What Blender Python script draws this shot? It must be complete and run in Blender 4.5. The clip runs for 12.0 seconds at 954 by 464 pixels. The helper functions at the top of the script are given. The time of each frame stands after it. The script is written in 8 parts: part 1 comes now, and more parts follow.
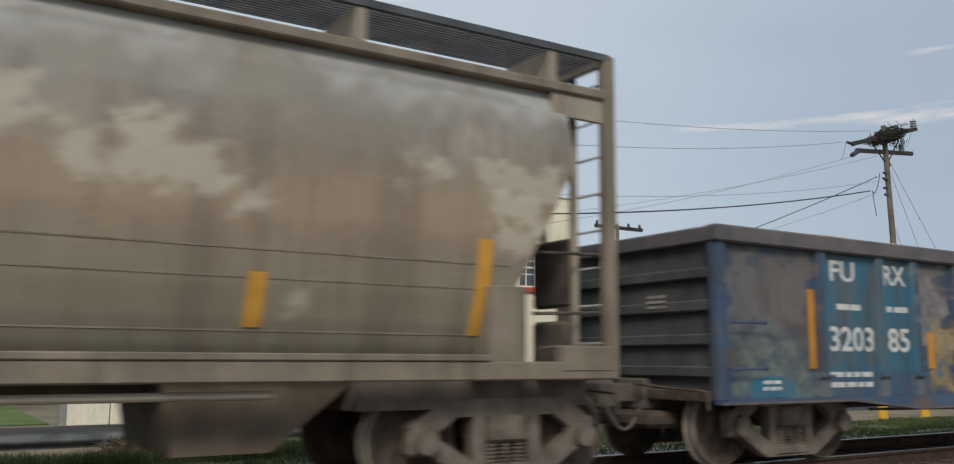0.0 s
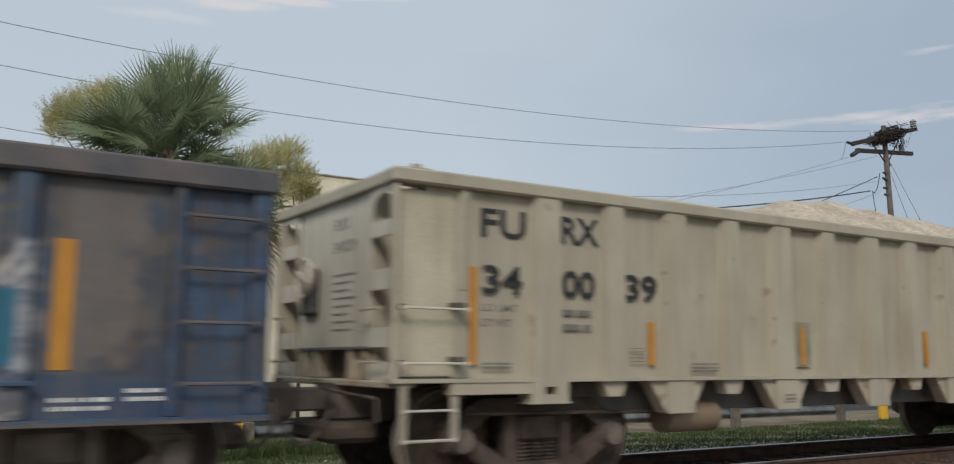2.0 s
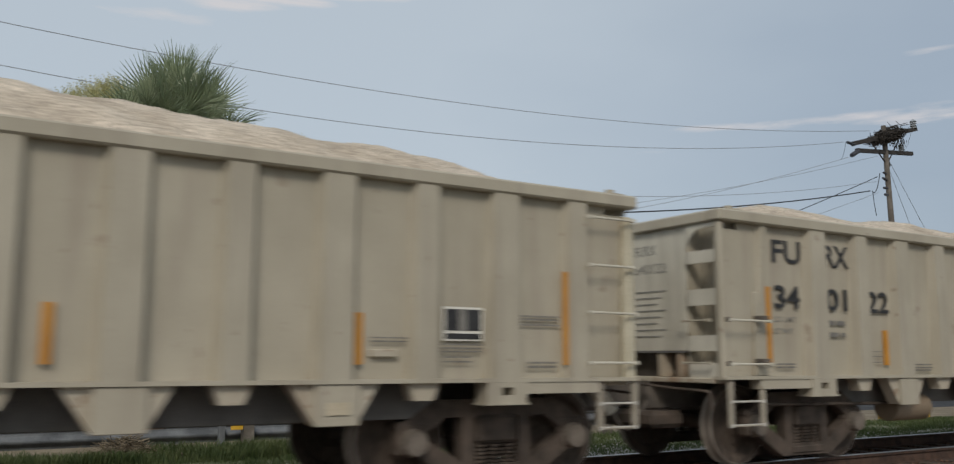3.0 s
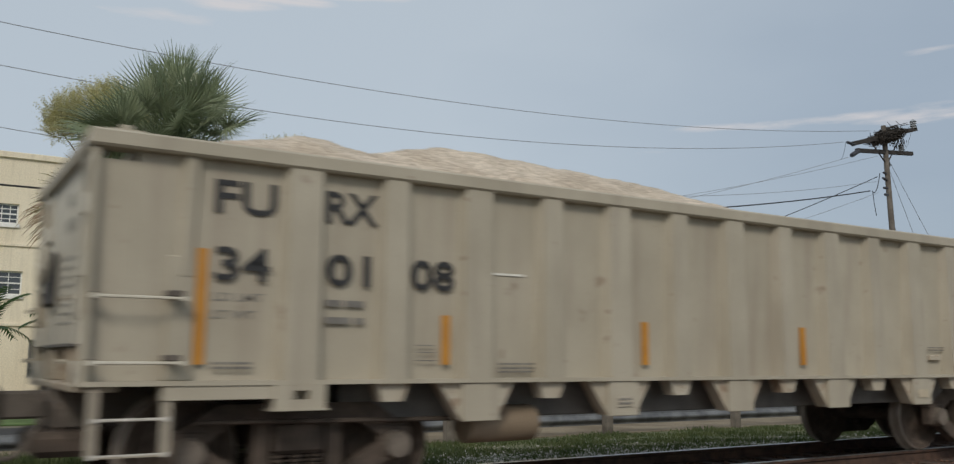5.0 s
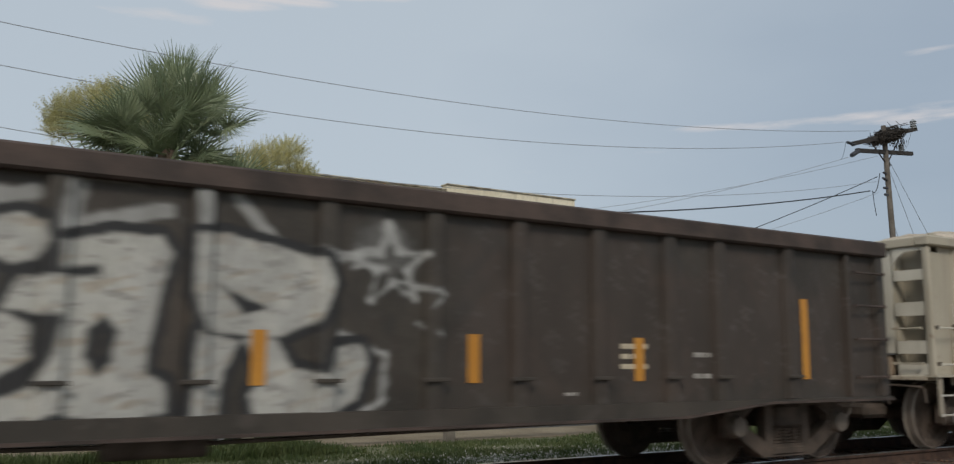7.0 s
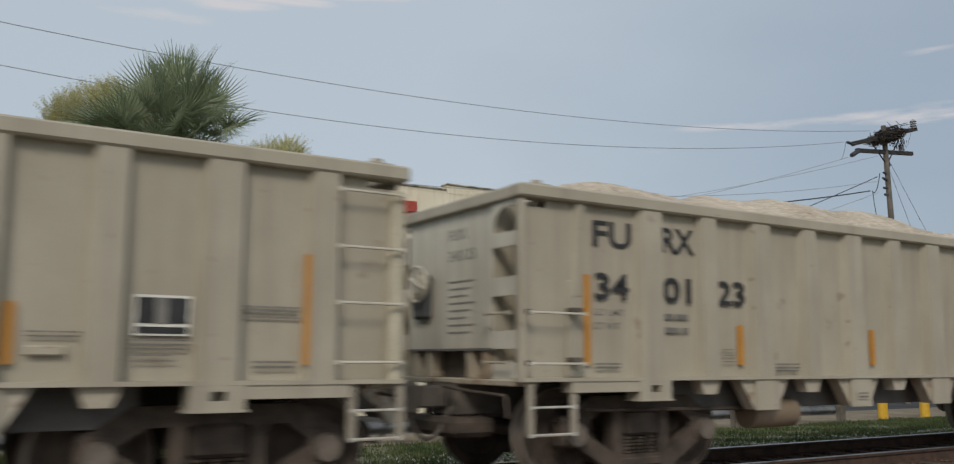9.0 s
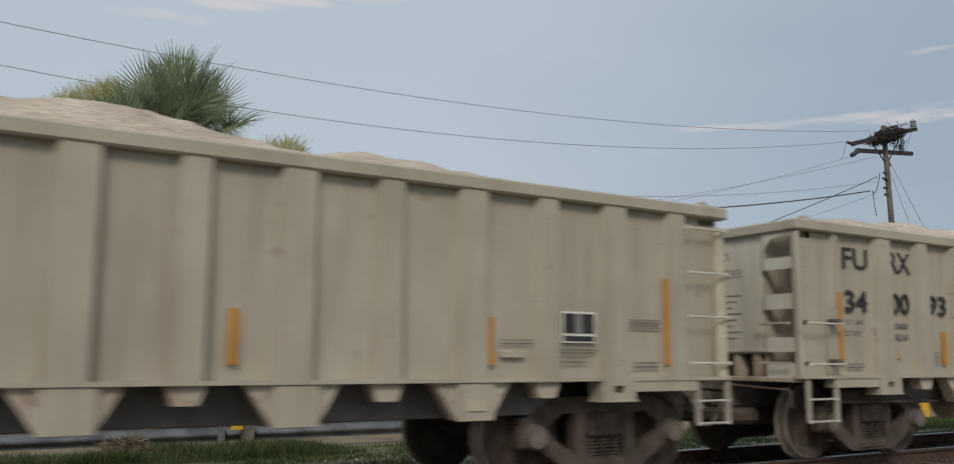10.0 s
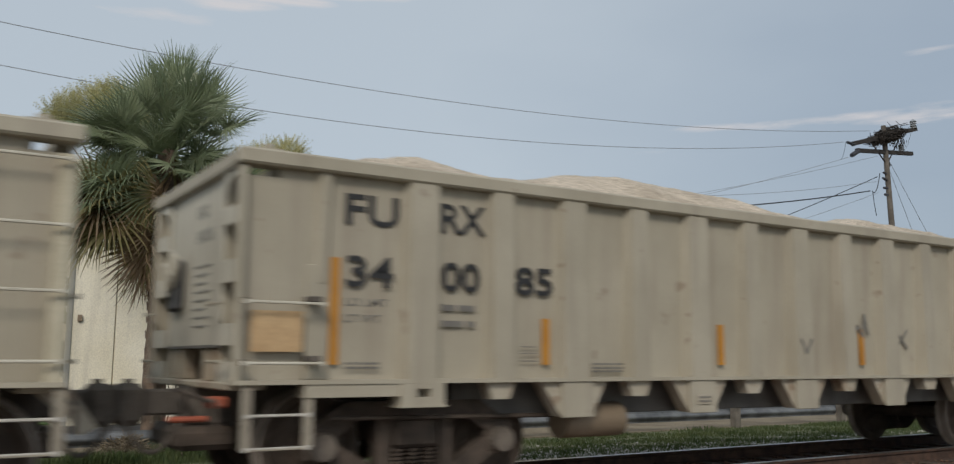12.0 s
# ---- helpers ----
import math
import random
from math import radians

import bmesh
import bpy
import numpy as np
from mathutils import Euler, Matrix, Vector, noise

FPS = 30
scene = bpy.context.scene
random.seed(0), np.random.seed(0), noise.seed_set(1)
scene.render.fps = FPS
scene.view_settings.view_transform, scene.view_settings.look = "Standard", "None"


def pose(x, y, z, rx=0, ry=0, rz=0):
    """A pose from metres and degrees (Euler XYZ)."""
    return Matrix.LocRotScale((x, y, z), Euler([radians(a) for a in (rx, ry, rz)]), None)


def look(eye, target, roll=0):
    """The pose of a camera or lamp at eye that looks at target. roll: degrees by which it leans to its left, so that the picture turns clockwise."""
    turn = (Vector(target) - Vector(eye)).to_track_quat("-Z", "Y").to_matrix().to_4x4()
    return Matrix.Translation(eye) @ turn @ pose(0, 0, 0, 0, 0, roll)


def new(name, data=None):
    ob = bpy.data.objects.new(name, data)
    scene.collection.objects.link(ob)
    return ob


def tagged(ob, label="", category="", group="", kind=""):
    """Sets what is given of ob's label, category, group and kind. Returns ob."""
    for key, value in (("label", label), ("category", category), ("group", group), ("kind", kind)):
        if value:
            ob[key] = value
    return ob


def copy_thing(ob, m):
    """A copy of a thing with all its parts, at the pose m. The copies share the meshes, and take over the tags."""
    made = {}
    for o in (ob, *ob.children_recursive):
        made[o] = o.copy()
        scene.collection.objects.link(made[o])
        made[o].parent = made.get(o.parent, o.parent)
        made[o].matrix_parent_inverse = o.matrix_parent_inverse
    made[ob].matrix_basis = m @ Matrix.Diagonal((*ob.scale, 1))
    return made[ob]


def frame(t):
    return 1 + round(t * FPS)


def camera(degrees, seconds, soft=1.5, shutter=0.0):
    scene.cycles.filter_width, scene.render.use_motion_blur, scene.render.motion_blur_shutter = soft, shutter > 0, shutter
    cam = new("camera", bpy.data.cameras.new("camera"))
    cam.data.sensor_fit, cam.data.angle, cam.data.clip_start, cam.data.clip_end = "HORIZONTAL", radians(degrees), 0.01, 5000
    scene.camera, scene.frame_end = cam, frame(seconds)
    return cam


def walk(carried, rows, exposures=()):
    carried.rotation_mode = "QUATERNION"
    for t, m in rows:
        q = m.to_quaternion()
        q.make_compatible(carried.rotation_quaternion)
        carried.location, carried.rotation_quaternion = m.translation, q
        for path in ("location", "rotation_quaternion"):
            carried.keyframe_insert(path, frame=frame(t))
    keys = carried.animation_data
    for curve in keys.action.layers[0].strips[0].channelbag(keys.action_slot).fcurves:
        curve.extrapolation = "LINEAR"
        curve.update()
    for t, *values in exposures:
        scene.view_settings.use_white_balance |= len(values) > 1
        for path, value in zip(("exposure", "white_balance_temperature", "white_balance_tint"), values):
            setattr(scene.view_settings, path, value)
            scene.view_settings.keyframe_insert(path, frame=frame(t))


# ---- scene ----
EXPO = 0.0
CAR_Y = 8.256          # centre line of the track
RAIL_Z = 0.01
SPEED = 10.41          # the train runs towards -X
T_REF = 9.49           # at this time the reference places of the cars hold
cam = camera(55.65, 12.0, soft=1.3, shutter=0.25)
EYE = (0.0, 0.0, 1.19)
_yaw, _pitch = radians(32.104), radians(8.078)
AIM = (math.sin(_yaw) * math.cos(_pitch), math.cos(_yaw) * math.cos(_pitch), 1.19 + math.sin(_pitch))
walk(cam, [(0.0, look(EYE, AIM, 0.23)), (12.0, look(EYE, AIM, 0.23))], exposures=[(0.0, EXPO + 0.17), (1.6, EXPO + 0.16), (2.6, EXPO + 0.02), (12.0, EXPO)])

# ---- world and sun ----
world = bpy.data.worlds.new("sky")
scene.world = world
world.use_nodes = True
wt = world.node_tree
wt.nodes.clear()


def wn(kind, **kw):
    n = wt.nodes.new(kind)
    for k, v in kw.items():
        n.inputs[k].default_value = v
    return n


SUN_EL, SUN_AZ = radians(38), radians(216)
w_out = wn("ShaderNodeOutputWorld")
w_bg = wn("ShaderNodeBackground", Strength=0.1)
w_sky = wn("ShaderNodeTexSky")
w_sky.sky_type, w_sky.sun_disc = "NISHITA", False
w_sky.sun_elevation, w_sky.sun_rotation = SUN_EL, SUN_AZ
w_sky.air_density, w_sky.dust_density, w_sky.ozone_density = 1.0, 3.0, 1.5
w_co = wn("ShaderNodeTexCoord")
# thin high haze: mixes a grey-blue veil over the clear sky, heavier in broad soft drifts
w_map = wn("ShaderNodeMapping", Scale=(1.6, 1.6, 4.0))
w_n1 = wn("ShaderNodeTexNoise", Scale=1.1, Detail=4.0, Roughness=0.5)
w_veil = wn("ShaderNodeValToRGB")
w_veil.color_ramp.elements[0].position, w_veil.color_ramp.elements[0].color = 0.2, (2.78, 3.5, 4.42, 1)
w_veil.color_ramp.elements[1].position, w_veil.color_ramp.elements[1].color = 0.8, (5.05, 5.72, 6.32, 1)
# the haze is paler on the side where the sun stands behind it
w_sep = wn("ShaderNodeSeparateXYZ")
w_lin = wn("ShaderNodeMath")
w_lin.operation = "MULTIPLY_ADD"
w_lin.inputs[1].default_value, w_lin.inputs[2].default_value = -0.75, 0.85
w_add = wn("ShaderNodeMath")
w_add.operation = "MULTIPLY_ADD"
w_add.inputs[1].default_value = 0.55
w_mix = wn("ShaderNodeMix")
w_mix.data_type = "RGBA"
w_mix.inputs[0].default_value = 0.86
# banks of pale, slightly pink cloud, drawn out level: a fine noise inside soft lens shapes about a direction
w_map2 = wn("ShaderNodeMapping", Scale=(7.0, 7.0, 46.0), Location=(0.35, 0.1, 0.55))
w_n2 = wn("ShaderNodeTexNoise", Scale=2.2, Detail=8.0, Roughness=0.6)
w_sum = None
CLOUDS = (((0.722, 0.647, 0.246), 0.1, 0.006, 0.85), ((0.765, 0.596, 0.245), 0.13, 0.007, 0.9), ((0.806, 0.54, 0.2455), 0.08, 0.007, 0.85), ((0.828, 0.508, 0.24), 0.07, 0.01, 0.95), ((0.848, 0.474, 0.243), 0.08, 0.012, 1.0),
          ((0.663, 0.714, 0.224), 0.07, 0.01, 0.55), ((0.695, 0.682, 0.228), 0.05, 0.007, 0.6), ((0.823, 0.482, 0.301), 0.05, 0.006, 0.7), ((0.562, 0.801, 0.205), 0.04, 0.006, 0.5),
          ((0.181, 0.92, 0.346), 0.09, 0.014, 0.8), ((0.26, 0.894, 0.366), 0.07, 0.01, 1.2), ((0.312, 0.874, 0.373), 0.06, 0.007, 1.2), ((0.36, 0.855, 0.385), 0.12, 0.01, 1.2))
for (cx, cy, cz), wide, high, amount in CLOUDS:
    n_sub = wn("ShaderNodeVectorMath")
    n_sub.operation = "SUBTRACT"
    n_sub.inputs[1].default_value = (cx, cy, cz)
    n_mul = wn("ShaderNodeVectorMath")
    n_mul.operation = "MULTIPLY"
    n_mul.inputs[1].default_value = (1 / wide, 1 / wide, 1 / high)
    n_len = wn("ShaderNodeVectorMath")
    n_len.operation = "LENGTH"
    n_fall = wn("ShaderNodeMapRange")
    n_fall.interpolation_type = "SMOOTHSTEP"
    n_fall.inputs["From Min"].default_value, n_fall.inputs["From Max"].default_value = 1.6, 0.0
    n_fall.inputs["To Min"].default_value, n_fall.inputs["To Max"].default_value = 0.0, amount
    wt.links.new(w_co.outputs["Generated"], n_sub.inputs[0])
    wt.links.new(n_sub.outputs[0], n_mul.inputs[0])
    wt.links.new(n_mul.outputs[0], n_len.inputs[0])
    wt.links.new(n_len.outputs["Value"], n_fall.inputs["Value"])
    if w_sum is None:
        w_sum = n_fall.outputs[0]
    else:
        n_max = wn("ShaderNodeMath")
        n_max.operation = "MAXIMUM"
        wt.links.new(w_sum, n_max.inputs[0])
        wt.links.new(n_fall.outputs[0], n_max.inputs[1])
        w_sum = n_max.outputs[0]
w_band = wn("ShaderNodeMath")
w_band.operation = "MULTIPLY"
w_wisp = wn("ShaderNodeValToRGB")
w_wisp.color_ramp.elements[0].position, w_wisp.color_ramp.elements[0].color = 0.26, (0, 0, 0, 1)
w_wisp.color_ramp.elements[1].position, w_wisp.color_ramp.elements[1].color = 0.54, (0.8, 0.8, 0.8, 1)
wt.links.new(w_sum, w_band.inputs[0])
w_mix2 = wn("ShaderNodeMix")
w_mix2.data_type = "RGBA"
w_mix2.inputs[7].default_value = (6.3, 6.1, 6.2, 1)
for a, b in ((w_co.outputs["Generated"], w_map.inputs["Vector"]), (w_map.outputs[0], w_n1.inputs["Vector"]), (w_co.outputs["Generated"], w_sep.inputs[0]), (w_sep.outputs[0], w_lin.inputs[0]), (w_n1.outputs["Fac"], w_add.inputs[0]), (w_lin.outputs[0], w_add.inputs[2]), (w_add.outputs[0], w_veil.inputs[0]),
             (w_sky.outputs[0], w_mix.inputs[6]), (w_veil.outputs[0], w_mix.inputs[7]),
             (w_co.outputs["Generated"], w_map2.inputs["Vector"]), (w_map2.outputs[0], w_n2.inputs["Vector"]), (w_n2.outputs["Fac"], w_band.inputs[1]), (w_band.outputs[0], w_wisp.inputs[0]),
             (w_wisp.outputs[0], w_mix2.inputs[0]), (w_mix.outputs[2], w_mix2.inputs[6]), (w_mix2.outputs[2], w_bg.inputs[0]), (w_bg.outputs[0], w_out.inputs[0])):
    wt.links.new(a, b)
sun = new("sun", bpy.data.lights.new("sun", "SUN"))
sun.data.energy, sun.data.angle, sun.data.color = 1.72, radians(16), (1.0, 0.93, 0.83)
sun.matrix_basis = look((0, 0, 40), (-40 * math.cos(SUN_EL) * math.sin(SUN_AZ), -40 * math.cos(SUN_EL) * math.cos(SUN_AZ), 40 - 40 * math.sin(SUN_EL)))

# ---- materials ----


def rgb(r, g, b):
    return (r, g, b, 1.0)


def surface(name, a, b, scale=6.0, rough=0.7, metal=0.0, bump=0.15, fine=60.0, streak=None, streak_amount=0.5, attr="", spread=(0.35, 0.65), rand=0.0, fine_mix=0.25, leaf=0.0, spots=None, spot_at=0.68, spec=0.5):
    """A material of two tones in large stains and in fine grain, with fine relief. streak: colour of dirt that runs downwards. attr: a paint layer."""
    m = bpy.data.materials.new(name)
    m.use_nodes = True
    t = m.node_tree
    p = t.nodes["Principled BSDF"]
    co = t.nodes.new("ShaderNodeTexCoord")

    def noise_tex(sc, det, vec=None, stretch=None):
        n = t.nodes.new("ShaderNodeTexNoise")
        n.inputs["Scale"].default_value, n.inputs["Detail"].default_value = sc, det
        src = vec or co.outputs["Object"]
        if stretch:
            mp = t.nodes.new("ShaderNodeMapping")
            mp.inputs["Scale"].default_value = stretch
            t.links.new(src, mp.inputs["Vector"])
            src = mp.outputs[0]
        t.links.new(src, n.inputs["Vector"])
        return n.outputs["Fac"]

    def ramp(fac, c0, c1, p0, p1):
        r = t.nodes.new("ShaderNodeValToRGB")
        r.color_ramp.elements[0].position, r.color_ramp.elements[0].color = p0, c0
        r.color_ramp.elements[1].position, r.color_ramp.elements[1].color = p1, c1
        t.links.new(fac, r.inputs[0])
        return r.outputs[0]

    def mix(fac, x, y, kind="MIX"):
        n = t.nodes.new("ShaderNodeMix")
        n.data_type, n.blend_type = "RGBA", kind
        for s, v in ((n.inputs[0], fac), (n.inputs[6], x), (n.inputs[7], y)):
            if isinstance(v, (int, float, tuple)):
                s.default_value = v
            else:
                t.links.new(v, s)
        return n.outputs[2]

    col = ramp(noise_tex(scale, 5.0), rgb(*a), rgb(*b), *spread)
    grain = ramp(noise_tex(fine, 3.0), rgb(0.55, 0.55, 0.55), rgb(1.45, 1.45, 1.45), 0.3, 0.7)
    col = mix(fine_mix, col, mix(1.0, col, grain, "MULTIPLY"))
    if streak:
        s = ramp(noise_tex(5.0, 6.0, stretch=(1.0, 1.0, 0.09)), rgb(0, 0, 0), rgb(1, 1, 1), 0.5, 0.72)
        k = t.nodes.new("ShaderNodeMath")
        k.operation = "MULTIPLY"
        k.inputs[1].default_value = streak_amount
        t.links.new(s, k.inputs[0])
        col = mix(k.outputs[0], col, rgb(*streak))
    if spots:
        # sparse scuffs and rust blooms with edges of their own
        s = ramp(noise_tex(2.6, 9.0), rgb(0, 0, 0), rgb(0.8, 0.8, 0.8), spot_at, spot_at + 0.07)
        col = mix(s, col, rgb(*spots))
        s = ramp(noise_tex(9.0, 7.0), rgb(0, 0, 0), rgb(0.6, 0.6, 0.6), spot_at, spot_at + 0.05)
        col = mix(s, col, rgb(*spots))
    if attr:
        at = t.nodes.new("ShaderNodeVertexColor")
        at.layer_name = attr
        wear = ramp(noise_tex(22.0, 5.0, stretch=(1.0, 1.0, 0.5)), rgb(1, 1, 1), rgb(0.72, 0.72, 0.72), 0.5, 0.75)
        k = t.nodes.new("ShaderNodeMath")
        k.operation = "MULTIPLY"
        t.links.new(at.outputs["Alpha"], k.inputs[0])
        t.links.new(wear, k.inputs[1])
        col = mix(k.outputs[0], col, at.outputs["Color"])
    if rand:
        oi = t.nodes.new("ShaderNodeObjectInfo")
        v = ramp(oi.outputs["Random"], rgb(1 - rand, 1 - rand, 1 - rand), rgb(1 + rand, 1 + rand, 1 + rand), 0.0, 1.0)
        col = mix(1.0, col, v, "MULTIPLY")
    t.links.new(col, p.inputs["Base Color"])
    p.inputs["Roughness"].default_value, p.inputs["Metallic"].default_value = rough, metal
    p.inputs["Specular IOR Level"].default_value = spec
    if bump:
        bn = t.nodes.new("ShaderNodeBump")
        bn.inputs["Strength"].default_value, bn.inputs["Distance"].default_value = bump, 0.01
        t.links.new(noise_tex(fine * 0.6, 4.0), bn.inputs["Height"])
        t.links.new(bn.outputs[0], p.inputs["Normal"])
    if leaf:
        # light that comes through the blade
        tr = t.nodes.new("ShaderNodeBsdfTranslucent")
        t.links.new(col, tr.inputs["Color"])
        ms = t.nodes.new("ShaderNodeMixShader")
        ms.inputs[0].default_value = leaf
        out = t.nodes["Material Output"]
        t.links.new(p.outputs[0], ms.inputs[1])
        t.links.new(tr.outputs[0], ms.inputs[2])
        t.links.new(ms.outputs[0], out.inputs["Surface"])
    return m


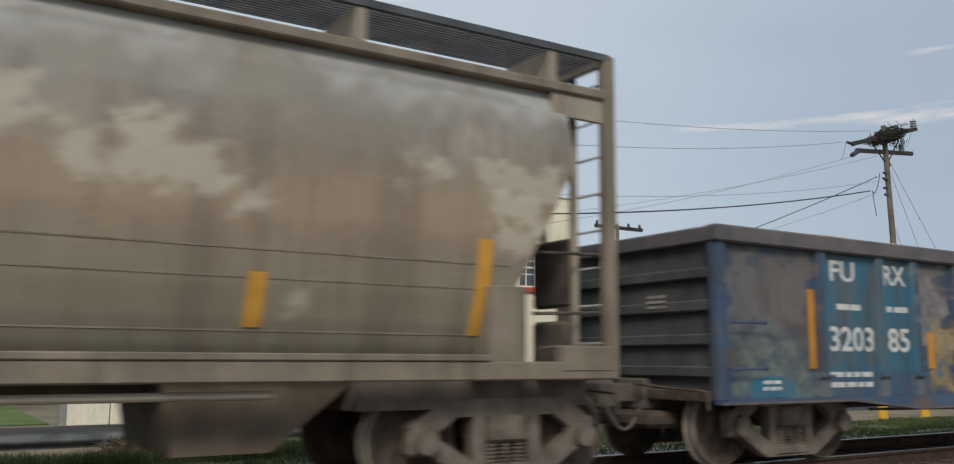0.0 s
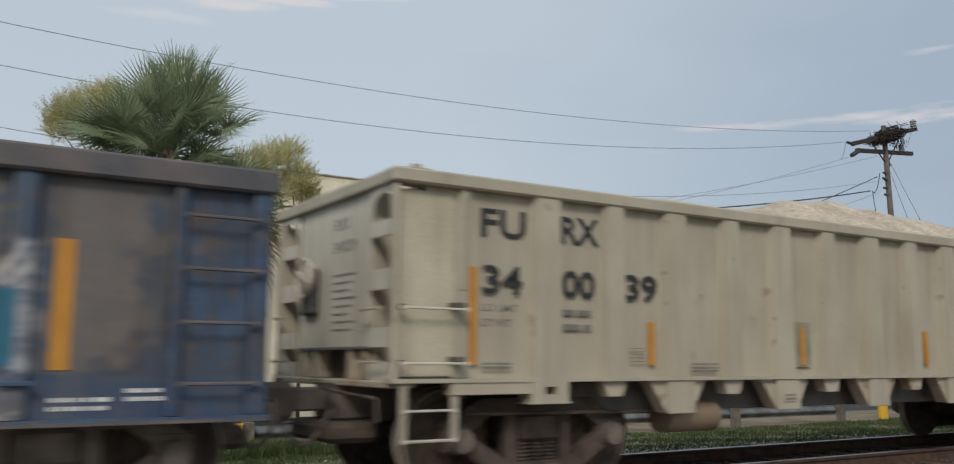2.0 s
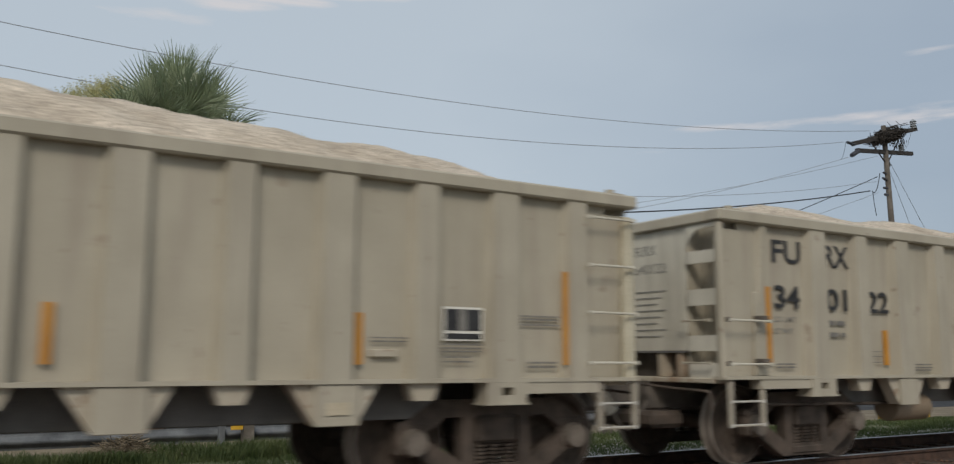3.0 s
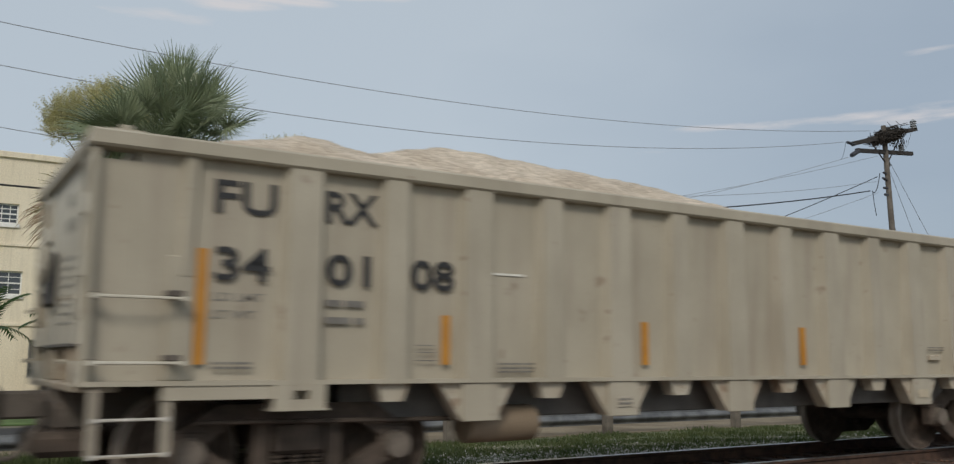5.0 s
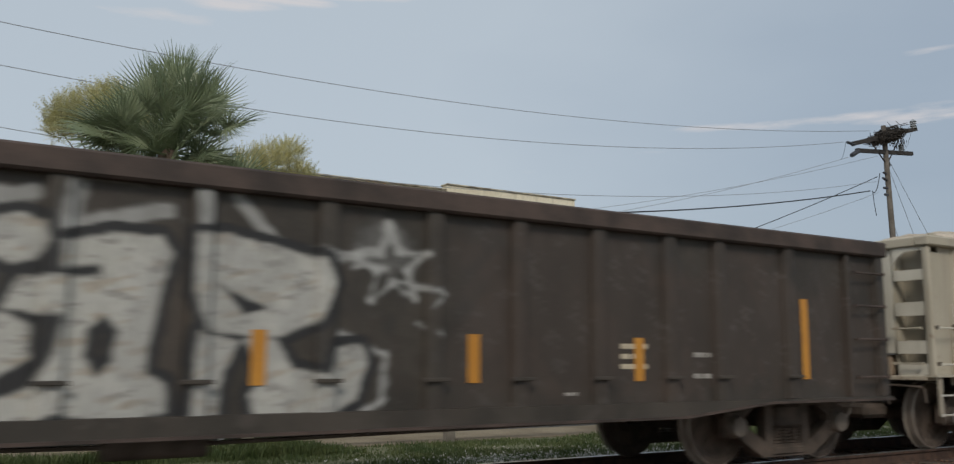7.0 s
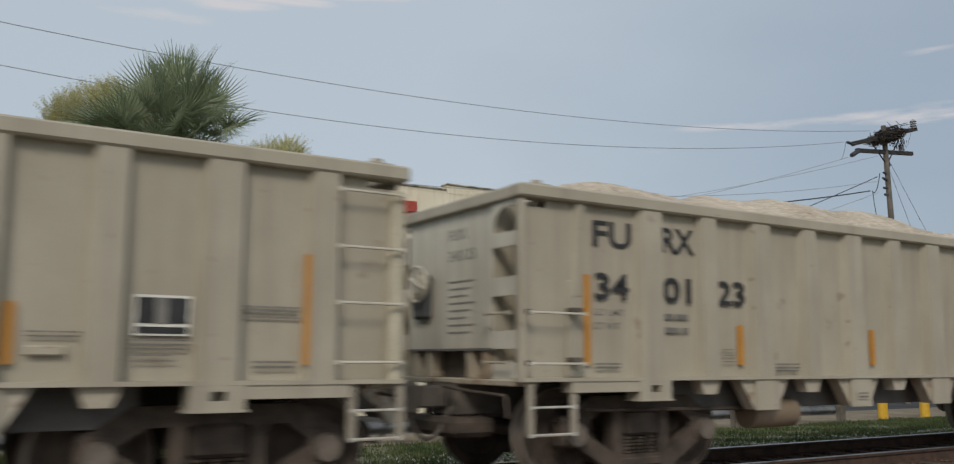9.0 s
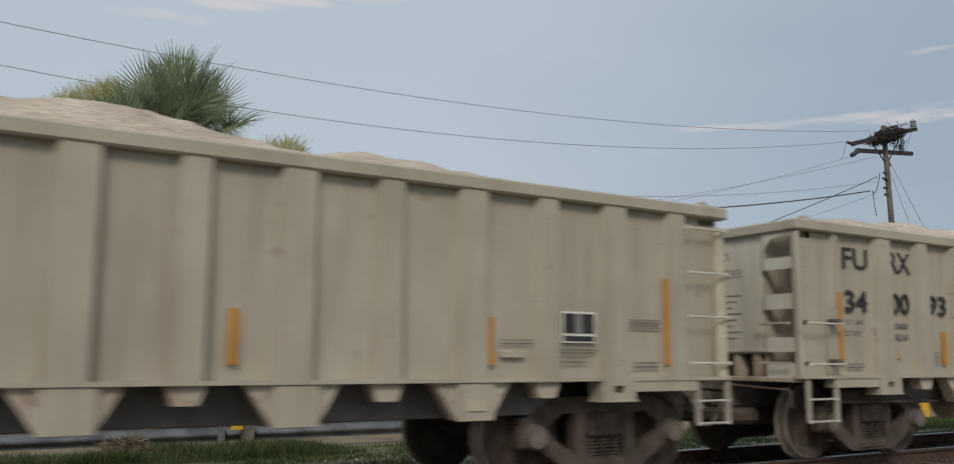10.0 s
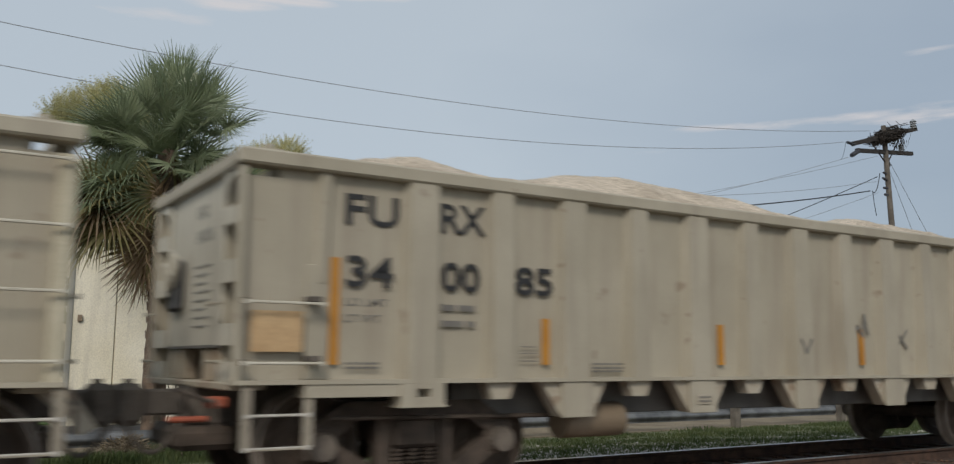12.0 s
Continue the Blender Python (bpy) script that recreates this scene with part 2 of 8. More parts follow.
M = {
    "hopper": surface("hopper_paint", (0.344, 0.308, 0.239), (0.407, 0.367, 0.291), 1.3, 0.6, 0, 0.03, 90, fine_mix=0.08, streak=(0.27, 0.235, 0.185), streak_amount=0.5, spots=(0.22, 0.165, 0.12), spot_at=0.67),
    "sheet": surface("hopper_sheet_paint", (0.343, 0.306, 0.237), (0.407, 0.366, 0.289), 1.1, 0.62, 0, 0.03, 90, fine_mix=0.08, streak=(0.26, 0.215, 0.17), streak_amount=0.5, spots=(0.24, 0.19, 0.14), spot_at=0.67),
    "pocket": surface("pocket_paint", (0.365, 0.315, 0.24), (0.44, 0.4, 0.325), 2.0, 0.65, 0, 0.1, 90, streak=(0.24, 0.15, 0.09), streak_amount=0.8, spots=(0.2, 0.12, 0.07), spot_at=0.62),
    "orange": surface("reflective_stripe", (0.42, 0.18, 0.02), (0.5, 0.23, 0.032), 3.0, 0.45, 0, 0.03, 80),
    "orange_old": surface("dusty_stripe", (0.5, 0.25, 0.035), (0.6, 0.31, 0.05), 3.0, 0.6, 0, 0.03, 80),
    "black_ink": surface("black_lettering", (0.012, 0.012, 0.013), (0.03, 0.03, 0.032), 8.0, 0.6, 0, 0.02, 80),
    "grey_ink": surface("worn_grey_lettering", (0.13, 0.12, 0.11), (0.2, 0.19, 0.17), 8.0, 0.7, 0, 0.02, 80),
    "white_ink": surface("white_lettering", (0.42, 0.42, 0.4), (0.6, 0.6, 0.58), 9.0, 0.6, 0, 0.03, 60, spread=(0.3, 0.6)),
    "dull_ink": surface("worn_white_stencil", (0.2, 0.185, 0.165), (0.36, 0.34, 0.31), 12.0, 0.7, 0, 0.03, 60),
    "yellow_ink": surface("yellow_lettering", (0.62, 0.31, 0.015), (0.76, 0.41, 0.022), 5.0, 0.55, 0, 0.03, 60),
    "red_ink": surface("red_line_paint", (0.5, 0.07, 0.05), (0.62, 0.11, 0.08), 5.0, 0.55, 0, 0.03, 60),
    "tan_label": surface("cream_label", (0.42, 0.36, 0.26), (0.5, 0.43, 0.32), 8.0, 0.6, 0, 0.02, 60),
    "label_white": surface("white_decal", (0.6, 0.58, 0.52), (0.72, 0.7, 0.64), 8.0, 0.5, 0, 0.02, 60),
    "teal": surface("teal_patch", (0.016, 0.105, 0.17), (0.03, 0.16, 0.24), 4.0, 0.55, 0, 0.05, 60, streak=(0.1, 0.09, 0.08), streak_amount=0.5),
    "blue": surface("blue_gondola_paint", (0.031, 0.06, 0.118), (0.054, 0.092, 0.158), 1.2, 0.55, 0, 0.12, 70, streak=(0.08, 0.07, 0.068), streak_amount=0.5, attr="paint", spots=(0.13, 0.09, 0.07), spot_at=0.6),
    "black": surface("black_gondola_paint", (0.03, 0.025, 0.019), (0.056, 0.046, 0.036), 1.6, 0.6, 0, 0.12, 70, streak=(0.06, 0.046, 0.036), streak_amount=0.5, attr="paint", spots=(0.055, 0.043, 0.036), spot_at=0.64),
    "blue_plain": surface("blue_frame_paint", (0.031, 0.06, 0.118), (0.054, 0.092, 0.158), 1.2, 0.55, 0, 0.12, 70, streak=(0.08, 0.07, 0.068), streak_amount=0.5, spots=(0.13, 0.09, 0.07), spot_at=0.6),
    "black_plain": surface("black_frame_paint", (0.03, 0.025, 0.019), (0.056, 0.046, 0.036), 1.6, 0.6, 0, 0.12, 70, streak=(0.06, 0.046, 0.036), streak_amount=0.55, spots=(0.062, 0.051, 0.043), spot_at=0.6),
    "chord_dark": surface("dark_brown_top_chord", (0.035, 0.026, 0.022), (0.075, 0.052, 0.043), 3.0, 0.8, 0, 0.25, 60),
    "cov_plain": surface("weathered_frame_paint", (0.24, 0.212, 0.168), (0.34, 0.302, 0.24), 0.9, 0.7, 0, 0.08, 60, streak=(0.16, 0.125, 0.1), streak_amount=0.65),
    "cov_sill": surface("grimy_sill_paint", (0.15, 0.122, 0.092), (0.235, 0.198, 0.152), 2.0, 0.8, 0, 0.15, 60, streak=(0.09, 0.068, 0.05), streak_amount=0.6),
    "cap": surface("dusty_axle_cap", (0.1, 0.083, 0.067), (0.17, 0.143, 0.118), 6.0, 0.8, 0, 0.2, 60),
    "truck_pale": surface("pale_dusty_steel", (0.1, 0.082, 0.065), (0.2, 0.165, 0.135), 5.0, 0.85, 0, 0.3, 70),
    # darker than the hopper paint: the shade under the floor is in this colour
    "shade_dark": surface("shade_dark_sheet", (0.1, 0.097, 0.09), (0.16, 0.15, 0.14), 3.0, 0.85, 0, 0.15, 60),
    # hopper paint made paler: skylight on the car ends is put into the colour
    "pale_lit": surface("pale_lit_paint", (0.47, 0.44, 0.365), (0.57, 0.54, 0.46), 1.3, 0.7, 0, 0.03, 90, fine_mix=0.08, streak=(0.3, 0.27, 0.22), streak_amount=0.5),
    "tank_dark": surface("brown_outlet_paint", (0.075, 0.056, 0.04), (0.135, 0.105, 0.075), 3.0, 0.8, 0, 0.15, 60),
    "end_dark": surface("dark_grey_end_paint", (0.042, 0.045, 0.05), (0.085, 0.083, 0.083), 2.5, 0.75, 0, 0.15, 60),
    "chord_rust": surface("rusty_top_chord", (0.075, 0.075, 0.086), (0.13, 0.11, 0.108), 3.0, 0.8, 0, 0.25, 60),
    "cov": surface("weathered_covered_hopper", (0.265, 0.235, 0.192), (0.37, 0.335, 0.28), 0.9, 0.7, 0, 0.08, 60, streak=(0.16, 0.125, 0.1), streak_amount=0.65, attr="paint"),
    "cov_dark": surface("sooty_steel", (0.05, 0.055, 0.063), (0.09, 0.095, 0.105), 4.0, 0.7, 0.1, 0.15, 60),
    "truck": surface("dusty_cast_steel", (0.044, 0.033, 0.025), (0.102, 0.077, 0.06), 5.0, 0.85, 0, 0.3, 70),
    "cream_edge": surface("cream_corner_paint", (0.4, 0.36, 0.265), (0.48, 0.435, 0.33), 3.0, 0.6, 0, 0.06, 60, streak=(0.3, 0.2, 0.12), streak_amount=0.5),
    "stencil_mid": surface("faded_dark_lettering", (0.17, 0.165, 0.15), (0.28, 0.27, 0.24), 9.0, 0.65, 0, 0.02, 60),
    "dead_brush": surface("dead_brush", (0.11, 0.085, 0.055), (0.26, 0.21, 0.145), 6.0, 0.95, 0, 0.0, 40),
    "lilac_spray": surface("faded_lilac_spray", (0.24, 0.22, 0.225), (0.32, 0.295, 0.28), 9.0, 0.7, 0, 0.02, 60),
    "lawn": surface("mown_lawn", (0.05, 0.1, 0.022), (0.11, 0.165, 0.05), 1.2, 0.95, 0, 0.6, 30, fine_mix=0.6),
    "rim": surface("wheel_rim_steel", (0.25, 0.21, 0.175), (0.36, 0.315, 0.27), 6.0, 0.55, 0.25, 0.15, 70),
    "wheel": surface("wheel_plate_rust", (0.055, 0.04, 0.03), (0.11, 0.083, 0.064), 5.0, 0.85, 0, 0.25, 60),
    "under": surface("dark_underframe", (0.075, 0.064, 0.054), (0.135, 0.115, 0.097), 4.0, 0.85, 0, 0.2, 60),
    "tank": surface("dusty_brown_tank", (0.2, 0.15, 0.1), (0.3, 0.23, 0.16), 3.0, 0.75, 0, 0.1, 60),
    "steel_bar": surface("worn_grab_iron", (0.42, 0.4, 0.36), (0.6, 0.57, 0.52), 9.0, 0.55, 0.1, 0.05, 60),
    "rail": surface("rail_steel_side", (0.04, 0.022, 0.015), (0.085, 0.047, 0.03), 6.0, 0.85, 0, 0.3, 70),
    "rail_top": surface("polished_rail_head", (0.5, 0.5, 0.5), (0.66, 0.66, 0.65), 9.0, 0.28, 0.9, 0.03, 80),
    "tie": surface("old_tie_timber", (0.045, 0.032, 0.026), (0.1, 0.075, 0.06), 4.0, 0.95, 0, 0.5, 40, rand=0.2),
    "ballast": surface("rust_stained_ballast", (0.05, 0.026, 0.018), (0.16, 0.09, 0.06), 14.0, 0.95, 0, 0.9, 45, fine_mix=0.8),
    "stone": surface("pale_ballast_stone", (0.3, 0.28, 0.25), (0.55, 0.53, 0.49), 9.0, 0.9, 0, 0.3, 50),
    "stone_rust": surface("brown_ballast_stone", (0.07, 0.036, 0.024), (0.17, 0.1, 0.068), 9.0, 0.9, 0, 0.3, 50),
    "soil": surface("grassy_soil", (0.07, 0.085, 0.035), (0.15, 0.145, 0.08), 1.5, 0.95, 0, 0.6, 30, fine_mix=0.6),
    "ground": surface("dry_ground", (0.12, 0.11, 0.075), (0.2, 0.18, 0.13), 0.4, 0.95, 0, 0.6, 25, fine_mix=0.5),
    "grass": surface("grass_blades", (0.042, 0.07, 0.018), (0.1, 0.122, 0.042), 2.5, 0.7, 0, 0.0, 20, leaf=0.25),
    "walkway": surface("sandy_concrete", (0.155, 0.125, 0.088), (0.235, 0.195, 0.138), 1.2, 0.95, 0, 0.4, 40, fine_mix=0.5, spec=0.15),
    "asphalt": surface("old_asphalt", (0.036, 0.036, 0.038), (0.06, 0.06, 0.062), 1.0, 0.95, 0, 0.5, 50, fine_mix=0.5, spec=0.15),
    "zinc": surface("weathered_zinc", (0.075, 0.08, 0.086), (0.155, 0.163, 0.17), 3.0, 0.8, 0.0, 0.08, 50),
    "post_wood": surface("grey_post_timber", (0.11, 0.095, 0.078), (0.2, 0.178, 0.15), 4.0, 0.9, 0, 0.4, 40),
    "pole": surface("weathered_pole_timber", (0.09, 0.077, 0.064), (0.17, 0.15, 0.13), 3.0, 0.9, 0, 0.4, 40),
    "arm": surface("dark_crossarm_timber", (0.018, 0.016, 0.015), (0.045, 0.04, 0.037), 5.0, 0.9, 0, 0.3, 40),
    "twig": surface("nest_twigs", (0.02, 0.017, 0.015), (0.06, 0.05, 0.042), 8.0, 0.95, 0, 0.0, 40),
    "stencil_grey": surface("faded_grey_lettering", (0.3, 0.29, 0.27), (0.42, 0.41, 0.38), 9.0, 0.65, 0, 0.02, 60),
    "porcelain": surface("dark_insulator", (0.02, 0.02, 0.025), (0.05, 0.05, 0.06), 6.0, 0.3, 0, 0.0, 40),
    "zinc_cap": surface("grey_transformer_cap", (0.25, 0.27, 0.29), (0.36, 0.38, 0.4), 6.0, 0.5, 0.2, 0.0, 40),
    "wire": surface("grey_wire", (0.22, 0.23, 0.25), (0.29, 0.3, 0.32), 6.0, 0.6, 0.2, 0.0, 40),
    "cable": surface("black_cable", (0.014, 0.014, 0.015), (0.025, 0.025, 0.026), 6.0, 0.7, 0, 0.0, 40),
    "stucco": surface("cream_stucco", (0.68, 0.61, 0.46), (0.78, 0.72, 0.57), 0.7, 0.9, 0, 0.3, 35, streak=(0.42, 0.37, 0.27), streak_amount=0.4),
    "stucco_white": surface("white_painted_panels", (0.79, 0.725, 0.56), (0.86, 0.805, 0.66), 0.9, 0.85, 0, 0.25, 35, streak=(0.5, 0.46, 0.38), streak_amount=0.35),
    "stucco_far": surface("pale_yellow_stucco", (0.68, 0.6, 0.45), (0.76, 0.69, 0.54), 0.4, 0.9, 0, 0.15, 20, streak=(0.48, 0.42, 0.32), streak_amount=0.35),
    "parapet": surface("stained_parapet_cap", (0.15, 0.13, 0.1), (0.5, 0.45, 0.34), 3.0, 0.9, 0, 0.3, 35),
    "red_trim": surface("red_trim_paint", (0.36, 0.055, 0.035), (0.46, 0.085, 0.055), 3.0, 0.65, 0, 0.1, 35),
    "white_trim": surface("white_window_paint", (0.66, 0.66, 0.63), (0.76, 0.76, 0.73), 4.0, 0.6, 0, 0.05, 35),
    "grey_trim": surface("grey_window_paint", (0.2, 0.21, 0.2), (0.3, 0.31, 0.3), 4.0, 0.6, 0, 0.05, 35),
    "door_red": surface("red_door_paint", (0.2, 0.03, 0.03), (0.28, 0.05, 0.045), 3.0, 0.5, 0, 0.05, 35),
    "hedge": surface("dark_evergreen_leaf", (0.018, 0.03, 0.014), (0.045, 0.06, 0.028), 3.0, 0.8, 0, 0.0, 20, leaf=0.2),
    "green_paint": surface("green_sign_paint", (0.01, 0.12, 0.1), (0.02, 0.17, 0.14), 4.0, 0.5, 0, 0.05, 35),
    "yellow": surface("yellow_bollard_paint", (0.62, 0.36, 0.03), (0.74, 0.45, 0.05), 4.0, 0.6, 0, 0.08, 35),
    "gravel_load": surface("pale_crushed_limestone", (0.38, 0.315, 0.24), (0.52, 0.445, 0.355), 2.0, 0.95, 0, 1.0, 24, fine_mix=0.95),
    "frond": surface("palm_leaf_green", (0.172, 0.22, 0.122), (0.325, 0.37, 0.235), 1.4, 0.36, 0, 0.0, 20, leaf=0.3),
    "frond_old": surface("palm_leaf_yellowing", (0.16, 0.16, 0.07), (0.36, 0.285, 0.125), 1.4, 0.6, 0, 0.0, 20, leaf=0.45),
    "frond_dead": surface("palm_leaf_dead", (0.2, 0.135, 0.085), (0.54, 0.4, 0.265), 2.0, 0.8, 0, 0.0, 20, leaf=0.4),
    "trunk": surface("palm_trunk_bark", (0.085, 0.06, 0.042), (0.18, 0.13, 0.095), 5.0, 0.95, 0, 0.6, 30),
    "feather": surface("feathery_leaf", (0.4, 0.38, 0.17), (0.58, 0.54, 0.29), 1.2, 0.7, 0, 0.0, 20, leaf=0.5),
    "areca": surface("areca_leaf", (0.03, 0.075, 0.02), (0.07, 0.13, 0.04), 1.6, 0.6, 0, 0.0, 20, leaf=0.3),
    "orange_part": surface("faded_orange_handle", (0.27, 0.07, 0.04), (0.42, 0.11, 0.055), 4.0, 0.6, 0, 0.05, 35),
}
glass = bpy.data.materials.new("window_glass")
glass.use_nodes = True
_g = glass.node_tree.nodes["Principled BSDF"]
_g.inputs["Base Color"].default_value = (0.05, 0.06, 0.07, 1)
_g.inputs["Roughness"].default_value, _g.inputs["Specular IOR Level"].default_value = 0.05, 0.8
M["glass"] = glass

# ---- mesh helpers ----


def box(bm, x0, x1, y0, y1, z0, z1, bevel=0.0):
    m = Matrix.Translation(((x0 + x1) / 2, (y0 + y1) / 2, (z0 + z1) / 2)) @ Matrix.Diagonal((abs(x1 - x0), abs(y1 - y0), abs(z1 - z0), 1))
    got = bmesh.ops.create_cube(bm, size=1.0, matrix=m)
    if bevel:
        edges = list({e for v in got["verts"] for e in v.link_edges})
        bmesh.ops.bevel(bm, geom=edges, offset=bevel, segments=1, affect="EDGES")
    return bm


def prism(bm, poly, y0, y1):
    """An outline of (x, z) points, drawn out from y0 to y1."""
    a = [bm.verts.new((x, y0, z)) for x, z in poly]
    b = [bm.verts.new((x, y1, z)) for x, z in poly]
    fs = [bm.faces.new(a), bm.faces.new(list(reversed(b)))]
    for i in range(len(a)):
        j = (i + 1) % len(a)
        fs.append(bm.faces.new((a[j], a[i], b[i], b[j])))
    bmesh.ops.recalc_face_normals(bm, faces=fs)
    return bm


def rod(bm, p, q, r, n=8, r2=None):
    """A round bar from p to q."""
    p, q = Vector(p), Vector(q)
    d = q - p
    m = Matrix.Translation((p + q) / 2) @ d.to_track_quat("Z", "Y").to_matrix().to_4x4()
    bmesh.ops.create_cone(bm, cap_ends=True, segments=n, radius1=r, radius2=r if r2 is None else r2, depth=d.length, matrix=m)
    return bm


def bar(bm, p, q, width, y0, y1):
    """A flat bar in the xz plane from p to q, (x, z), as thick as y0 to y1."""
    d = Vector((q[0] - p[0], q[1] - p[1]))
    n = Vector((-d.y, d.x)).normalized() * width / 2
    return prism(bm, [(p[0] + n.x, p[1] + n.y), (p[0] - n.x, p[1] - n.y), (q[0] - n.x, q[1] - n.y), (q[0] + n.x, q[1] + n.y)], y0, y1)


def lathe(bm, profile, n=32):
    """Turns (y, r) points about the y axis."""
    rings = []
    for y, r in profile:
        rings.append([bm.verts.new((r * math.cos(2 * math.pi * i / n), y, r * math.sin(2 * math.pi * i / n))) for i in range(n)])
    for a, b in zip(rings, rings[1:]):
        for i in range(n):
            bm.faces.new((a[i], a[(i + 1) % n], b[(i + 1) % n], b[i]))
    for r in (rings[0], rings[-1]):
        bm.faces.new(r)
    bmesh.ops.recalc_face_normals(bm, faces=bm.faces[:])
    return bm


def tube(bm, pts, r, n=8):
    """A bent pipe through the points, in one piece."""
    rings = []
    for i, p in enumerate(pts):
        d = (Vector(pts[min(i + 1, len(pts) - 1)]) - Vector(pts[max(i - 1, 0)])).normalized()
        u = d.cross(Vector((0.3, 1, 0.2))).normalized()
        v = d.cross(u)
        rings.append([bm.verts.new(Vector(p) + (u * math.cos(a) + v * math.sin(a)) * r) for a in (2 * math.pi * k / n for k in range(n))])
    for a, b in zip(rings, rings[1:]):
        for k in range(n):
            bm.faces.new((a[k], a[(k + 1) % n], b[(k + 1) % n], b[k]))
    bm.faces.new(rings[0])
    bm.faces.new(rings[-1])
    bmesh.ops.recalc_face_normals(bm, faces=bm.faces[:])
    return bm


def part(name, bm, material, parent=None, label="", smooth=False, kind=""):
    me = bpy.data.meshes.new(name)
    bm.to_mesh(me)
    bm.free()
    for mt in material if isinstance(material, (list, tuple)) else (material,):
        me.materials.append(mt)
    if smooth:
        me.shade_smooth()
        me.set_sharp_from_angle(angle=radians(40))
    ob = new(name, me)
    ob.parent = parent
    return tagged(ob, label=label, kind=kind)


def B():
    return bmesh.new()


def lettering(text, x, z, height, y, material, parent, name="lettering", width=None, depth=0.004, turn=0.0, label="", bold=0.018, joined=False):
    """Text in the built-in font, its lower left corner at x, z, on a side that looks towards -Y; width squeezes or widens it."""
    cu = bpy.data.curves.new("text", "FONT")
    cu.body, cu.size, cu.extrude, cu.resolution_u = text, 1.0, 0.5, 3
    cu.offset = bold
    tmp = new("text", cu)
    me = bpy.data.meshes.new_from_object(tmp.evaluated_get(bpy.context.evaluated_depsgraph_get()))
    bpy.data.objects.remove(tmp)
    bpy.data.curves.remove(cu)
    n = len(me.vertices)
    v = np.empty(n * 3, dtype=np.float32)
    me.vertices.foreach_get("co", v)
    v = v.reshape(n, 3)
    lo, hi = v.min(0), v.max(0)
    sz = height / (hi[1] - lo[1])
    sx = width / (hi[0] - lo[0]) if width else sz
    u = np.stack([(v[:, 0] - lo[0]) * sx, -(v[:, 2]) * depth, (v[:, 1] - lo[1]) * sz], axis=1)
    faces = [tuple(p.vertices) for p in me.polygons]
    bpy.data.meshes.remove(me)
    # each character is a piece of its own: follow the faces that hang together
    owner = list(range(n))

    def root(i):
        while owner[i] != i:
            owner[i] = owner[owner[i]]
            i = owner[i]
        return i
    for fc in faces:
        for b in fc[1:]:
            owner[root(fc[0])] = root(b)
    groups = {}
    for fc in faces:
        groups.setdefault(0 if joined else root(fc[0]), []).append(fc)
    for fcs in groups.values():
        ids = sorted({i for fc in fcs for i in fc})
        at = {i: k for k, i in enumerate(ids)}
        m2 = bpy.data.meshes.new("letter")
        m2.from_pydata(u[ids].tolist(), [], [tuple(at[i] for i in fc) for fc in fcs])
        m2.materials.append(material)
        ob = new(name if joined else "letter", m2)
        ob.parent = parent
        ob.matrix_basis = pose(x, y, z, 0, 0, turn)
        tagged(ob, label=label, kind="stuff" if joined else "")
    return ob


def lines_of_print(x0, x1, zs, height, y, material, parent, name="small_print", label=""):
    """Print too small to read, as plain bars."""
    bm = B()
    r = random.Random(int(x0 * 100) + int(zs[0] * 100))
    for z in zs:
        x = x0
        while x < x1 - 0.02:
            w = min(x1 - x, height * r.uniform(1.2, 5.0))
            box(bm, x, x + w, y - 0.004, y, z, z + height)
            x += w + height * r.uniform(0.4, 0.8)
    return part(name, bm, material, parent, label, kind="stuff")


def decal(name, x0, x1, z0, z1, y, material, parent, label="", d=0.004):
    return part(name, box(B(), x0, x1, y - d, y, z0, z1), material, parent, label)

# ---- rolling stock ----
HW = 1.44              # half the width of a car
CARS = []              # (thing, reference place of its leading end)


def wheelset_mesh():
    bm = B()
    for s in (-1, 1):
        prof = [(-0.07, 0.03), (-0.07, 0.14), (-0.045, 0.16), (-0.02, 0.2), (-0.012, 0.33), (-0.05, 0.365), (-0.065, 0.38), (-0.065, 0.44), (-0.055, 0.455), (0.045, 0.46), (0.06, 0.485), (0.075, 0.482), (0.078, 0.37), (0.03, 0.33), (0.03, 0.18), (0.07, 0.15), (0.07, 0.03)]
        lathe(bm, [(s * (0.745 - a) * -1 if s > 0 else 0.745 - a, r) for a, r in prof] if s < 0 else [(-(0.745 - a), r) for a, r in prof], 36)
    for f in bm.faces:
        c = f.calc_center_median()
        r = math.hypot(c.x, c.z)
        f.material_index = 1 if r > 0.43 else 0
    rod(bm, (0, -0.72, 0), (0, 0.72, 0), 0.085, 14)
    # casting marks on the plate
    for i in range(3):
        a = 2 * math.pi * i / 3
        for s in (-1, 1):
            y = s * 0.765
            box(bm, 0.22 * math.cos(a) - 0.02, 0.22 * math.cos(a) + 0.02, y - 0.012, y + 0.012, 0.22 * math.sin(a) - 0.02, 0.22 * math.sin(a) + 0.02)
    me = bpy.data.meshes.new("wheelset")
    bm.to_mesh(me)
    bm.free()
    me.materials.append(M["wheel"])
    me.materials.append(M["rim"])
    me.shade_smooth()
    me.set_sharp_from_angle(angle=radians(30))
    return me


WHEELSET = wheelset_mesh()


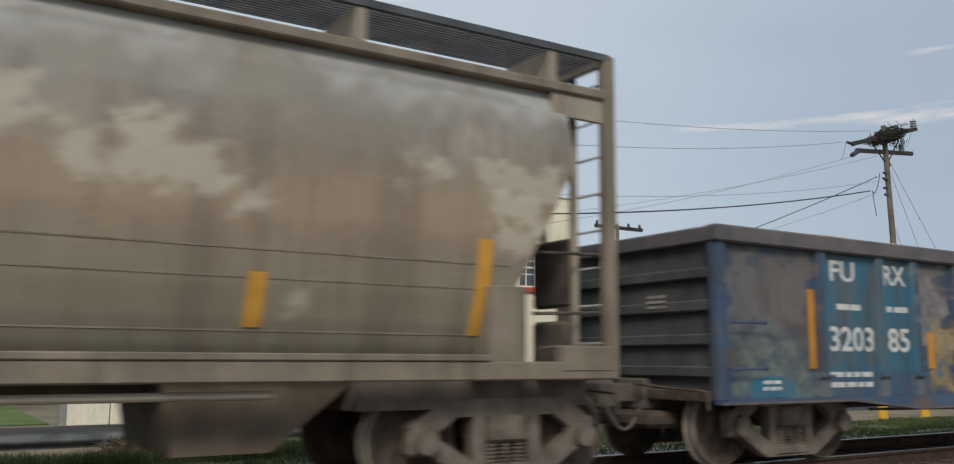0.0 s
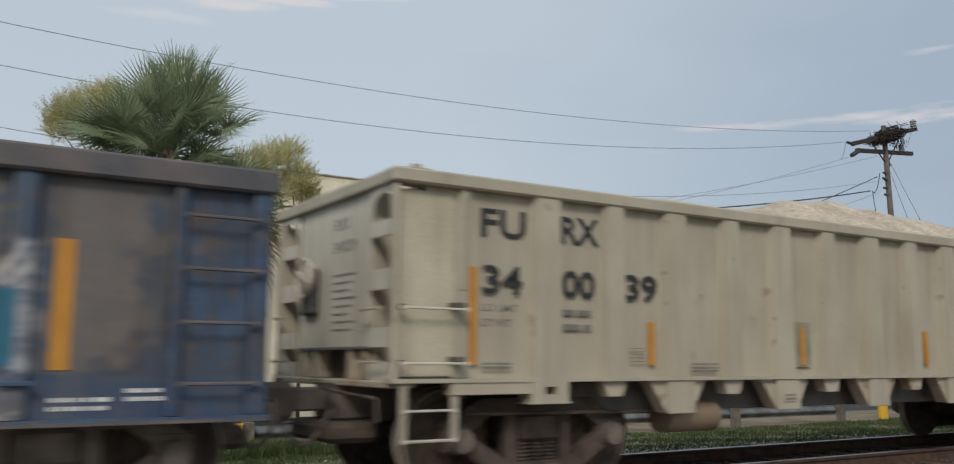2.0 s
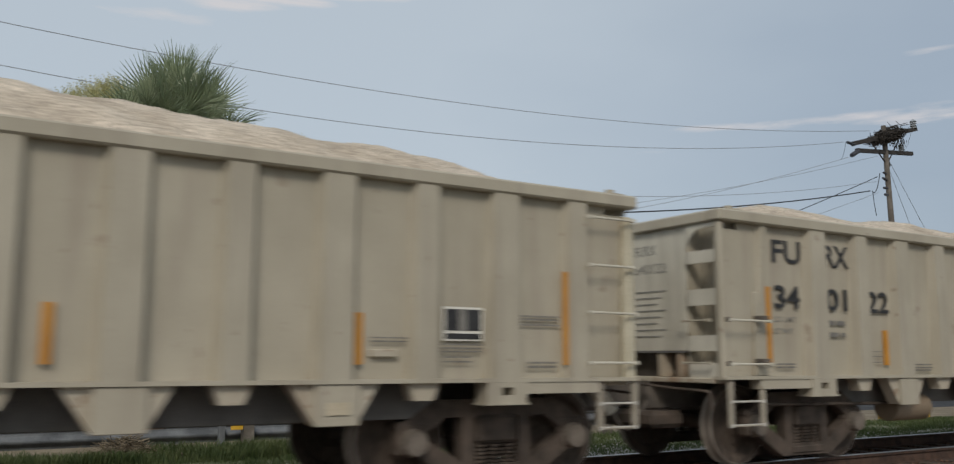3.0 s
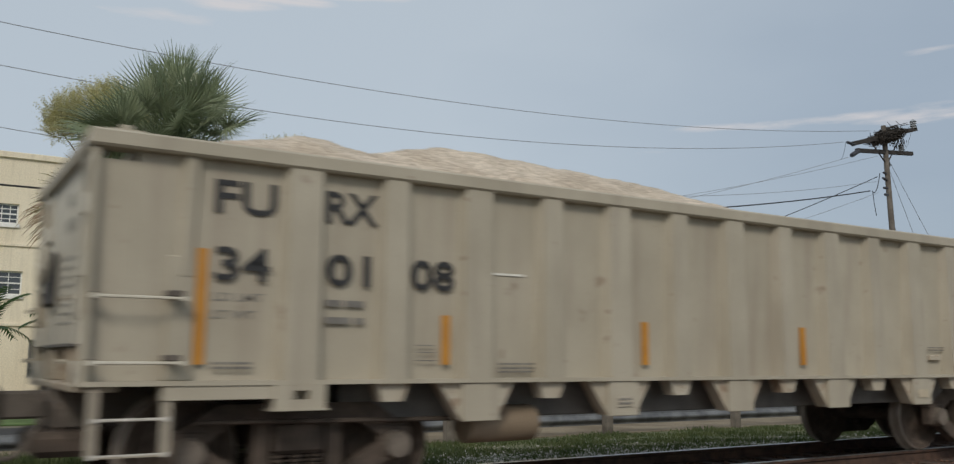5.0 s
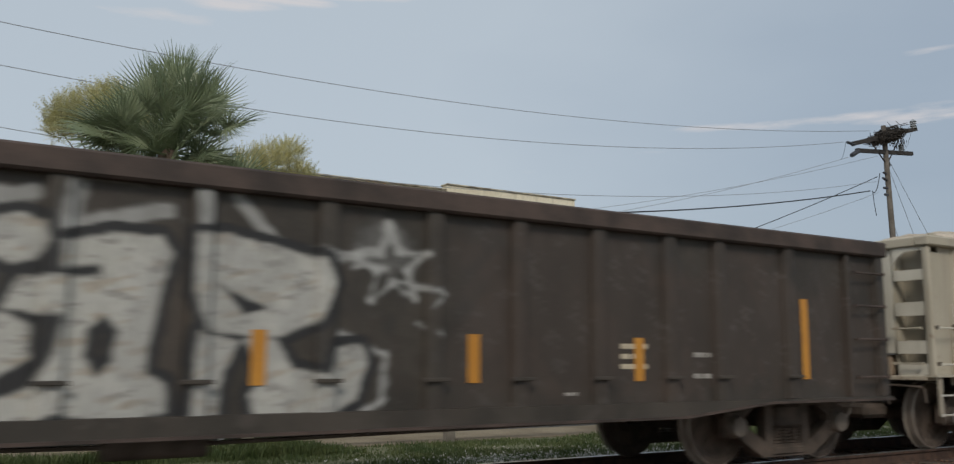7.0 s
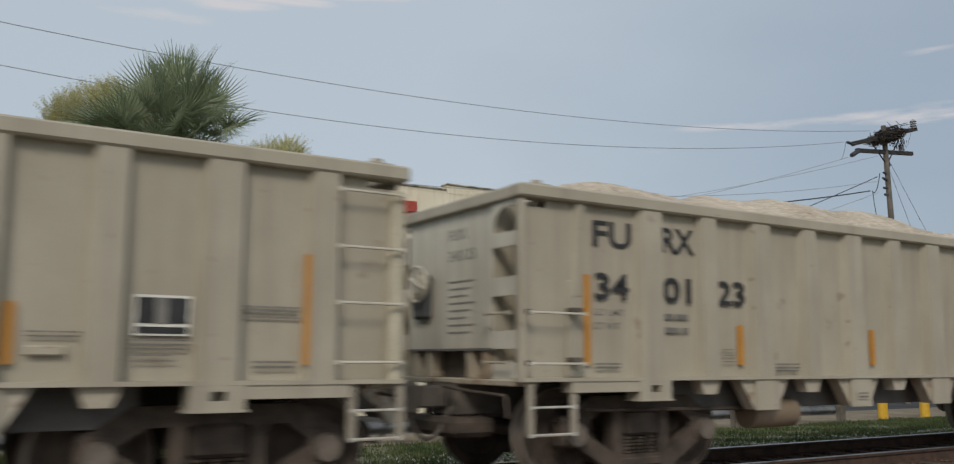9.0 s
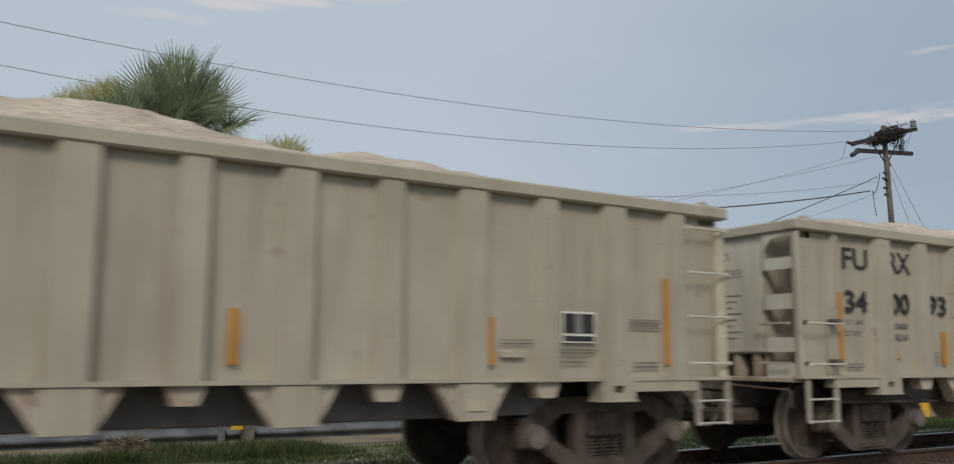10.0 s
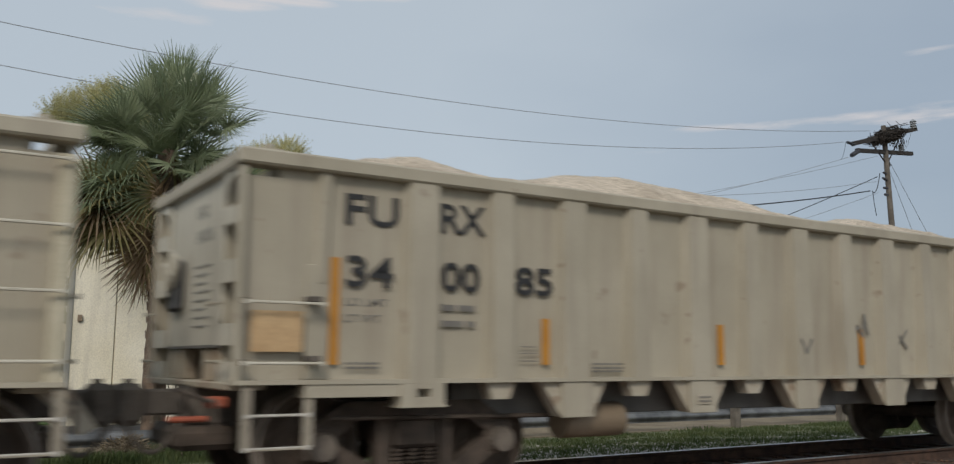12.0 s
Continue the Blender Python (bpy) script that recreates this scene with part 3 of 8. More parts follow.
def truck_meshes(mat):
    bm = B()
    y0, y1 = -0.07, 0.07
    for p, q, w in (((-1.0, 0.5), (-0.62, 0.735), 0.2), ((-0.66, 0.745), (0.66, 0.745), 0.16), ((0.62, 0.735), (1.0, 0.5), 0.2),
                    ((-0.85, 0.44), (-0.38, 0.165), 0.17), ((-0.42, 0.165), (0.42, 0.165), 0.14), ((0.38, 0.165), (0.85, 0.44), 0.17),
                    ((-0.31, 0.17), (-0.31, 0.72), 0.13), ((0.31, 0.17), (0.31, 0.72), 0.13)):
        bar(bm, p, q, w, y0, y1)
    for x in (-0.889, 0.889):
        box(bm, x - 0.15, x + 0.15, y0 - 0.01, y1 + 0.01, 0.33, 0.64, 0.03)
    box(bm, -0.27, 0.27, y0 - 0.02, y1 + 0.02, 0.12, 0.2, 0.01)
    me = bpy.data.meshes.new("side_frame")
    bmesh.ops.recalc_face_normals(bm, faces=bm.faces[:])
    bm.to_mesh(me)
    bm.free()
    me.materials.append(mat)
    b2 = box(B(), -0.22, 0.22, -1.1, 1.1, 0.42, 0.68, 0.03)
    me2 = bpy.data.meshes.new("truck")
    b2.to_mesh(me2)
    b2.free()
    me2.materials.append(mat)
    b3 = B()
    for x in (-0.16, 0.0, 0.16):
        for k in range(6):
            lathe_m = Matrix.Translation((x, 0, 0.22 + k * 0.036))
            bmesh.ops.create_cone(b3, cap_ends=True, segments=12, radius1=0.066, radius2=0.072, depth=0.02, matrix=lathe_m)
        rod(b3, (x, 0, 0.2), (x, 0, 0.43), 0.045, 8)
    me3 = bpy.data.meshes.new("spring_nest")
    b3.to_mesh(me3)
    b3.free()
    me3.materials.append(mat)
    b4 = B()
    bmesh.ops.create_cone(b4, cap_ends=True, segments=16, radius1=0.135, radius2=0.11, depth=0.12, matrix=pose(0, 0, 0, 90, 0, 0))
    for k in range(3):
        a = 2 * math.pi * k / 3 + 0.5
        rod(b4, (0.06 * math.cos(a), -0.05, 0.06 * math.sin(a)), (0.06 * math.cos(a), 0.08, 0.06 * math.sin(a)), 0.018, 6)
    me4 = bpy.data.meshes.new("axle_cap")
    b4.to_mesh(me4)
    b4.free()
    me4.materials.append(M["cap"])
    return me, me2, me3, me4


TRUCK_MESHES = {k: truck_meshes(M[k]) for k in ("truck", "truck_pale")}


def add_truck(car, x, mat="truck"):
    me, me2, me3, me4 = TRUCK_MESHES[mat]
    t = new("truck", me2)
    t.parent = car
    t.matrix_basis = pose(x, 0, 0)
    tagged(t, label="dusty cast-steel truck with coil springs")

    def sub(name, mesh, m):
        o = new(name, mesh)
        if name == "spring_nest":
            tagged(o, kind="stuff")
        o.parent = t
        o.matrix_basis = m
    for s in (-1, 1):
        sub("side_frame", me, pose(0, s * 0.99, 0))
        sub("spring_nest", me3, pose(0, s * 1.0, 0))
        for ax in (-0.889, 0.889):
            sub("axle_cap", me4, pose(ax, s * 1.09, 0.457, 0, 0, 180 if s > 0 else 0))
    for ax in (-0.889, 0.889):
        w = new("wheelset", WHEELSET)
        w.parent = t
        w.matrix_basis = pose(ax, 0, 0.457)


def coupler(car, x, s, z=0.82):
    """Draft gear and knuckle at a car's end; s: the way it points."""
    bm = B()
    box(bm, min(x, x - s * 1.2), max(x, x - s * 1.2), -0.26, 0.26, z - 0.2, z + 0.16, 0.02)
    box(bm, min(x, x + s * 0.4), max(x, x + s * 0.4), -0.1, 0.1, z - 0.12, z + 0.1, 0.02)
    box(bm, min(x + s * 0.34, x + s * 0.58), max(x + s * 0.34, x + s * 0.58), -0.18, 0.18, z - 0.2, z + 0.15, 0.05)
    rod(bm, (x + s * 0.45, 0.06, z - 0.2), (x + s * 0.45, 0.06, z + 0.19), 0.04, 8)
    part("coupler", bm, M["under"], car, "rusty knuckle coupler")
    part("coupler_carrier", box(B(), *sorted((x - s * 0.35, x + s * 0.16)), -0.5, 0.5, 0.42, 0.615, 0.05), M["truck"], car, "grimy coupler carrier and brake rigging")
    bm = tube(B(), [(x + s * (0.05 + 0.0625 * k), -0.28 + 0.0125 * k, 0.72 - 0.32 * math.sin(math.pi * k / 8)) for k in range(9)], 0.022)
    part("air_hose", bm, M["under"], car, "black rubber air hose")
    bm = tube(B(), [(x + s * 0.12, -0.2, 0.92), (x + s * 0.1, -0.8, 0.88), (x + s * 0.08, -1.27, 0.86), (x + s * 0.08, -1.31, 0.83), (x + s * 0.08, -1.33, 0.66)], 0.016)
    part("cut_lever", bm, M["truck"], car, "bent steel uncoupling lever")


def rung(parent, p, q, name="rung", r=0.014, mat=None):
    bm = B()
    p, q = Vector(p), Vector(q)
    rod(bm, p, q, r, 6)
    for e in (p, q):
        bmesh.ops.create_cube(bm, size=0.036, matrix=Matrix.Translation(e))
    return part(name, bm, mat or M["steel_bar"], parent)


def ladder_stirrup(car, x0, x1, y, ztop, zs, mat):
    bm = B()
    for x in (x0, x1):
        box(bm, x - 0.036, x + 0.036, y - 0.01, y + 0.02, min(zs), ztop)
    box(bm, x0 - 0.02, x1 + 0.02, y - 0.012, y + 0.03, min(zs) - 0.012, min(zs))
    st = part("stirrup_step", bm, mat, car)
    for z in zs:
        rung(st, (x0, y, z), (x1, y, z), "tread", 0.012, M["steel_bar"])


def gravel_load(x0, x1, half, zbase, ridge, seed):
    """A heaped load: one sheet with humps along its middle."""
    nx, ny = int((x1 - x0) / 0.09), 30
    xs, ys = np.linspace(x0, x1, nx), np.linspace(-half, half, ny)
    X, Y = np.meshgrid(xs, ys, indexing="ij")
    Z = np.full_like(X, 0.0)
    top = np.interp(xs, [p[0] for p in ridge], [p[1] for p in ridge]) - zbase - 0.065
    ker = np.hanning(7) / np.hanning(7).sum()
    top = np.convolve(np.pad(top, 3, mode="edge"), ker, mode="valid")
    Z = top[:, None] * np.exp(-(np.abs(Y) / 0.95) ** 2.2)
    rough = np.array([[noise.fractal((a * 2.0 + seed * 7, b * 2.0, seed), 1.0, 2.0, 5) for b in ys] for a in xs])
    Z += 0.035 * rough + 0.012 * np.random.RandomState(seed).rand(nx, ny)
    edge = np.minimum(np.minimum(X - x0, x1 - X), half - np.abs(Y))
    Z *= np.clip(edge / 0.25, 0.0, 1.0)
    Z += zbase
    vs = np.stack([X, Y, Z], -1).reshape(-1, 3)
    fs = [(i * ny + j, (i + 1) * ny + j, (i + 1) * ny + j + 1, i * ny + j + 1) for i in range(nx - 1) for j in range(ny - 1)]
    # a floor under it closes the heap
    k = len(vs)
    vs = np.vstack([vs, [(x0, -half, zbase - 0.3), (x1, -half, zbase - 0.3), (x1, half, zbase - 0.3), (x0, half, zbase - 0.3)]])
    fs.append((k, k + 3, k + 2, k + 1))
    me = bpy.data.meshes.new("gravel_load")
    me.from_pydata(vs.tolist(), [], fs)
    me.materials.append(M["gravel_load"])
    me.shade_smooth()
    ob = new("gravel_load", me)
    return tagged(ob, "heaped load of pale crushed limestone in an open car", "gravel load", "loads in the cars", "stuff")


def hat_post(x, w, ytop, ybot, face, z0, z1, side, face_low=None):
    """A side post: a hat section from the sheet out to its face. side -1: the side towards -Y."""
    bm = B()
    cols = [(x - w / 2 - 0.05, 0), (x - w / 2, 1), (x + w / 2, 1), (x + w / 2 + 0.05, 0)]
    lo, hi = [], []
    for cx, out in cols:
        lo.append(bm.verts.new((cx, side * ((face_low or face) if out else ybot - 0.01), z0)))
        hi.append(bm.verts.new((cx, side * (face if out else ytop - 0.01), z1)))
    for i in range(3):
        bm.faces.new((lo[i], lo[i + 1], hi[i + 1], hi[i]))
    bm.faces.new(lo)
    bm.faces.new(hi)
    bmesh.ops.recalc_face_normals(bm, faces=bm.faces[:])
    return bm


HL = 13.13
POSTS = [1.64 + 0.8275 * i for i in range(14)]
YT, YB = 1.36, 1.30     # the side sheet leans in towards its foot


def build_hopper():
    car = new("hopper_car")
    for side in (-1, 1):
        bm = B()
        # full height between the end sheets; a slot stays open under the chord at both corners
        for xa, xb, zt in ((0.34, HL - 0.34, 2.75), (0.06, 0.338, 2.63), (HL - 0.338, HL - 0.06, 2.63)):
            yt = YB + (YT - YB) * (zt - 1.0) / 1.75
            vs = [bm.verts.new(v) for v in ((xa, side * YB, 1.0), (xb, side * YB, 1.0), (xb, side * yt, zt), (xa, side * yt, zt),
                                            (xa, side * (YB - 0.015), 1.0), (xb, side * (YB - 0.015), 1.0), (xb, side * (yt - 0.015), zt), (xa, side * (yt - 0.015), zt))]
            for f in ((0, 1, 2, 3), (7, 6, 5, 4), (0, 4, 5, 1), (1, 5, 6, 2), (2, 6, 7, 3), (3, 7, 4, 0)):
                bm.faces.new([vs[i] for i in f])
        bmesh.ops.recalc_face_normals(bm, faces=bm.faces[:])
        sheet = part("side_sheet", bm, M["sheet"], car)
        for i, x in enumerate(POSTS):
            part("side_post", hat_post(x, 0.21 if i % 2 else 0.27, YT, YB, HW, 1.0, 2.71, side), M["hopper"], sheet)
        part("side_post", hat_post(HL - 0.72, 0.09, YT, YB, HW - 0.02, 1.0, 2.71, side), M["hopper"], sheet)
        # the leading corner post stands proud above and runs into a flat doubler plate below
        part("side_post", hat_post(0.73, 0.08, YT, YB, HW - 0.02, 1.8, 2.71, side, YB + 0.056), M["hopper"], sheet)
        part("doubler_plate", box(B(), 0.6, 0.8, *sorted((side * (YB - 0.005), side * (YB + 0.05))), 1.02, 1.95, 0.008), M["hopper"], sheet)
        # top chord: a rolled angle with a flange that hangs over the posts
        bm = B()
        y0, y1 = sorted((side * (HW + 0.02), side * (HW - 0.2)))
        box(bm, -0.02, HL + 0.02, y0, y1, 2.705, 2.835, 0.018)
        part("top_chord", bm, M["hopper"], car)
        bm = B()
        y0, y1 = sorted((side * (HW + 0.004), side * (HW - 0.16)))
        box(bm, 0.0, HL, y0, y1, 0.985, 1.02)
        for xa, xb in ((0.58, 1.5), (11.7, HL - 0.5)):
            box(bm, xa, xb, y0 + (0.012 if side < 0 else 0), y1 - (0.012 if side > 0 else 0), 0.88, 0.986)
        part("side_sill", bm, M["hopper"], car)
        # jacking pads with a square hole
        for x in (1.64, 11.57):
            bm = B()
            ya, yb = sorted((side * (HW + 0.012), side * (HW - 0.2)))
            for xa, xb, za, zb in ((x - 0.22, x - 0.07, 0.8, 0.984), (x + 0.06, x + 0.2, 0.8, 0.984), (x - 0.07, x + 0.06, 0.94, 0.984), (x - 0.07, x + 0.06, 0.8, 0.87)):
                box(bm, xa, xb, ya, yb, za, zb)
            box(bm, x - 0.24, x + 0.22, ya - 0.012, yb, 0.785, 0.802)
            box(bm, x - 0.069, x + 0.059, *sorted((side * (HW - 0.12), side * (HW - 0.16))), 0.87, 0.94)
            part("jacking_pad", bm, M["hopper"], car)
        # discharge pockets
        for i, x in enumerate(POSTS[2:-3:2]):
            bm = B()
            ya, yb = sorted((side * (HW - 0.05), side * (HW - 0.2)))
            prism(bm, [(x - 0.39, 0.984), (x + 0.4, 0.984), (x + 0.205, 0.66), (x - 0.165, 0.66)], ya, yb)
            pk = part("discharge_pocket", bm, M["pocket"], car, "rust-stained sloped discharge pocket")
            f0 = side * (HW - 0.012)
            part("pocket_plate", box(B(), x - 0.17, x + 0.21, *sorted((f0, side * (HW - 0.049))), 0.65, 0.984, 0.006), M["hopper"], pk)
            if side < 0 and i in (1, 4):
                decal("decal_plate", x - 0.08, x + 0.12, 0.74, 0.84, -(HW - 0.002), M["tan_label"] if i == 4 else M["pocket"], pk)
                if i == 1:
                    lines_of_print(x - 0.06, x + 0.1, (0.8, 0.76), 0.022, -(HW + 0.003), M["grey_ink"], pk)
        for x in [POSTS[1], POSTS[3], POSTS[5], POSTS[7], POSTS[9], POSTS[11]]:
            bm = B()
            ya, yb = sorted((side * (HW - 0.05), side * (HW - 0.2)))
            prism(bm, [(x - 0.155, 0.984), (x + 0.155, 0.984), (x + 0.085, 0.835), (x - 0.095, 0.835)], ya, yb)
            part("gusset_pocket", bm, M["pocket"], car)
    # hopper sheets under the floor: dark fill between the pockets, shade put into its colour
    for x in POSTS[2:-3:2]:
        part("floor_hopper", prism(B(), [(x - 1.16, 0.97), (x + 1.16, 0.97), (x + 1.16, 0.68), (x + 1.1, 0.665), (x - 1.1, 0.665), (x - 1.16, 0.68)], -1.05, 1.05), M["shade_dark"], car, "hopper floor sheet coloured dark for the shade under the car")
    part("centre_sill", box(B(), 0.3, HL - 0.3, -0.25, 0.25, 0.6, 0.985), M["under"], car)
    # ends: a bulkhead in the middle, step plates over a recess at both corners
    for s, xe in ((1, 0.0), (-1, HL)):
        bm = B()
        xa, xb = sorted((xe + s * 0.06, xe + s * 0.1))
        prism_pts = [(-0.84, 1.3), (0.84, 1.3), (0.86, 2.71), (-0.86, 2.71)]
        va = [bm.verts.new((xa, y, z)) for y, z in prism_pts]
        vb = [bm.verts.new((xb, y, z)) for y, z in prism_pts]
        bm.faces.new(va)
        bm.faces.new(vb)
        for i in range(4):
            bm.faces.new((va[i], va[(i + 1) % 4], vb[(i + 1) % 4], vb[i]))
        bmesh.ops.recalc_face_normals(bm, faces=bm.faces[:])
        end = part("end_bulkhead", bm, M["pale_lit"], car, "grey end bulkhead coloured paler, as if lit by the sky")
        bm = B()
        for k in range(8):
            box(bm, *sorted((xe + s * 0.055, xe + s * 0.06)), *sorted((-s * 0.02, -s * (0.52 - 0.07 * (k % 3)))), 1.98 - 0.075 * k, 1.998 - 0.075 * k)
        part("small_print", bm, M["stencil_mid"], end, kind="stuff")
        part("end_sheet", box(B(), *sorted((xe + s * 0.3, xe + s * 0.33)), -1.29, 1.29, 0.98, 2.72), M["hopper"], car)
        part("end_chord", box(B(), *sorted((xe - s * 0.01, xe + s * 0.16)), -HW + 0.21, HW - 0.21, 2.706, 2.832, 0.015), M["hopper"], car)
        part("end_sill", box(B(), *sorted((xe, xe + s * 0.29)), -1.3, 1.3, 0.94, 1.0, 0.01), M["pocket"], car)
        # dark line below the bulkhead, in the same shade colour as the floor fill
        part("bulkhead_lip", box(B(), *sorted((xe + s * 0.045, xe + s * 0.11)), -0.84, 0.84, 1.275, 1.299), M["shade_dark"], end)
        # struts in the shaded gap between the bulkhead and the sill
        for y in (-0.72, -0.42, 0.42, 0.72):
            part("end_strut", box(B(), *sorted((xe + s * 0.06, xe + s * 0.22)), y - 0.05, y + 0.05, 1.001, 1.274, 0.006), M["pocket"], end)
        # added dark sheet behind the struts: its colour stands for the recess's shade
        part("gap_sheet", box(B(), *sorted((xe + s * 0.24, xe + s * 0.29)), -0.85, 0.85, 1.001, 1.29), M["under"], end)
        for side in (-1, 1):
            wide = 0.07 if s > 0 else 0.14
            part("corner_post", box(B(), *sorted((xe + s * 0.01, xe + s * wide)), *sorted((side * (HW - 0.12), side * (HW - 0.012))), 0.99, 2.705 if s > 0 else 2.62, 0.02), M["hopper"] if s > 0 else M["cream_edge"], car, "" if s > 0 else "cream corner post with worn edge")
            ya, yb = sorted((side * 0.9, side * (HW - 0.12)))
            for z0, z1 in ((2.26, 2.4), (1.79, 1.97), (1.29, 1.46), (0.995, 1.16)):
                part("step_plate", box(B(), *sorted((xe + s * 0.03, xe + s * 0.06)), ya, yb, z0, z1), M["pale_lit"], end)
            for z in (1.62, 1.16):
                rung(car, (xe - s * 0.05, ya + 0.03, z), (xe - s * 0.05, yb, z), "end_grab_iron", 0.011, M["hopper"])
            # curved gusset over the top opening
            c = side * (HW - 0.12)
            arch = [(c, 2.704), (side * 0.9, 2.704), (side * 0.9, 2.4)] + [(side * (1.15 - 0.25 * math.cos(a)), 2.4 + 0.25 * math.sin(a)) for a in (math.pi / 16 * k for k in range(1, 9))] + [(c, 2.65)]
            bm = B()
            f1 = [bm.verts.new((xe + s * 0.03, y, z)) for y, z in arch]
            f2 = [bm.verts.new((xe + s * 0.06, y, z)) for y, z in arch]
            bm.faces.new(f1)
            bm.faces.new(f2)
            for i in range(len(arch)):
                bm.faces.new((f1[i], f1[(i + 1) % len(arch)], f2[(i + 1) % len(arch)], f2[i]))
            bmesh.ops.recalc_face_normals(bm, faces=bm.faces[:])
            part("corner_gusset", bm, M["pale_lit"], end)
            # a folded plate closes the side of the recess
            part("recess_plate", box(B(), *sorted((xe + s * 0.07, xe + s * 0.295)), *sorted((side * 0.86, side * 0.875)), 1.0, 2.7), M["hopper"], end)
        coupler(car, xe, -s)
    # ladders and grab irons on both sides
    for side in (-1, 1):
        yy = side * (HW + 0.04)
        for z in (2.57, 2.1, 1.64, 1.16):
            rung(car, (12.5, yy, z), (13.07, yy, z), r=0.012, mat=M["pale_lit"])
        for z in (1.62, 1.15):
            gi = rung(car, (0.07, yy, z), (0.7, yy, z), "grab_iron", 0.012, M["pale_lit"])
            part("bracket", box(B(), 0.58, 0.69, *sorted((yy, side * (YB + 0.052))), z + 0.015, z + 0.06, 0.006), M["under"], gi)
            part("bracket", box(B(), 0.05, 0.09, *sorted((yy, side * (HW - 0.012))), z - 0.02, z + 0.03, 0.004), M["truck"], gi)
        ladder_stirrup(car, 12.66, 13.1, side * (HW - 0.03), 0.98, (0.77, 0.54), M["cov_plain"])
        ladder_stirrup(car, 0.12, 0.62, side * (HW - 0.03), 0.98, (0.75, 0.5), M["cov_plain"])
    # slanted lever plate by the rear coupler
    part("lever_plate", prism(B(), [(HL - 0.2, 0.99), (HL + 0.1, 0.99), (HL + 0.34, 0.66), (HL + 0.22, 0.6), (HL + 0.12, 0.74)], -0.72, -0.62), M["pocket"], car, "bent beige lever plate")
    # brake gear
    bm = rod(B(), (3.35, -1.05, 0.6), (4.1, -1.05, 0.6), 0.17, 18)
    part("air_reservoir", bm, M["tank"], car, "dusty brown air reservoir", smooth=True)
    part("brake_rod", rod(B(), (0.9, -1.2, 0.7), (3.3, -1.1, 0.66), 0.02, 6), M["truck"], car)
    hb = part("hand_brake_housing", box(B(), -0.02, 0.05, 0.3, 0.66, 1.62, 2.1, 0.03), M["end_dark"], car, "dark hand brake housing")
    bm = tube(B(), [(-0.07, 0.45 + 0.19 * math.cos(math.pi * k / 10), 2.0 + 0.19 * math.sin(math.pi * k / 10)) for k in range(21)], 0.018, 6)
    for k in range(4):
        a0 = 0.4 + math.pi * k / 2
        rod(bm, (-0.08, 0.45, 2.0), (-0.07, 0.45 + 0.18 * math.cos(a0), 2.0 + 0.18 * math.sin(a0)), 0.02, 6)
    bmesh.ops.create_cone(bm, cap_ends=True, segments=14, radius1=0.17, radius2=0.1, depth=0.06, matrix=pose(-0.045, 0.45, 2.0, 0, -90, 0))
    part("hand_wheel", bm, M["pale_lit"], hb, "pale hand brake wheel")
    # chord lugs at the corners
    for x in (0.25, HL - 0.25):
        bm = box(B(), x - 0.12, x + 0.12, -HW + 0.02, -HW + 0.18, 2.832, 2.85)
        rod(bm, (x, -HW + 0.1, 2.84), (x, -HW + 0.1, 2.89), 0.05, 10)
        part("lifting_lug", bm, M["hopper"], car)
    # stripes and print on the side
    def ysheet(z):
        return -(YB + (YT - YB) * (z - 1.0) / 1.75)
    for x, z1, w in ((0.85, 2.02, 0.08), (3.0, 1.57, 0.07), (5.34, 1.57, 0.07), (7.78, 1.57, 0.07), (10.14, 1.57, 0.065), (12.27, 2.02, 0.065)):
        decal("reflective_stripe", x - w / 2, x + w / 2, 1.14, z1, -(HW - 0.06) if x == 12.27 else ysheet(z1) - 0.001, M["orange"], car, "orange reflective stripe", 0.006 if x == 0.85 else 0.03)
    for a, b, zs, h in ((1.86, 2.2, (1.61, 1.47), 0.055), (0.95, 1.26, (1.14, 1.105), 0.02), (3.55, 3.95, (1.14, 1.1, 1.07), 0.018), (2.7, 2.9, (1.3, 1.24, 1.17), 0.01),
                        (10.25, 10.6, (1.36, 1.33), 0.012), (10.93, 11.36, (1.31, 1.28, 1.25), 0.012), (10.95, 11.25, (1.2, 1.16), 0.012), (11.85, 12.2, (1.15, 1.11), 0.02), (11.76, 12.22, (1.58, 1.55, 1.5), 0.016)):
        lines_of_print(a, b, zs, h, ysheet(1.4) - 0.03, M["grey_ink"], car)
    for txt, z, w in (("LD LMT", 1.625, 0.4), ("LT WT", 1.49, 0.33)):
        lettering(txt, 0.945, z, 0.065, ysheet(1.6) - 0.002, M["grey_ink"], car, width=w, depth=0.005, bold=0.01, joined=True, name="small_print")
    bm = box(B(), 10.25, 10.5, ysheet(1.2) - 0.05, ysheet(1.2), 1.2, 1.27, 0.01)
    part("tag_holder", bm, M["pocket"], car)
    y = ysheet(1.3) - 0.028
    pl = decal("consolidated_stencil", 10.95, 11.36, 1.35, 1.65, y, M["label_white"], car, "black and white stencil panel")
    part("dark_field", box(B(), 10.97, 11.34, y - 0.008, y - 0.004, 1.44, 1.63), M["black_ink"], pl)
    part("dark_field", box(B(), 10.97, 11.34, y - 0.008, y - 0.004, 1.365, 1.415), M["black_ink"], pl)
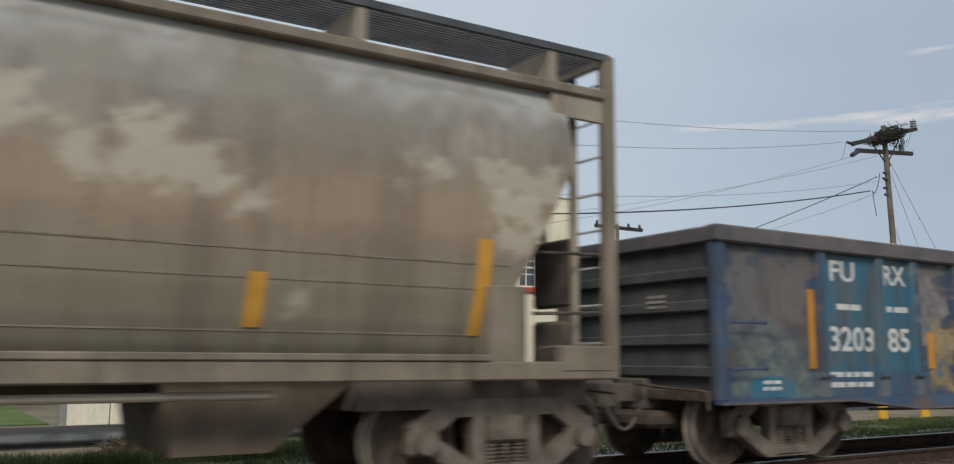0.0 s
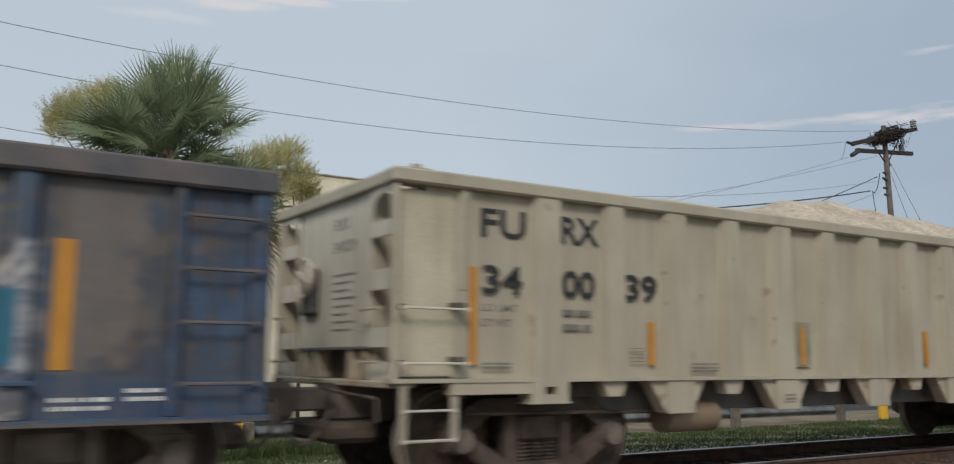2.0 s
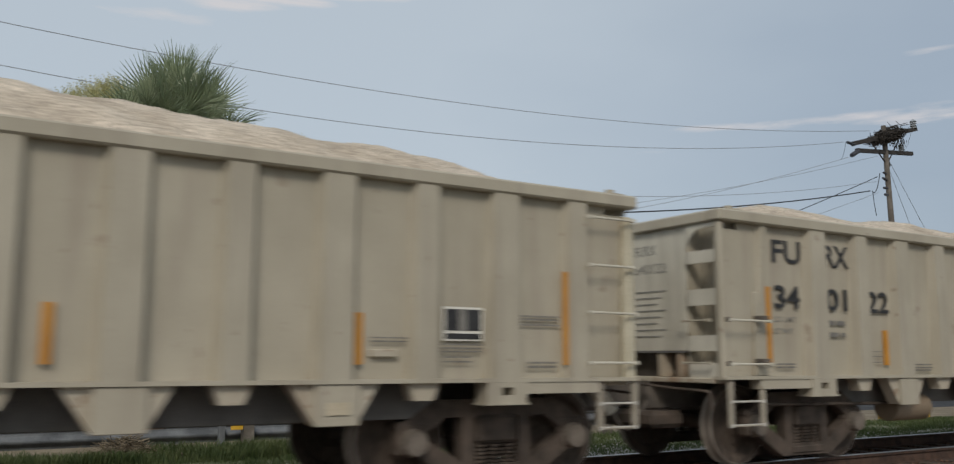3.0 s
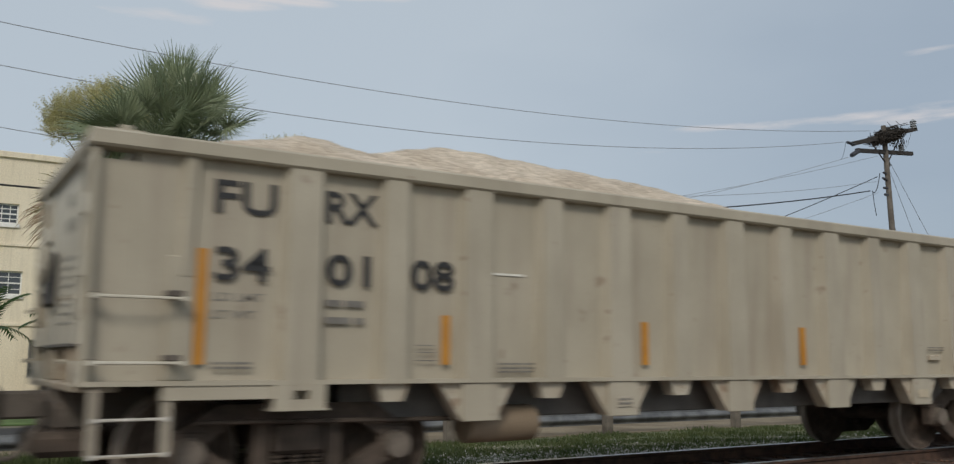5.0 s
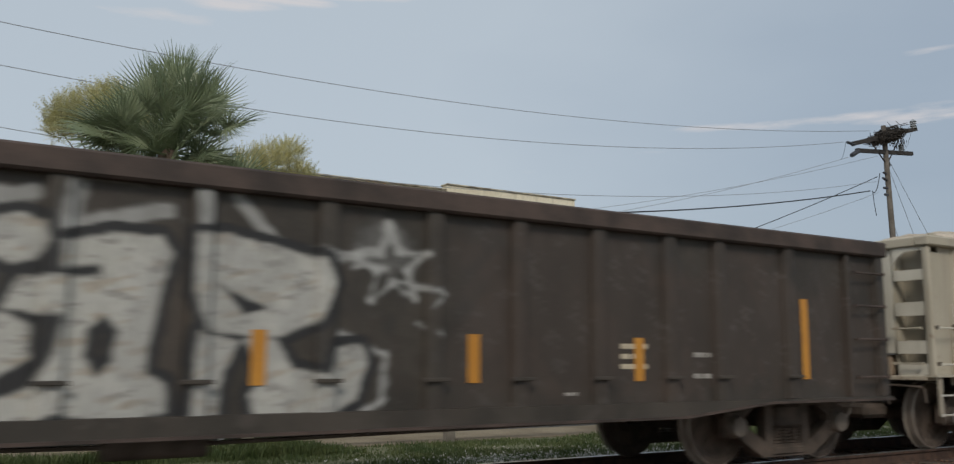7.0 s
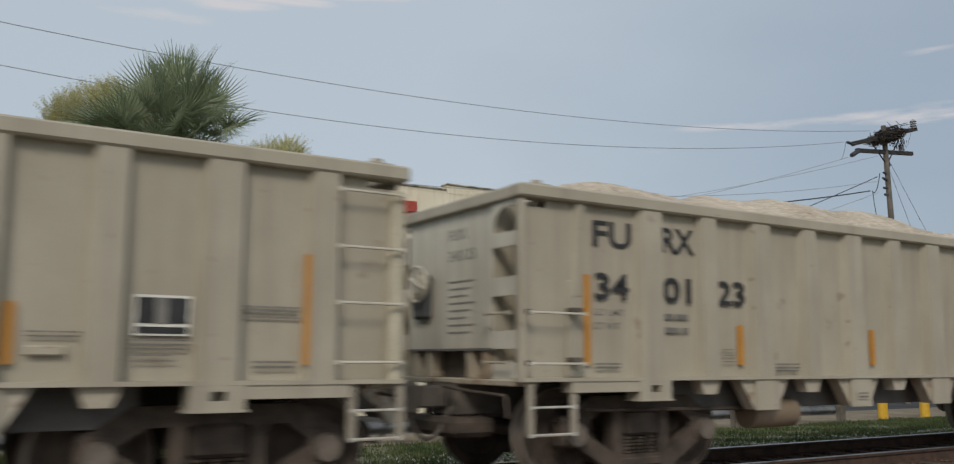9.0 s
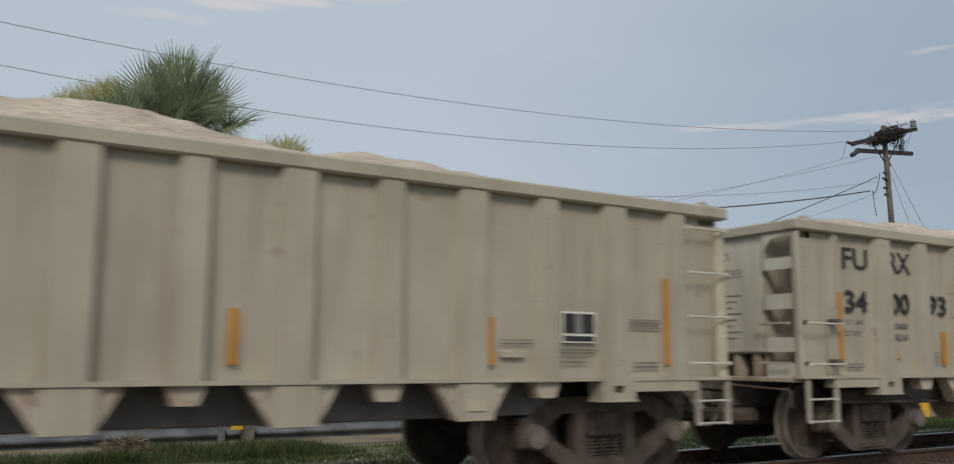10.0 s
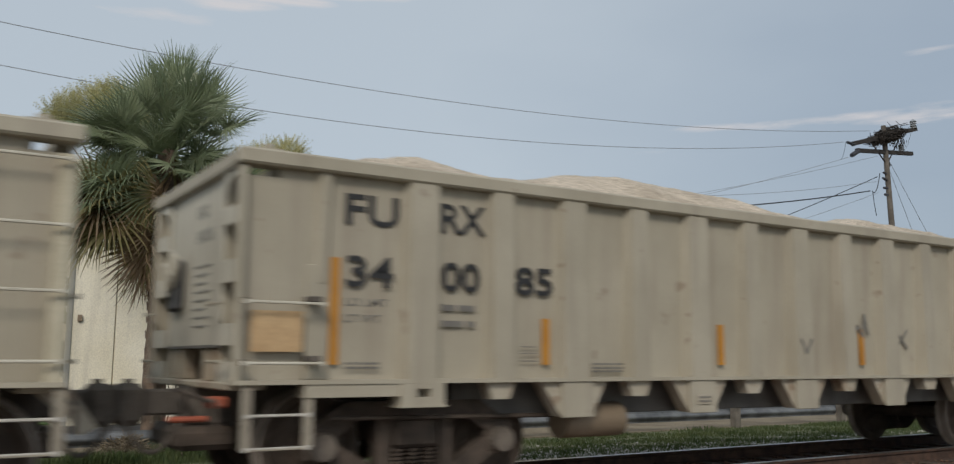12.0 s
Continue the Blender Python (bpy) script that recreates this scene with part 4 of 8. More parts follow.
    part("grey_field", box(B(), 11.1, 11.19, y - 0.011, y - 0.008, 1.44, 1.63), M["grey_ink"], pl)
    add_truck(car, 1.77)
    add_truck(car, 11.7)
    return car


hopper = build_hopper()


def number_hopper(car, a, b, c):
    yf = -(YB + (YT - YB) * 0.92) - 0.002
    for txt, x, z, w in (("FU", 0.92, 2.3, 0.5), ("RX", 1.84, 2.3, 0.47), (a, 0.94, 1.78, 0.44), (b, 1.85, 1.78, 0.4), (c, 2.64, 1.78, 0.43)):
        lettering(txt, x, z, 0.265, yf, M["black_ink"], car, width=w, depth=0.006, label="bold black stencil lettering")
    for txt, z, w in (("FURX", 2.42, 0.36), (a + b + c, 2.2, 0.52)):
        lettering(txt, 0.059, z, 0.12, -0.02, M["stencil_mid"], car, name="small_print", width=w, depth=0.004, turn=-90, joined=True)


HOPPERS = ((-74.52, "34", "00", "39"), (-60.18, "34", "01", "22"), (-45.72, "34", "01", "08"), (-14.66, "34", "01", "36"), (-0.34, "34", "01", "23"), (13.96, "34", "00", "93"), (28.24, "34", "00", "85"))
# ridge of each load: (along the car, height over the rail)
RIDGES = [
    [(0.4, 2.8), (1.8, 3.12), (3.8, 3.2), (5.9, 3.22), (6.6, 3.42), (7.4, 3.5), (8.4, 3.46), (9.8, 3.41), (10.2, 3.36), (10.8, 3.4), (11.5, 3.34), (12.2, 3.15), (12.9, 2.8)],
    [(0.4, 2.8), (1.2, 3.1), (1.85, 3.27), (2.6, 3.34), (3.9, 3.24), (5.0, 3.34), (6.4, 3.27), (8.4, 3.22), (9.6, 3.26), (11.4, 3.1), (12.8, 2.8)],
    [(0.4, 2.8), (1.2, 3.2), (2.05, 3.38), (2.8, 3.29), (3.5, 3.45), (4.4, 3.46), (5.3, 3.41), (6.2, 3.37), (6.9, 3.3), (7.7, 3.19), (8.5, 3.1), (9.5, 3.05), (11.0, 2.95), (12.7, 2.8)],
    [(0.4, 2.8), (1.8, 3.2), (3.4, 3.38), (4.4, 3.3), (5.3, 3.39), (6.3, 3.48), (7.0, 3.36), (7.7, 3.2), (8.4, 3.1), (9.4, 3.06), (11.0, 2.95), (12.7, 2.8)],
    [(0.4, 2.8), (1.5, 3.25), (1.9, 3.33), (2.6, 3.27), (3.3, 3.24), (3.9, 3.35), (4.4, 3.33), (5.0, 3.44), (6.0, 3.35), (6.6, 3.41), (7.1, 3.43), (8.5, 3.2), (9.4, 3.29), (10.7, 3.22), (11.6, 3.1), (12.8, 2.8)],
    [(0.4, 2.8), (1.8, 3.2), (2.6, 3.28), (3.3, 3.22), (3.97, 3.36), (4.6, 3.26), (5.2, 3.34), (5.9, 3.24), (6.7, 3.4), (7.3, 3.33), (7.9, 3.18), (8.6, 3.1), (9.6, 3.14), (11.0, 3.0), (12.7, 2.8)],
    [(0.4, 2.8), (1.3, 3.15), (2.1, 3.32), (2.9, 3.2), (3.4, 3.2), (4.2, 3.37), (4.9, 3.42), (5.8, 3.38), (6.8, 3.32), (7.8, 3.19), (8.5, 3.15), (9.3, 3.3), (10.7, 3.25), (12.0, 3.0), (12.7, 2.8)],
]
LOADS = []
for k, (ref, a, b, c) in enumerate(HOPPERS):
    car = hopper if k == 0 else copy_thing(hopper, pose(0, 0, 0))
    tagged(car, "pale grey open hopper car with orange stripes, dusty", "hopper car", "hopper cars of the train")
    CARS.append((car, ref))
for (car, ref), (_, a, b, c) in zip(CARS, HOPPERS):
    number_hopper(car, a, b, c)
for k, (ref, *_r) in enumerate(HOPPERS):
    LOADS.append((gravel_load(0.36, HL - 0.36, HW - 0.21, 2.74, RIDGES[k], k + 3), ref))


# marks that set single cars apart
def scrawl(car, pts, y, r=0.012, mat=None):
    bm = B()
    for (xa, za), (xb, zb) in zip(pts, pts[1:]):
        bar(bm, (xa, za), (xb, zb), r * 2, y - 0.004, y)
    part("chalk_scrawl", bm, mat or M["grey_ink"], car, "thin faded lilac scrawl" if mat else "thin dark scrawl")


_c039 = CARS[0][0]
decal("cream_patch", 0.09, 0.63, 1.04, 2.66, -1.352, surface("cream_touch_up", (0.4, 0.36, 0.26), (0.47, 0.43, 0.33), 2.0, 0.65, 0, 0.06, 60, streak=(0.3, 0.25, 0.17), streak_amount=0.5), _c039, "creamy touched-up paint panel", 0.005)
decal("olive_patch", 5.2, 5.48, 1.12, 1.63, -1.335, surface("olive_primer", (0.2, 0.185, 0.13), (0.27, 0.25, 0.185), 5.0, 0.8, 0, 0.1, 40), _c039, "olive patch of primer behind a stripe")
_c085 = CARS[6][0]
scrawl(_c085, [(6.53, 1.44), (6.62, 1.27), (6.72, 1.44)], -1.441, 0.016)
scrawl(_c085, [(7.62, 1.5), (7.7, 1.62), (7.78, 1.48), (7.84, 1.76), (7.9, 1.5)], -1.353, 0.016)
scrawl(_c085, [(8.5, 1.34), (8.74, 1.58)], -1.328, 0.016)
scrawl(_c085, [(8.52, 1.56), (8.72, 1.34)], -1.331, 0.016)
decal("tan_placard", 0.14, 0.56, 1.24, 1.56, -1.375, surface("tan_board", (0.42, 0.27, 0.14), (0.52, 0.36, 0.2), 3.0, 0.8, 0, 0.1, 40), _c085, "tan plywood placard", 0.012)
uh = part("uncoupling_handle", box(B(), -0.07, 0.06, -1.15, -0.95, 0.8, 0.89, 0.02), M["orange_part"], _c085, "faded orange casting")
part("bracket", box(B(), -0.34, -0.04, -1.0, -0.88, 0.69, 0.735, 0.015), M["orange_part"], uh)
_c108 = CARS[2][0]
decal("paint_scrape", 3.42, 3.84, 1.955, 1.975, -1.34, M["label_white"], _c108, "pale scrape in the paint", 0.004)
_c093 = CARS[5][0]
scrawl(_c093, [(7.2, 1.62), (7.5, 1.7), (7.3, 1.8)], -1.329, 0.008)
part("rust_streak", bar(B(), (1.93, 1.44), (2.02, 1.22), 0.08, -1.326, -1.32), surface("rust_stain", (0.36, 0.28, 0.19), (0.46, 0.32, 0.19), 14.0, 0.8, 0, 0.1, 40), _c093, "small slanting rust stain")
_c136 = CARS[3][0]
for pts in ([(3.4, 1.51), (4.02, 1.515), (4.44, 1.55)], [(3.31, 1.335), (3.8, 1.325)], [(4.0, 1.4), (4.3, 1.39), (4.58, 1.375)], [(3.56, 1.245), (4.05, 1.245)], [(4.64, 1.5), (4.74, 1.46), (4.84, 1.52)], [(5.07, 1.53), (5.15, 1.47)], [(3.1, 1.59), (3.28, 1.59)], [(4.0, 1.6), (4.08, 1.68), (4.22, 1.69)], [(5.5, 1.45), (5.6, 1.44)]):
    scrawl(_c136, pts, -1.329, 0.007, M["lilac_spray"])


# ---- gondolas ----
GL = 15.89
GPOSTS = [1.77, 2.9, 3.63, 4.58, 5.53, 6.43, 7.43, 8.46, 9.46, 10.36, 11.31, 12.26, 12.99, 14.12]


def seg_dist(X, Z, xa, za, xb, zb):
    dx, dz = xb - xa, zb - za
    u = np.clip(((X - xa) * dx + (Z - za) * dz) / (dx * dx + dz * dz + 1e-9), 0, 1)
    return np.hypot(X - xa - u * dx, Z - za - u * dz)


def blot(X, Z, seed, sx=3.0, sz=3.0):
    """Smooth random values of 0 to 1 over the side, at two scales."""
    r = np.random.RandomState(seed)
    out = np.zeros_like(X)
    amp = 0.5
    for o in range(4):
        for _ in range(5):
            a, b, c = r.uniform(-1, 1, 3)
            out += amp / 5 * np.sin((X * a * sx + Z * b * sz) * 2 ** o * 2.2 + c * 9)
        amp *= 0.75
    return np.clip(0.5 + out, 0, 1)


def lay(col, mask, rgb3):
    """Lays paint of one colour over what is there."""
    for i in range(3):
        col[..., i] = col[..., i] * (1 - mask) + rgb3[i] * mask
    col[..., 3] = col[..., 3] * (1 - mask) + mask
    return col


def soft(d, r, e=0.015):
    return np.clip((r - d) / e + 0.5, 0, 1)


def in_box(X, Z, x0, x1, z0, z1, wob, e=0.03):
    return soft(np.maximum(np.maximum(x0 - X, X - x1), np.maximum(z0 - Z, Z - z1)) + wob, 0.0, e)


def paint_blue(X, Z):
    """The layers of paint on the blue gondola: old brown primer in the panels, and sprayed colours."""
    col = np.zeros(X.shape + (4,))
    wob = (blot(X, Z, 4, 4, 5) - 0.5) * 0.35
    edges = [0.12] + GPOSTS + [15.15]
    for i, (a, b) in enumerate(zip(edges, edges[1:])):
        if i in (1, 2):
            lay(col, in_box(X, Z, a, b, 0.78, 2.47, 0 * X), (0.02, 0.12, 0.19))
            lay(col, 0.3 * np.clip(blot(X, Z, 9, 6, 1) * 5 - 2.8, 0, 1), (0.07, 0.07, 0.08))
            continue
        low = 1.15 if i not in (13, 14) else 0.85
        lay(col, 0.85 * in_box(X, Z, a + 0.14, b - 0.14, low + 0.35, 2.44, wob, 0.16), (0.165, 0.135, 0.115))
    lay(col, 0.5 * soft(1.2 - blot(X, Z, 14, 5, 1.0), 0.5, 0.2), (0.06, 0.045, 0.04))
    # clear blue band along the foot, worn grey feet of the posts
    lay(col, 0.7 * in_box(X, Z, 0.0, 16.0, 0.7, 1.06, wob * 0.06, 0.03), (0.036, 0.07, 0.14))
    for gp in GPOSTS:
        lay(col, 0.6 * in_box(X, Z, gp - 0.1, gp + 0.1, 0.6, 1.0, wob * 0.3, 0.05), (0.17, 0.16, 0.155))
    # dull green and grey letters by the leading end
    lay(col, 0.65 * in_box(X, Z, 0.3, 1.55, 0.8, 1.5, wob * 0.9, 0.16), (0.1, 0.14, 0.135))
    lay(col, 0.6 * in_box(X, Z, 0.4, 1.5, 0.85, 1.42, wob * 0.8, 0.14) * np.clip(blot(X, Z, 21, 6, 10) * 4 - 1.6, 0, 1), (0.2, 0.235, 0.19))
    lay(col, 0.55 * in_box(X, Z, 0.7, 1.5, 1.1, 1.5, wob * 0.8, 0.12) * np.clip(blot(X, Z, 22, 8, 5) * 5 - 2.6, 0, 1), (0.1, 0.075, 0.06))
    lay(col, 0.4 * in_box(X, Z, 0.12, 0.75, 1.2, 2.3, wob * 0.8, 0.16) * np.clip(blot(X, Z, 23, 5, 5) * 4 - 1.6, 0, 1), (0.15, 0.17, 0.2))
    lay(col, in_box(X, Z, 0.55, 1.3, 0.78, 1.0, wob * 0.1, 0.02), (0.02, 0.14, 0.22))
    # ochre pieces
    for k, (a, b) in enumerate(((4.0, 4.5), (4.65, 5.45), (5.62, 6.35))):
        lay(col, 0.85 * in_box(X, Z, a, b, 0.8, 1.7, wob * 0.8, 0.16), (0.38, 0.25, 0.07))
        lay(col, 0.6 * in_box(X, Z, a, b, 0.85, 1.6, wob, 0.08) * np.clip(blot(X, Z, 33 + k, 4, 10) * 4 - 1.8, 0, 1), (0.3, 0.23, 0.13))
        lay(col, 0.8 * in_box(X, Z, a, b, 0.9, 1.5, wob * 2.5, 0.08) * np.clip(blot(X, Z, 40 + k, 5, 6) * 8 - 4.8, 0, 1), (0.05, 0.14, 0.19))
    lay(col, 0.7 * in_box(X, Z, 3.7, 4.5, 1.6, 2.2, wob * 2, 0.15) * blot(X, Z, 50, 8, 8), (0.3, 0.3, 0.32))
    # pale throw-ups further back: round lobes, pale inside, with dark rims and level swirls
    def lobe(cx, cz, rx, rz, c0, c1, seed, a=0.92, rim=(0.07, 0.085, 0.11)):
        warp, warp2 = blot(X, Z, seed, 5, 6) - 0.5, blot(X, Z, seed + 5, 7, 4) - 0.5
        d = np.hypot((X - cx) / rx + 0.7 * warp, (Z - cz) / rz + 1.0 * warp2) - 1.0
        lay(col, 0.45 * a * soft(d * rz, 0.04, 0.05), rim)
        shape = a * soft(d * rz, 0.03, 0.05)
        tone = np.clip(blot(X + 0.3 * warp2, Z + 0.3 * warp, seed + 1, 3, 15) * 2.8 - 0.9, 0, 1)
        for i in range(3):
            col[..., i] = col[..., i] * (1 - shape) + shape * (c0[i] * tone + c1[i] * (1 - tone))
        col[..., 3] = np.maximum(col[..., 3], shape)
        lay(col, 0.7 * shape * np.clip(blot(X + 0.2 * warp, Z + 0.3 * warp2, seed + 2, 4, 13) * 6 - 3.7, 0, 1), rim)

    def slab(x0, x1, z0, z1, c0, c1, seed, a=0.88, rag=0.12):
        shape = a * in_box(X, Z, x0, x1, z0, z1, (blot(X, Z, seed, 5, 7) - 0.5) * rag, 0.04)
        tone = np.clip(blot(X, Z, seed + 1, 2.0, 16) * 2.4 - 0.7, 0, 1)
        for i in range(3):
            col[..., i] = col[..., i] * (1 - shape) + shape * (c0[i] * tone + c1[i] * (1 - tone))
        col[..., 3] = np.maximum(col[..., 3], shape)
        lay(col, 0.6 * shape * np.clip(blot(X, Z, seed + 2, 6, 14) * 6 - 3.9, 0, 1), (0.09, 0.09, 0.11))
    PINK, LILAC, SAGE, WHITE, SHADE = (0.42, 0.35, 0.34), (0.33, 0.32, 0.37), (0.33, 0.34, 0.21), (0.6, 0.59, 0.55), (0.22, 0.23, 0.26)
    lobe(9.0, 1.86, 0.42, 0.22, PINK, (0.27, 0.22, 0.22), 61)
    lobe(9.82, 1.92, 0.42, 0.17, LILAC, (0.2, 0.2, 0.25), 64)
    slab(8.6, 9.4, 1.58, 1.82, SAGE, (0.26, 0.27, 0.18), 67)
    lobe(9.85, 1.62, 0.4, 0.17, SAGE, (0.24, 0.23, 0.14), 70)
    lobe(8.85, 1.35, 0.33, 0.21, WHITE, (0.3, 0.25, 0.22), 73)
    lobe(9.38, 1.28, 0.3, 0.2, WHITE, SHADE, 76)
    lobe(9.88, 1.3, 0.36, 0.21, (0.52, 0.5, 0.47), (0.33, 0.29, 0.26), 79)
    lobe(10.76, 1.66, 0.21, 0.27, (0.44, 0.45, 0.46), (0.24, 0.25, 0.27), 82)
    slab(10.64, 11.0, 1.12, 1.45, (0.4, 0.37, 0.34), SHADE, 85)
    lobe(11.08, 1.32, 0.16, 0.16, WHITE, SHADE, 88)
    slab(11.4, 11.72, 1.05, 1.72, (0.33, 0.37, 0.43), (0.14, 0.18, 0.25), 91)
    lobe(11.95, 1.6, 0.17, 0.2, (0.38, 0.34, 0.34), SHADE, 94)
    for cx, rx in ((10.7, 0.2), (11.08, 0.18), (11.45, 0.24), (11.9, 0.22)):
        lobe(cx, 0.85, rx, 0.2, (0.46, 0.47, 0.47), (0.25, 0.27, 0.3), int(cx * 30), 0.8 if cx < 11.3 else 0.5)
    slab(10.9, 11.9, 1.03, 1.12, (0.02, 0.1, 0.15), (0.03, 0.12, 0.17), 97, 0.7)
    slab(12.36, 12.9, 1.74, 1.98, (0.36, 0.34, 0.29), SHADE, 100, 0.8, 0.3)
    slab(12.36, 12.9, 1.4, 1.76, (0.48, 0.42, 0.4), (0.38, 0.33, 0.32), 103)
    slab(12.3, 12.95, 0.92, 1.12, (0.45, 0.43, 0.4), SHADE, 106, 0.8, 0.2)
    slab(13.0, 14.1, 0.86, 1.12, (0.44, 0.42, 0.4), (0.2, 0.22, 0.26), 109, 0.75, 0.35)
    slab(13.05, 14.08, 1.62, 1.86, (0.34, 0.31, 0.32), (0.22, 0.2, 0.22), 112, 0.8, 0.2)
    slab(14.08, 14.24, 1.1, 1.98, (0.42, 0.43, 0.46), (0.2, 0.22, 0.27), 115, 0.75, 0.05)
    slab(12.92, 13.06, 1.1, 1.98, (0.36, 0.38, 0.43), (0.16, 0.18, 0.24), 118, 0.6, 0.05)
    # the brown primer shows blue brush-outs in the upper panels
    lay(col, 0.8 * in_box(X, Z, 9.5, 9.75, 2.0, 2.45, wob, 0.08), (0.036, 0.078, 0.16))
    lay(col, 0.6 * in_box(X, Z, 10.4, 11.3, 1.12, 2.1, wob, 0.15) * (1 - col[..., 3] * 0.7), (0.036, 0.074, 0.15))
    for k in range(16):
        x = 12.95 + k * 0.074
        lay(col, 0.85 * soft(seg_dist(X, Z, x, 1.7, x + 0.13, 1.86 + 0.1 * math.sin(k * 1.9)), 0.022, 0.03), (0.46, 0.43, 0.41))
    lay(col, 0.35 * np.clip(blot(X, Z, 141, 2.2, 7) * 4 - 1.9, 0, 1), (0.09, 0.08, 0.075))
    lay(col, 0.3 * np.clip(blot(X, Z, 144, 9, 1.0) * 5 - 2.6, 0, 1), (0.14, 0.13, 0.125))
    lay(col, in_box(X, Z, 13.12, 14.1, 1.13, 1.66, 0 * X, 0.02), (0.02, 0.12, 0.19))
    lay(col, in_box(X, Z, 12.3, 12.92, 1.09, 1.41, 0 * X, 0.02), (0.02, 0.02, 0.03))
    return col


OUTER = ((4.39, 2.29, 4.36, 1.57, 0.05), (4.36, 1.57, 4.09, 1.58, 0.05), (4.09, 1.58, 3.81, 1.47, 0.05), (3.81, 1.47, 3.78, 1.2, 0.05), (3.78, 1.2, 3.92, 0.95, 0.045), (3.92, 0.95, 4.47, 0.72, 0.04),
         (7.71, 2.42, 8.09, 2.04, 0.05), (8.09, 2.04, 8.73, 2.03, 0.045), (8.61, 1.38, 9.01, 1.22, 0.05), (9.01, 1.22, 8.97, 0.84, 0.05), (8.97, 0.84, 8.7, 0.68, 0.05))
ACCENT = ((4.64, 2.35, 5.32, 2.19, 0.07), (5.46, 2.2, 6.25, 2.33, 0.07), (6.53, 2.41, 6.49, 2.11, 0.07), (6.53, 2.12, 7.16, 2.29, 0.07), (7.43, 2.44, 7.45, 2.17, 0.07), (5.04, 0.72, 5.33, 0.8, 0.04))
CURL = ((3.88, 1.47), (4.09, 1.51), (4.31, 1.46), (4.48, 1.35), (4.5, 1.05), (4.26, 0.95), (4.0, 0.96), (3.9, 1.18))
W_LEFT = ((4.58, 2.08), (4.68, 2.14), (4.88, 2.14), (5.03, 2.06), (5.05, 1.86), (4.93, 1.39), (4.78, 1.14), (4.9, 1.17), (5.04, 1.4), (5.12, 1.8), (5.2, 1.83), (5.33, 1.8), (5.45, 1.54), (5.45, 1.04), (5.21, 0.94), (4.88, 0.68), (4.72, 0.69), (4.54, 0.88), (4.52, 1.08), (4.54, 1.52))
W_RIGHT = ((5.47, 2.08), (5.62, 2.14), (5.78, 2.12), (5.85, 2.0), (5.91, 1.52), (6.17, 1.49), (6.29, 1.41), (6.3, 1.19), (6.04, 1.0), (5.79, 0.72), (5.59, 0.66), (5.49, 0.83), (5.53, 1.19), (5.59, 1.2), (5.47, 1.72))
DOT = ((5.97, 2.0), (6.04, 2.14), (6.19, 2.18), (6.34, 2.14), (6.37, 2.0), (6.29, 1.86), (6.15, 1.83), (6.03, 1.88))
A_BODY = ((6.46, 1.99), (6.78, 2.09), (7.13, 2.09), (7.22, 1.97), (7.11, 1.5), (7.07, 1.07), (7.21, 1.01), (7.22, 0.8), (6.89, 0.71), (6.48, 0.81), (6.14, 0.66), (6.08, 0.9), (6.34, 1.0), (6.45, 1.25), (6.5, 1.49), (6.09, 1.51), (6.22, 1.74), (6.55, 1.76), (6.73, 1.78), (6.73, 1.85), (6.47, 1.82))
A_HOLE = ((6.76, 1.48), (6.66, 1.38), (6.65, 1.2), (6.74, 1.06), (6.84, 1.16), (6.86, 1.38))
R_BOWL = ((7.39, 2.12), (7.64, 2.14), (8.43, 1.99), (8.54, 1.81), (8.41, 1.51), (8.1, 1.35), (7.49, 1.39), (7.39, 1.67))
R_HOLE = ((7.56, 1.77), (7.98, 1.58), (7.77, 1.51))
R_LEFT = ((7.42, 1.39), (7.75, 1.31), (7.63, 1.07), (7.59, 0.64), (7.39, 0.62))
R_LEG = ((7.78, 1.33), (8.04, 1.36), (8.19, 1.11), (8.5, 1.07), (8.56, 1.28), (8.79, 1.32), (8.85, 1.15), (8.75, 0.86), (8.42, 0.65), (7.93, 0.61), (7.85, 0.91), (7.95, 1.03), (7.89, 1.19))
STAR_PTS = [(9.05 + r_s * math.cos(radians(94 + 36 * k_s)), 1.97 + r_s * math.sin(radians(94 + 36 * k_s))) for k_s in range(10) for r_s in [0.36 if k_s % 2 == 0 else 0.15]]
STAR = [(*a_s, *b_s, 0.034) for a_s, b_s in zip(STAR_PTS, STAR_PTS[1:] + STAR_PTS[:1])] + [(9.1, 1.85, 9.58, 1.76, 0.03), (9.58, 1.76, 9.42, 1.62, 0.024), (9.32, 1.5, 9.36, 1.46, 0.035), (9.48, 1.42, 9.53, 1.4, 0.04), (8.72, 1.95, 9.0, 1.95, 0.03)]


def poly_dist(X, Z, pts):
    """How far from an outline: below 0 inside it."""
    d, inside = None, np.zeros(X.shape, dtype=bool)
    for (xa, za), (xb, zb) in zip(pts, pts[1:] + pts[:1]):
        e = seg_dist(X, Z, xa, za, xb, zb)
        d = e if d is None else np.minimum(d, e)
        if za != zb:
            inside ^= ((za > Z) != (zb > Z)) & (X < (xb - xa) * (Z - za) / (zb - za) + xa)
    return np.where(inside, -d, d)


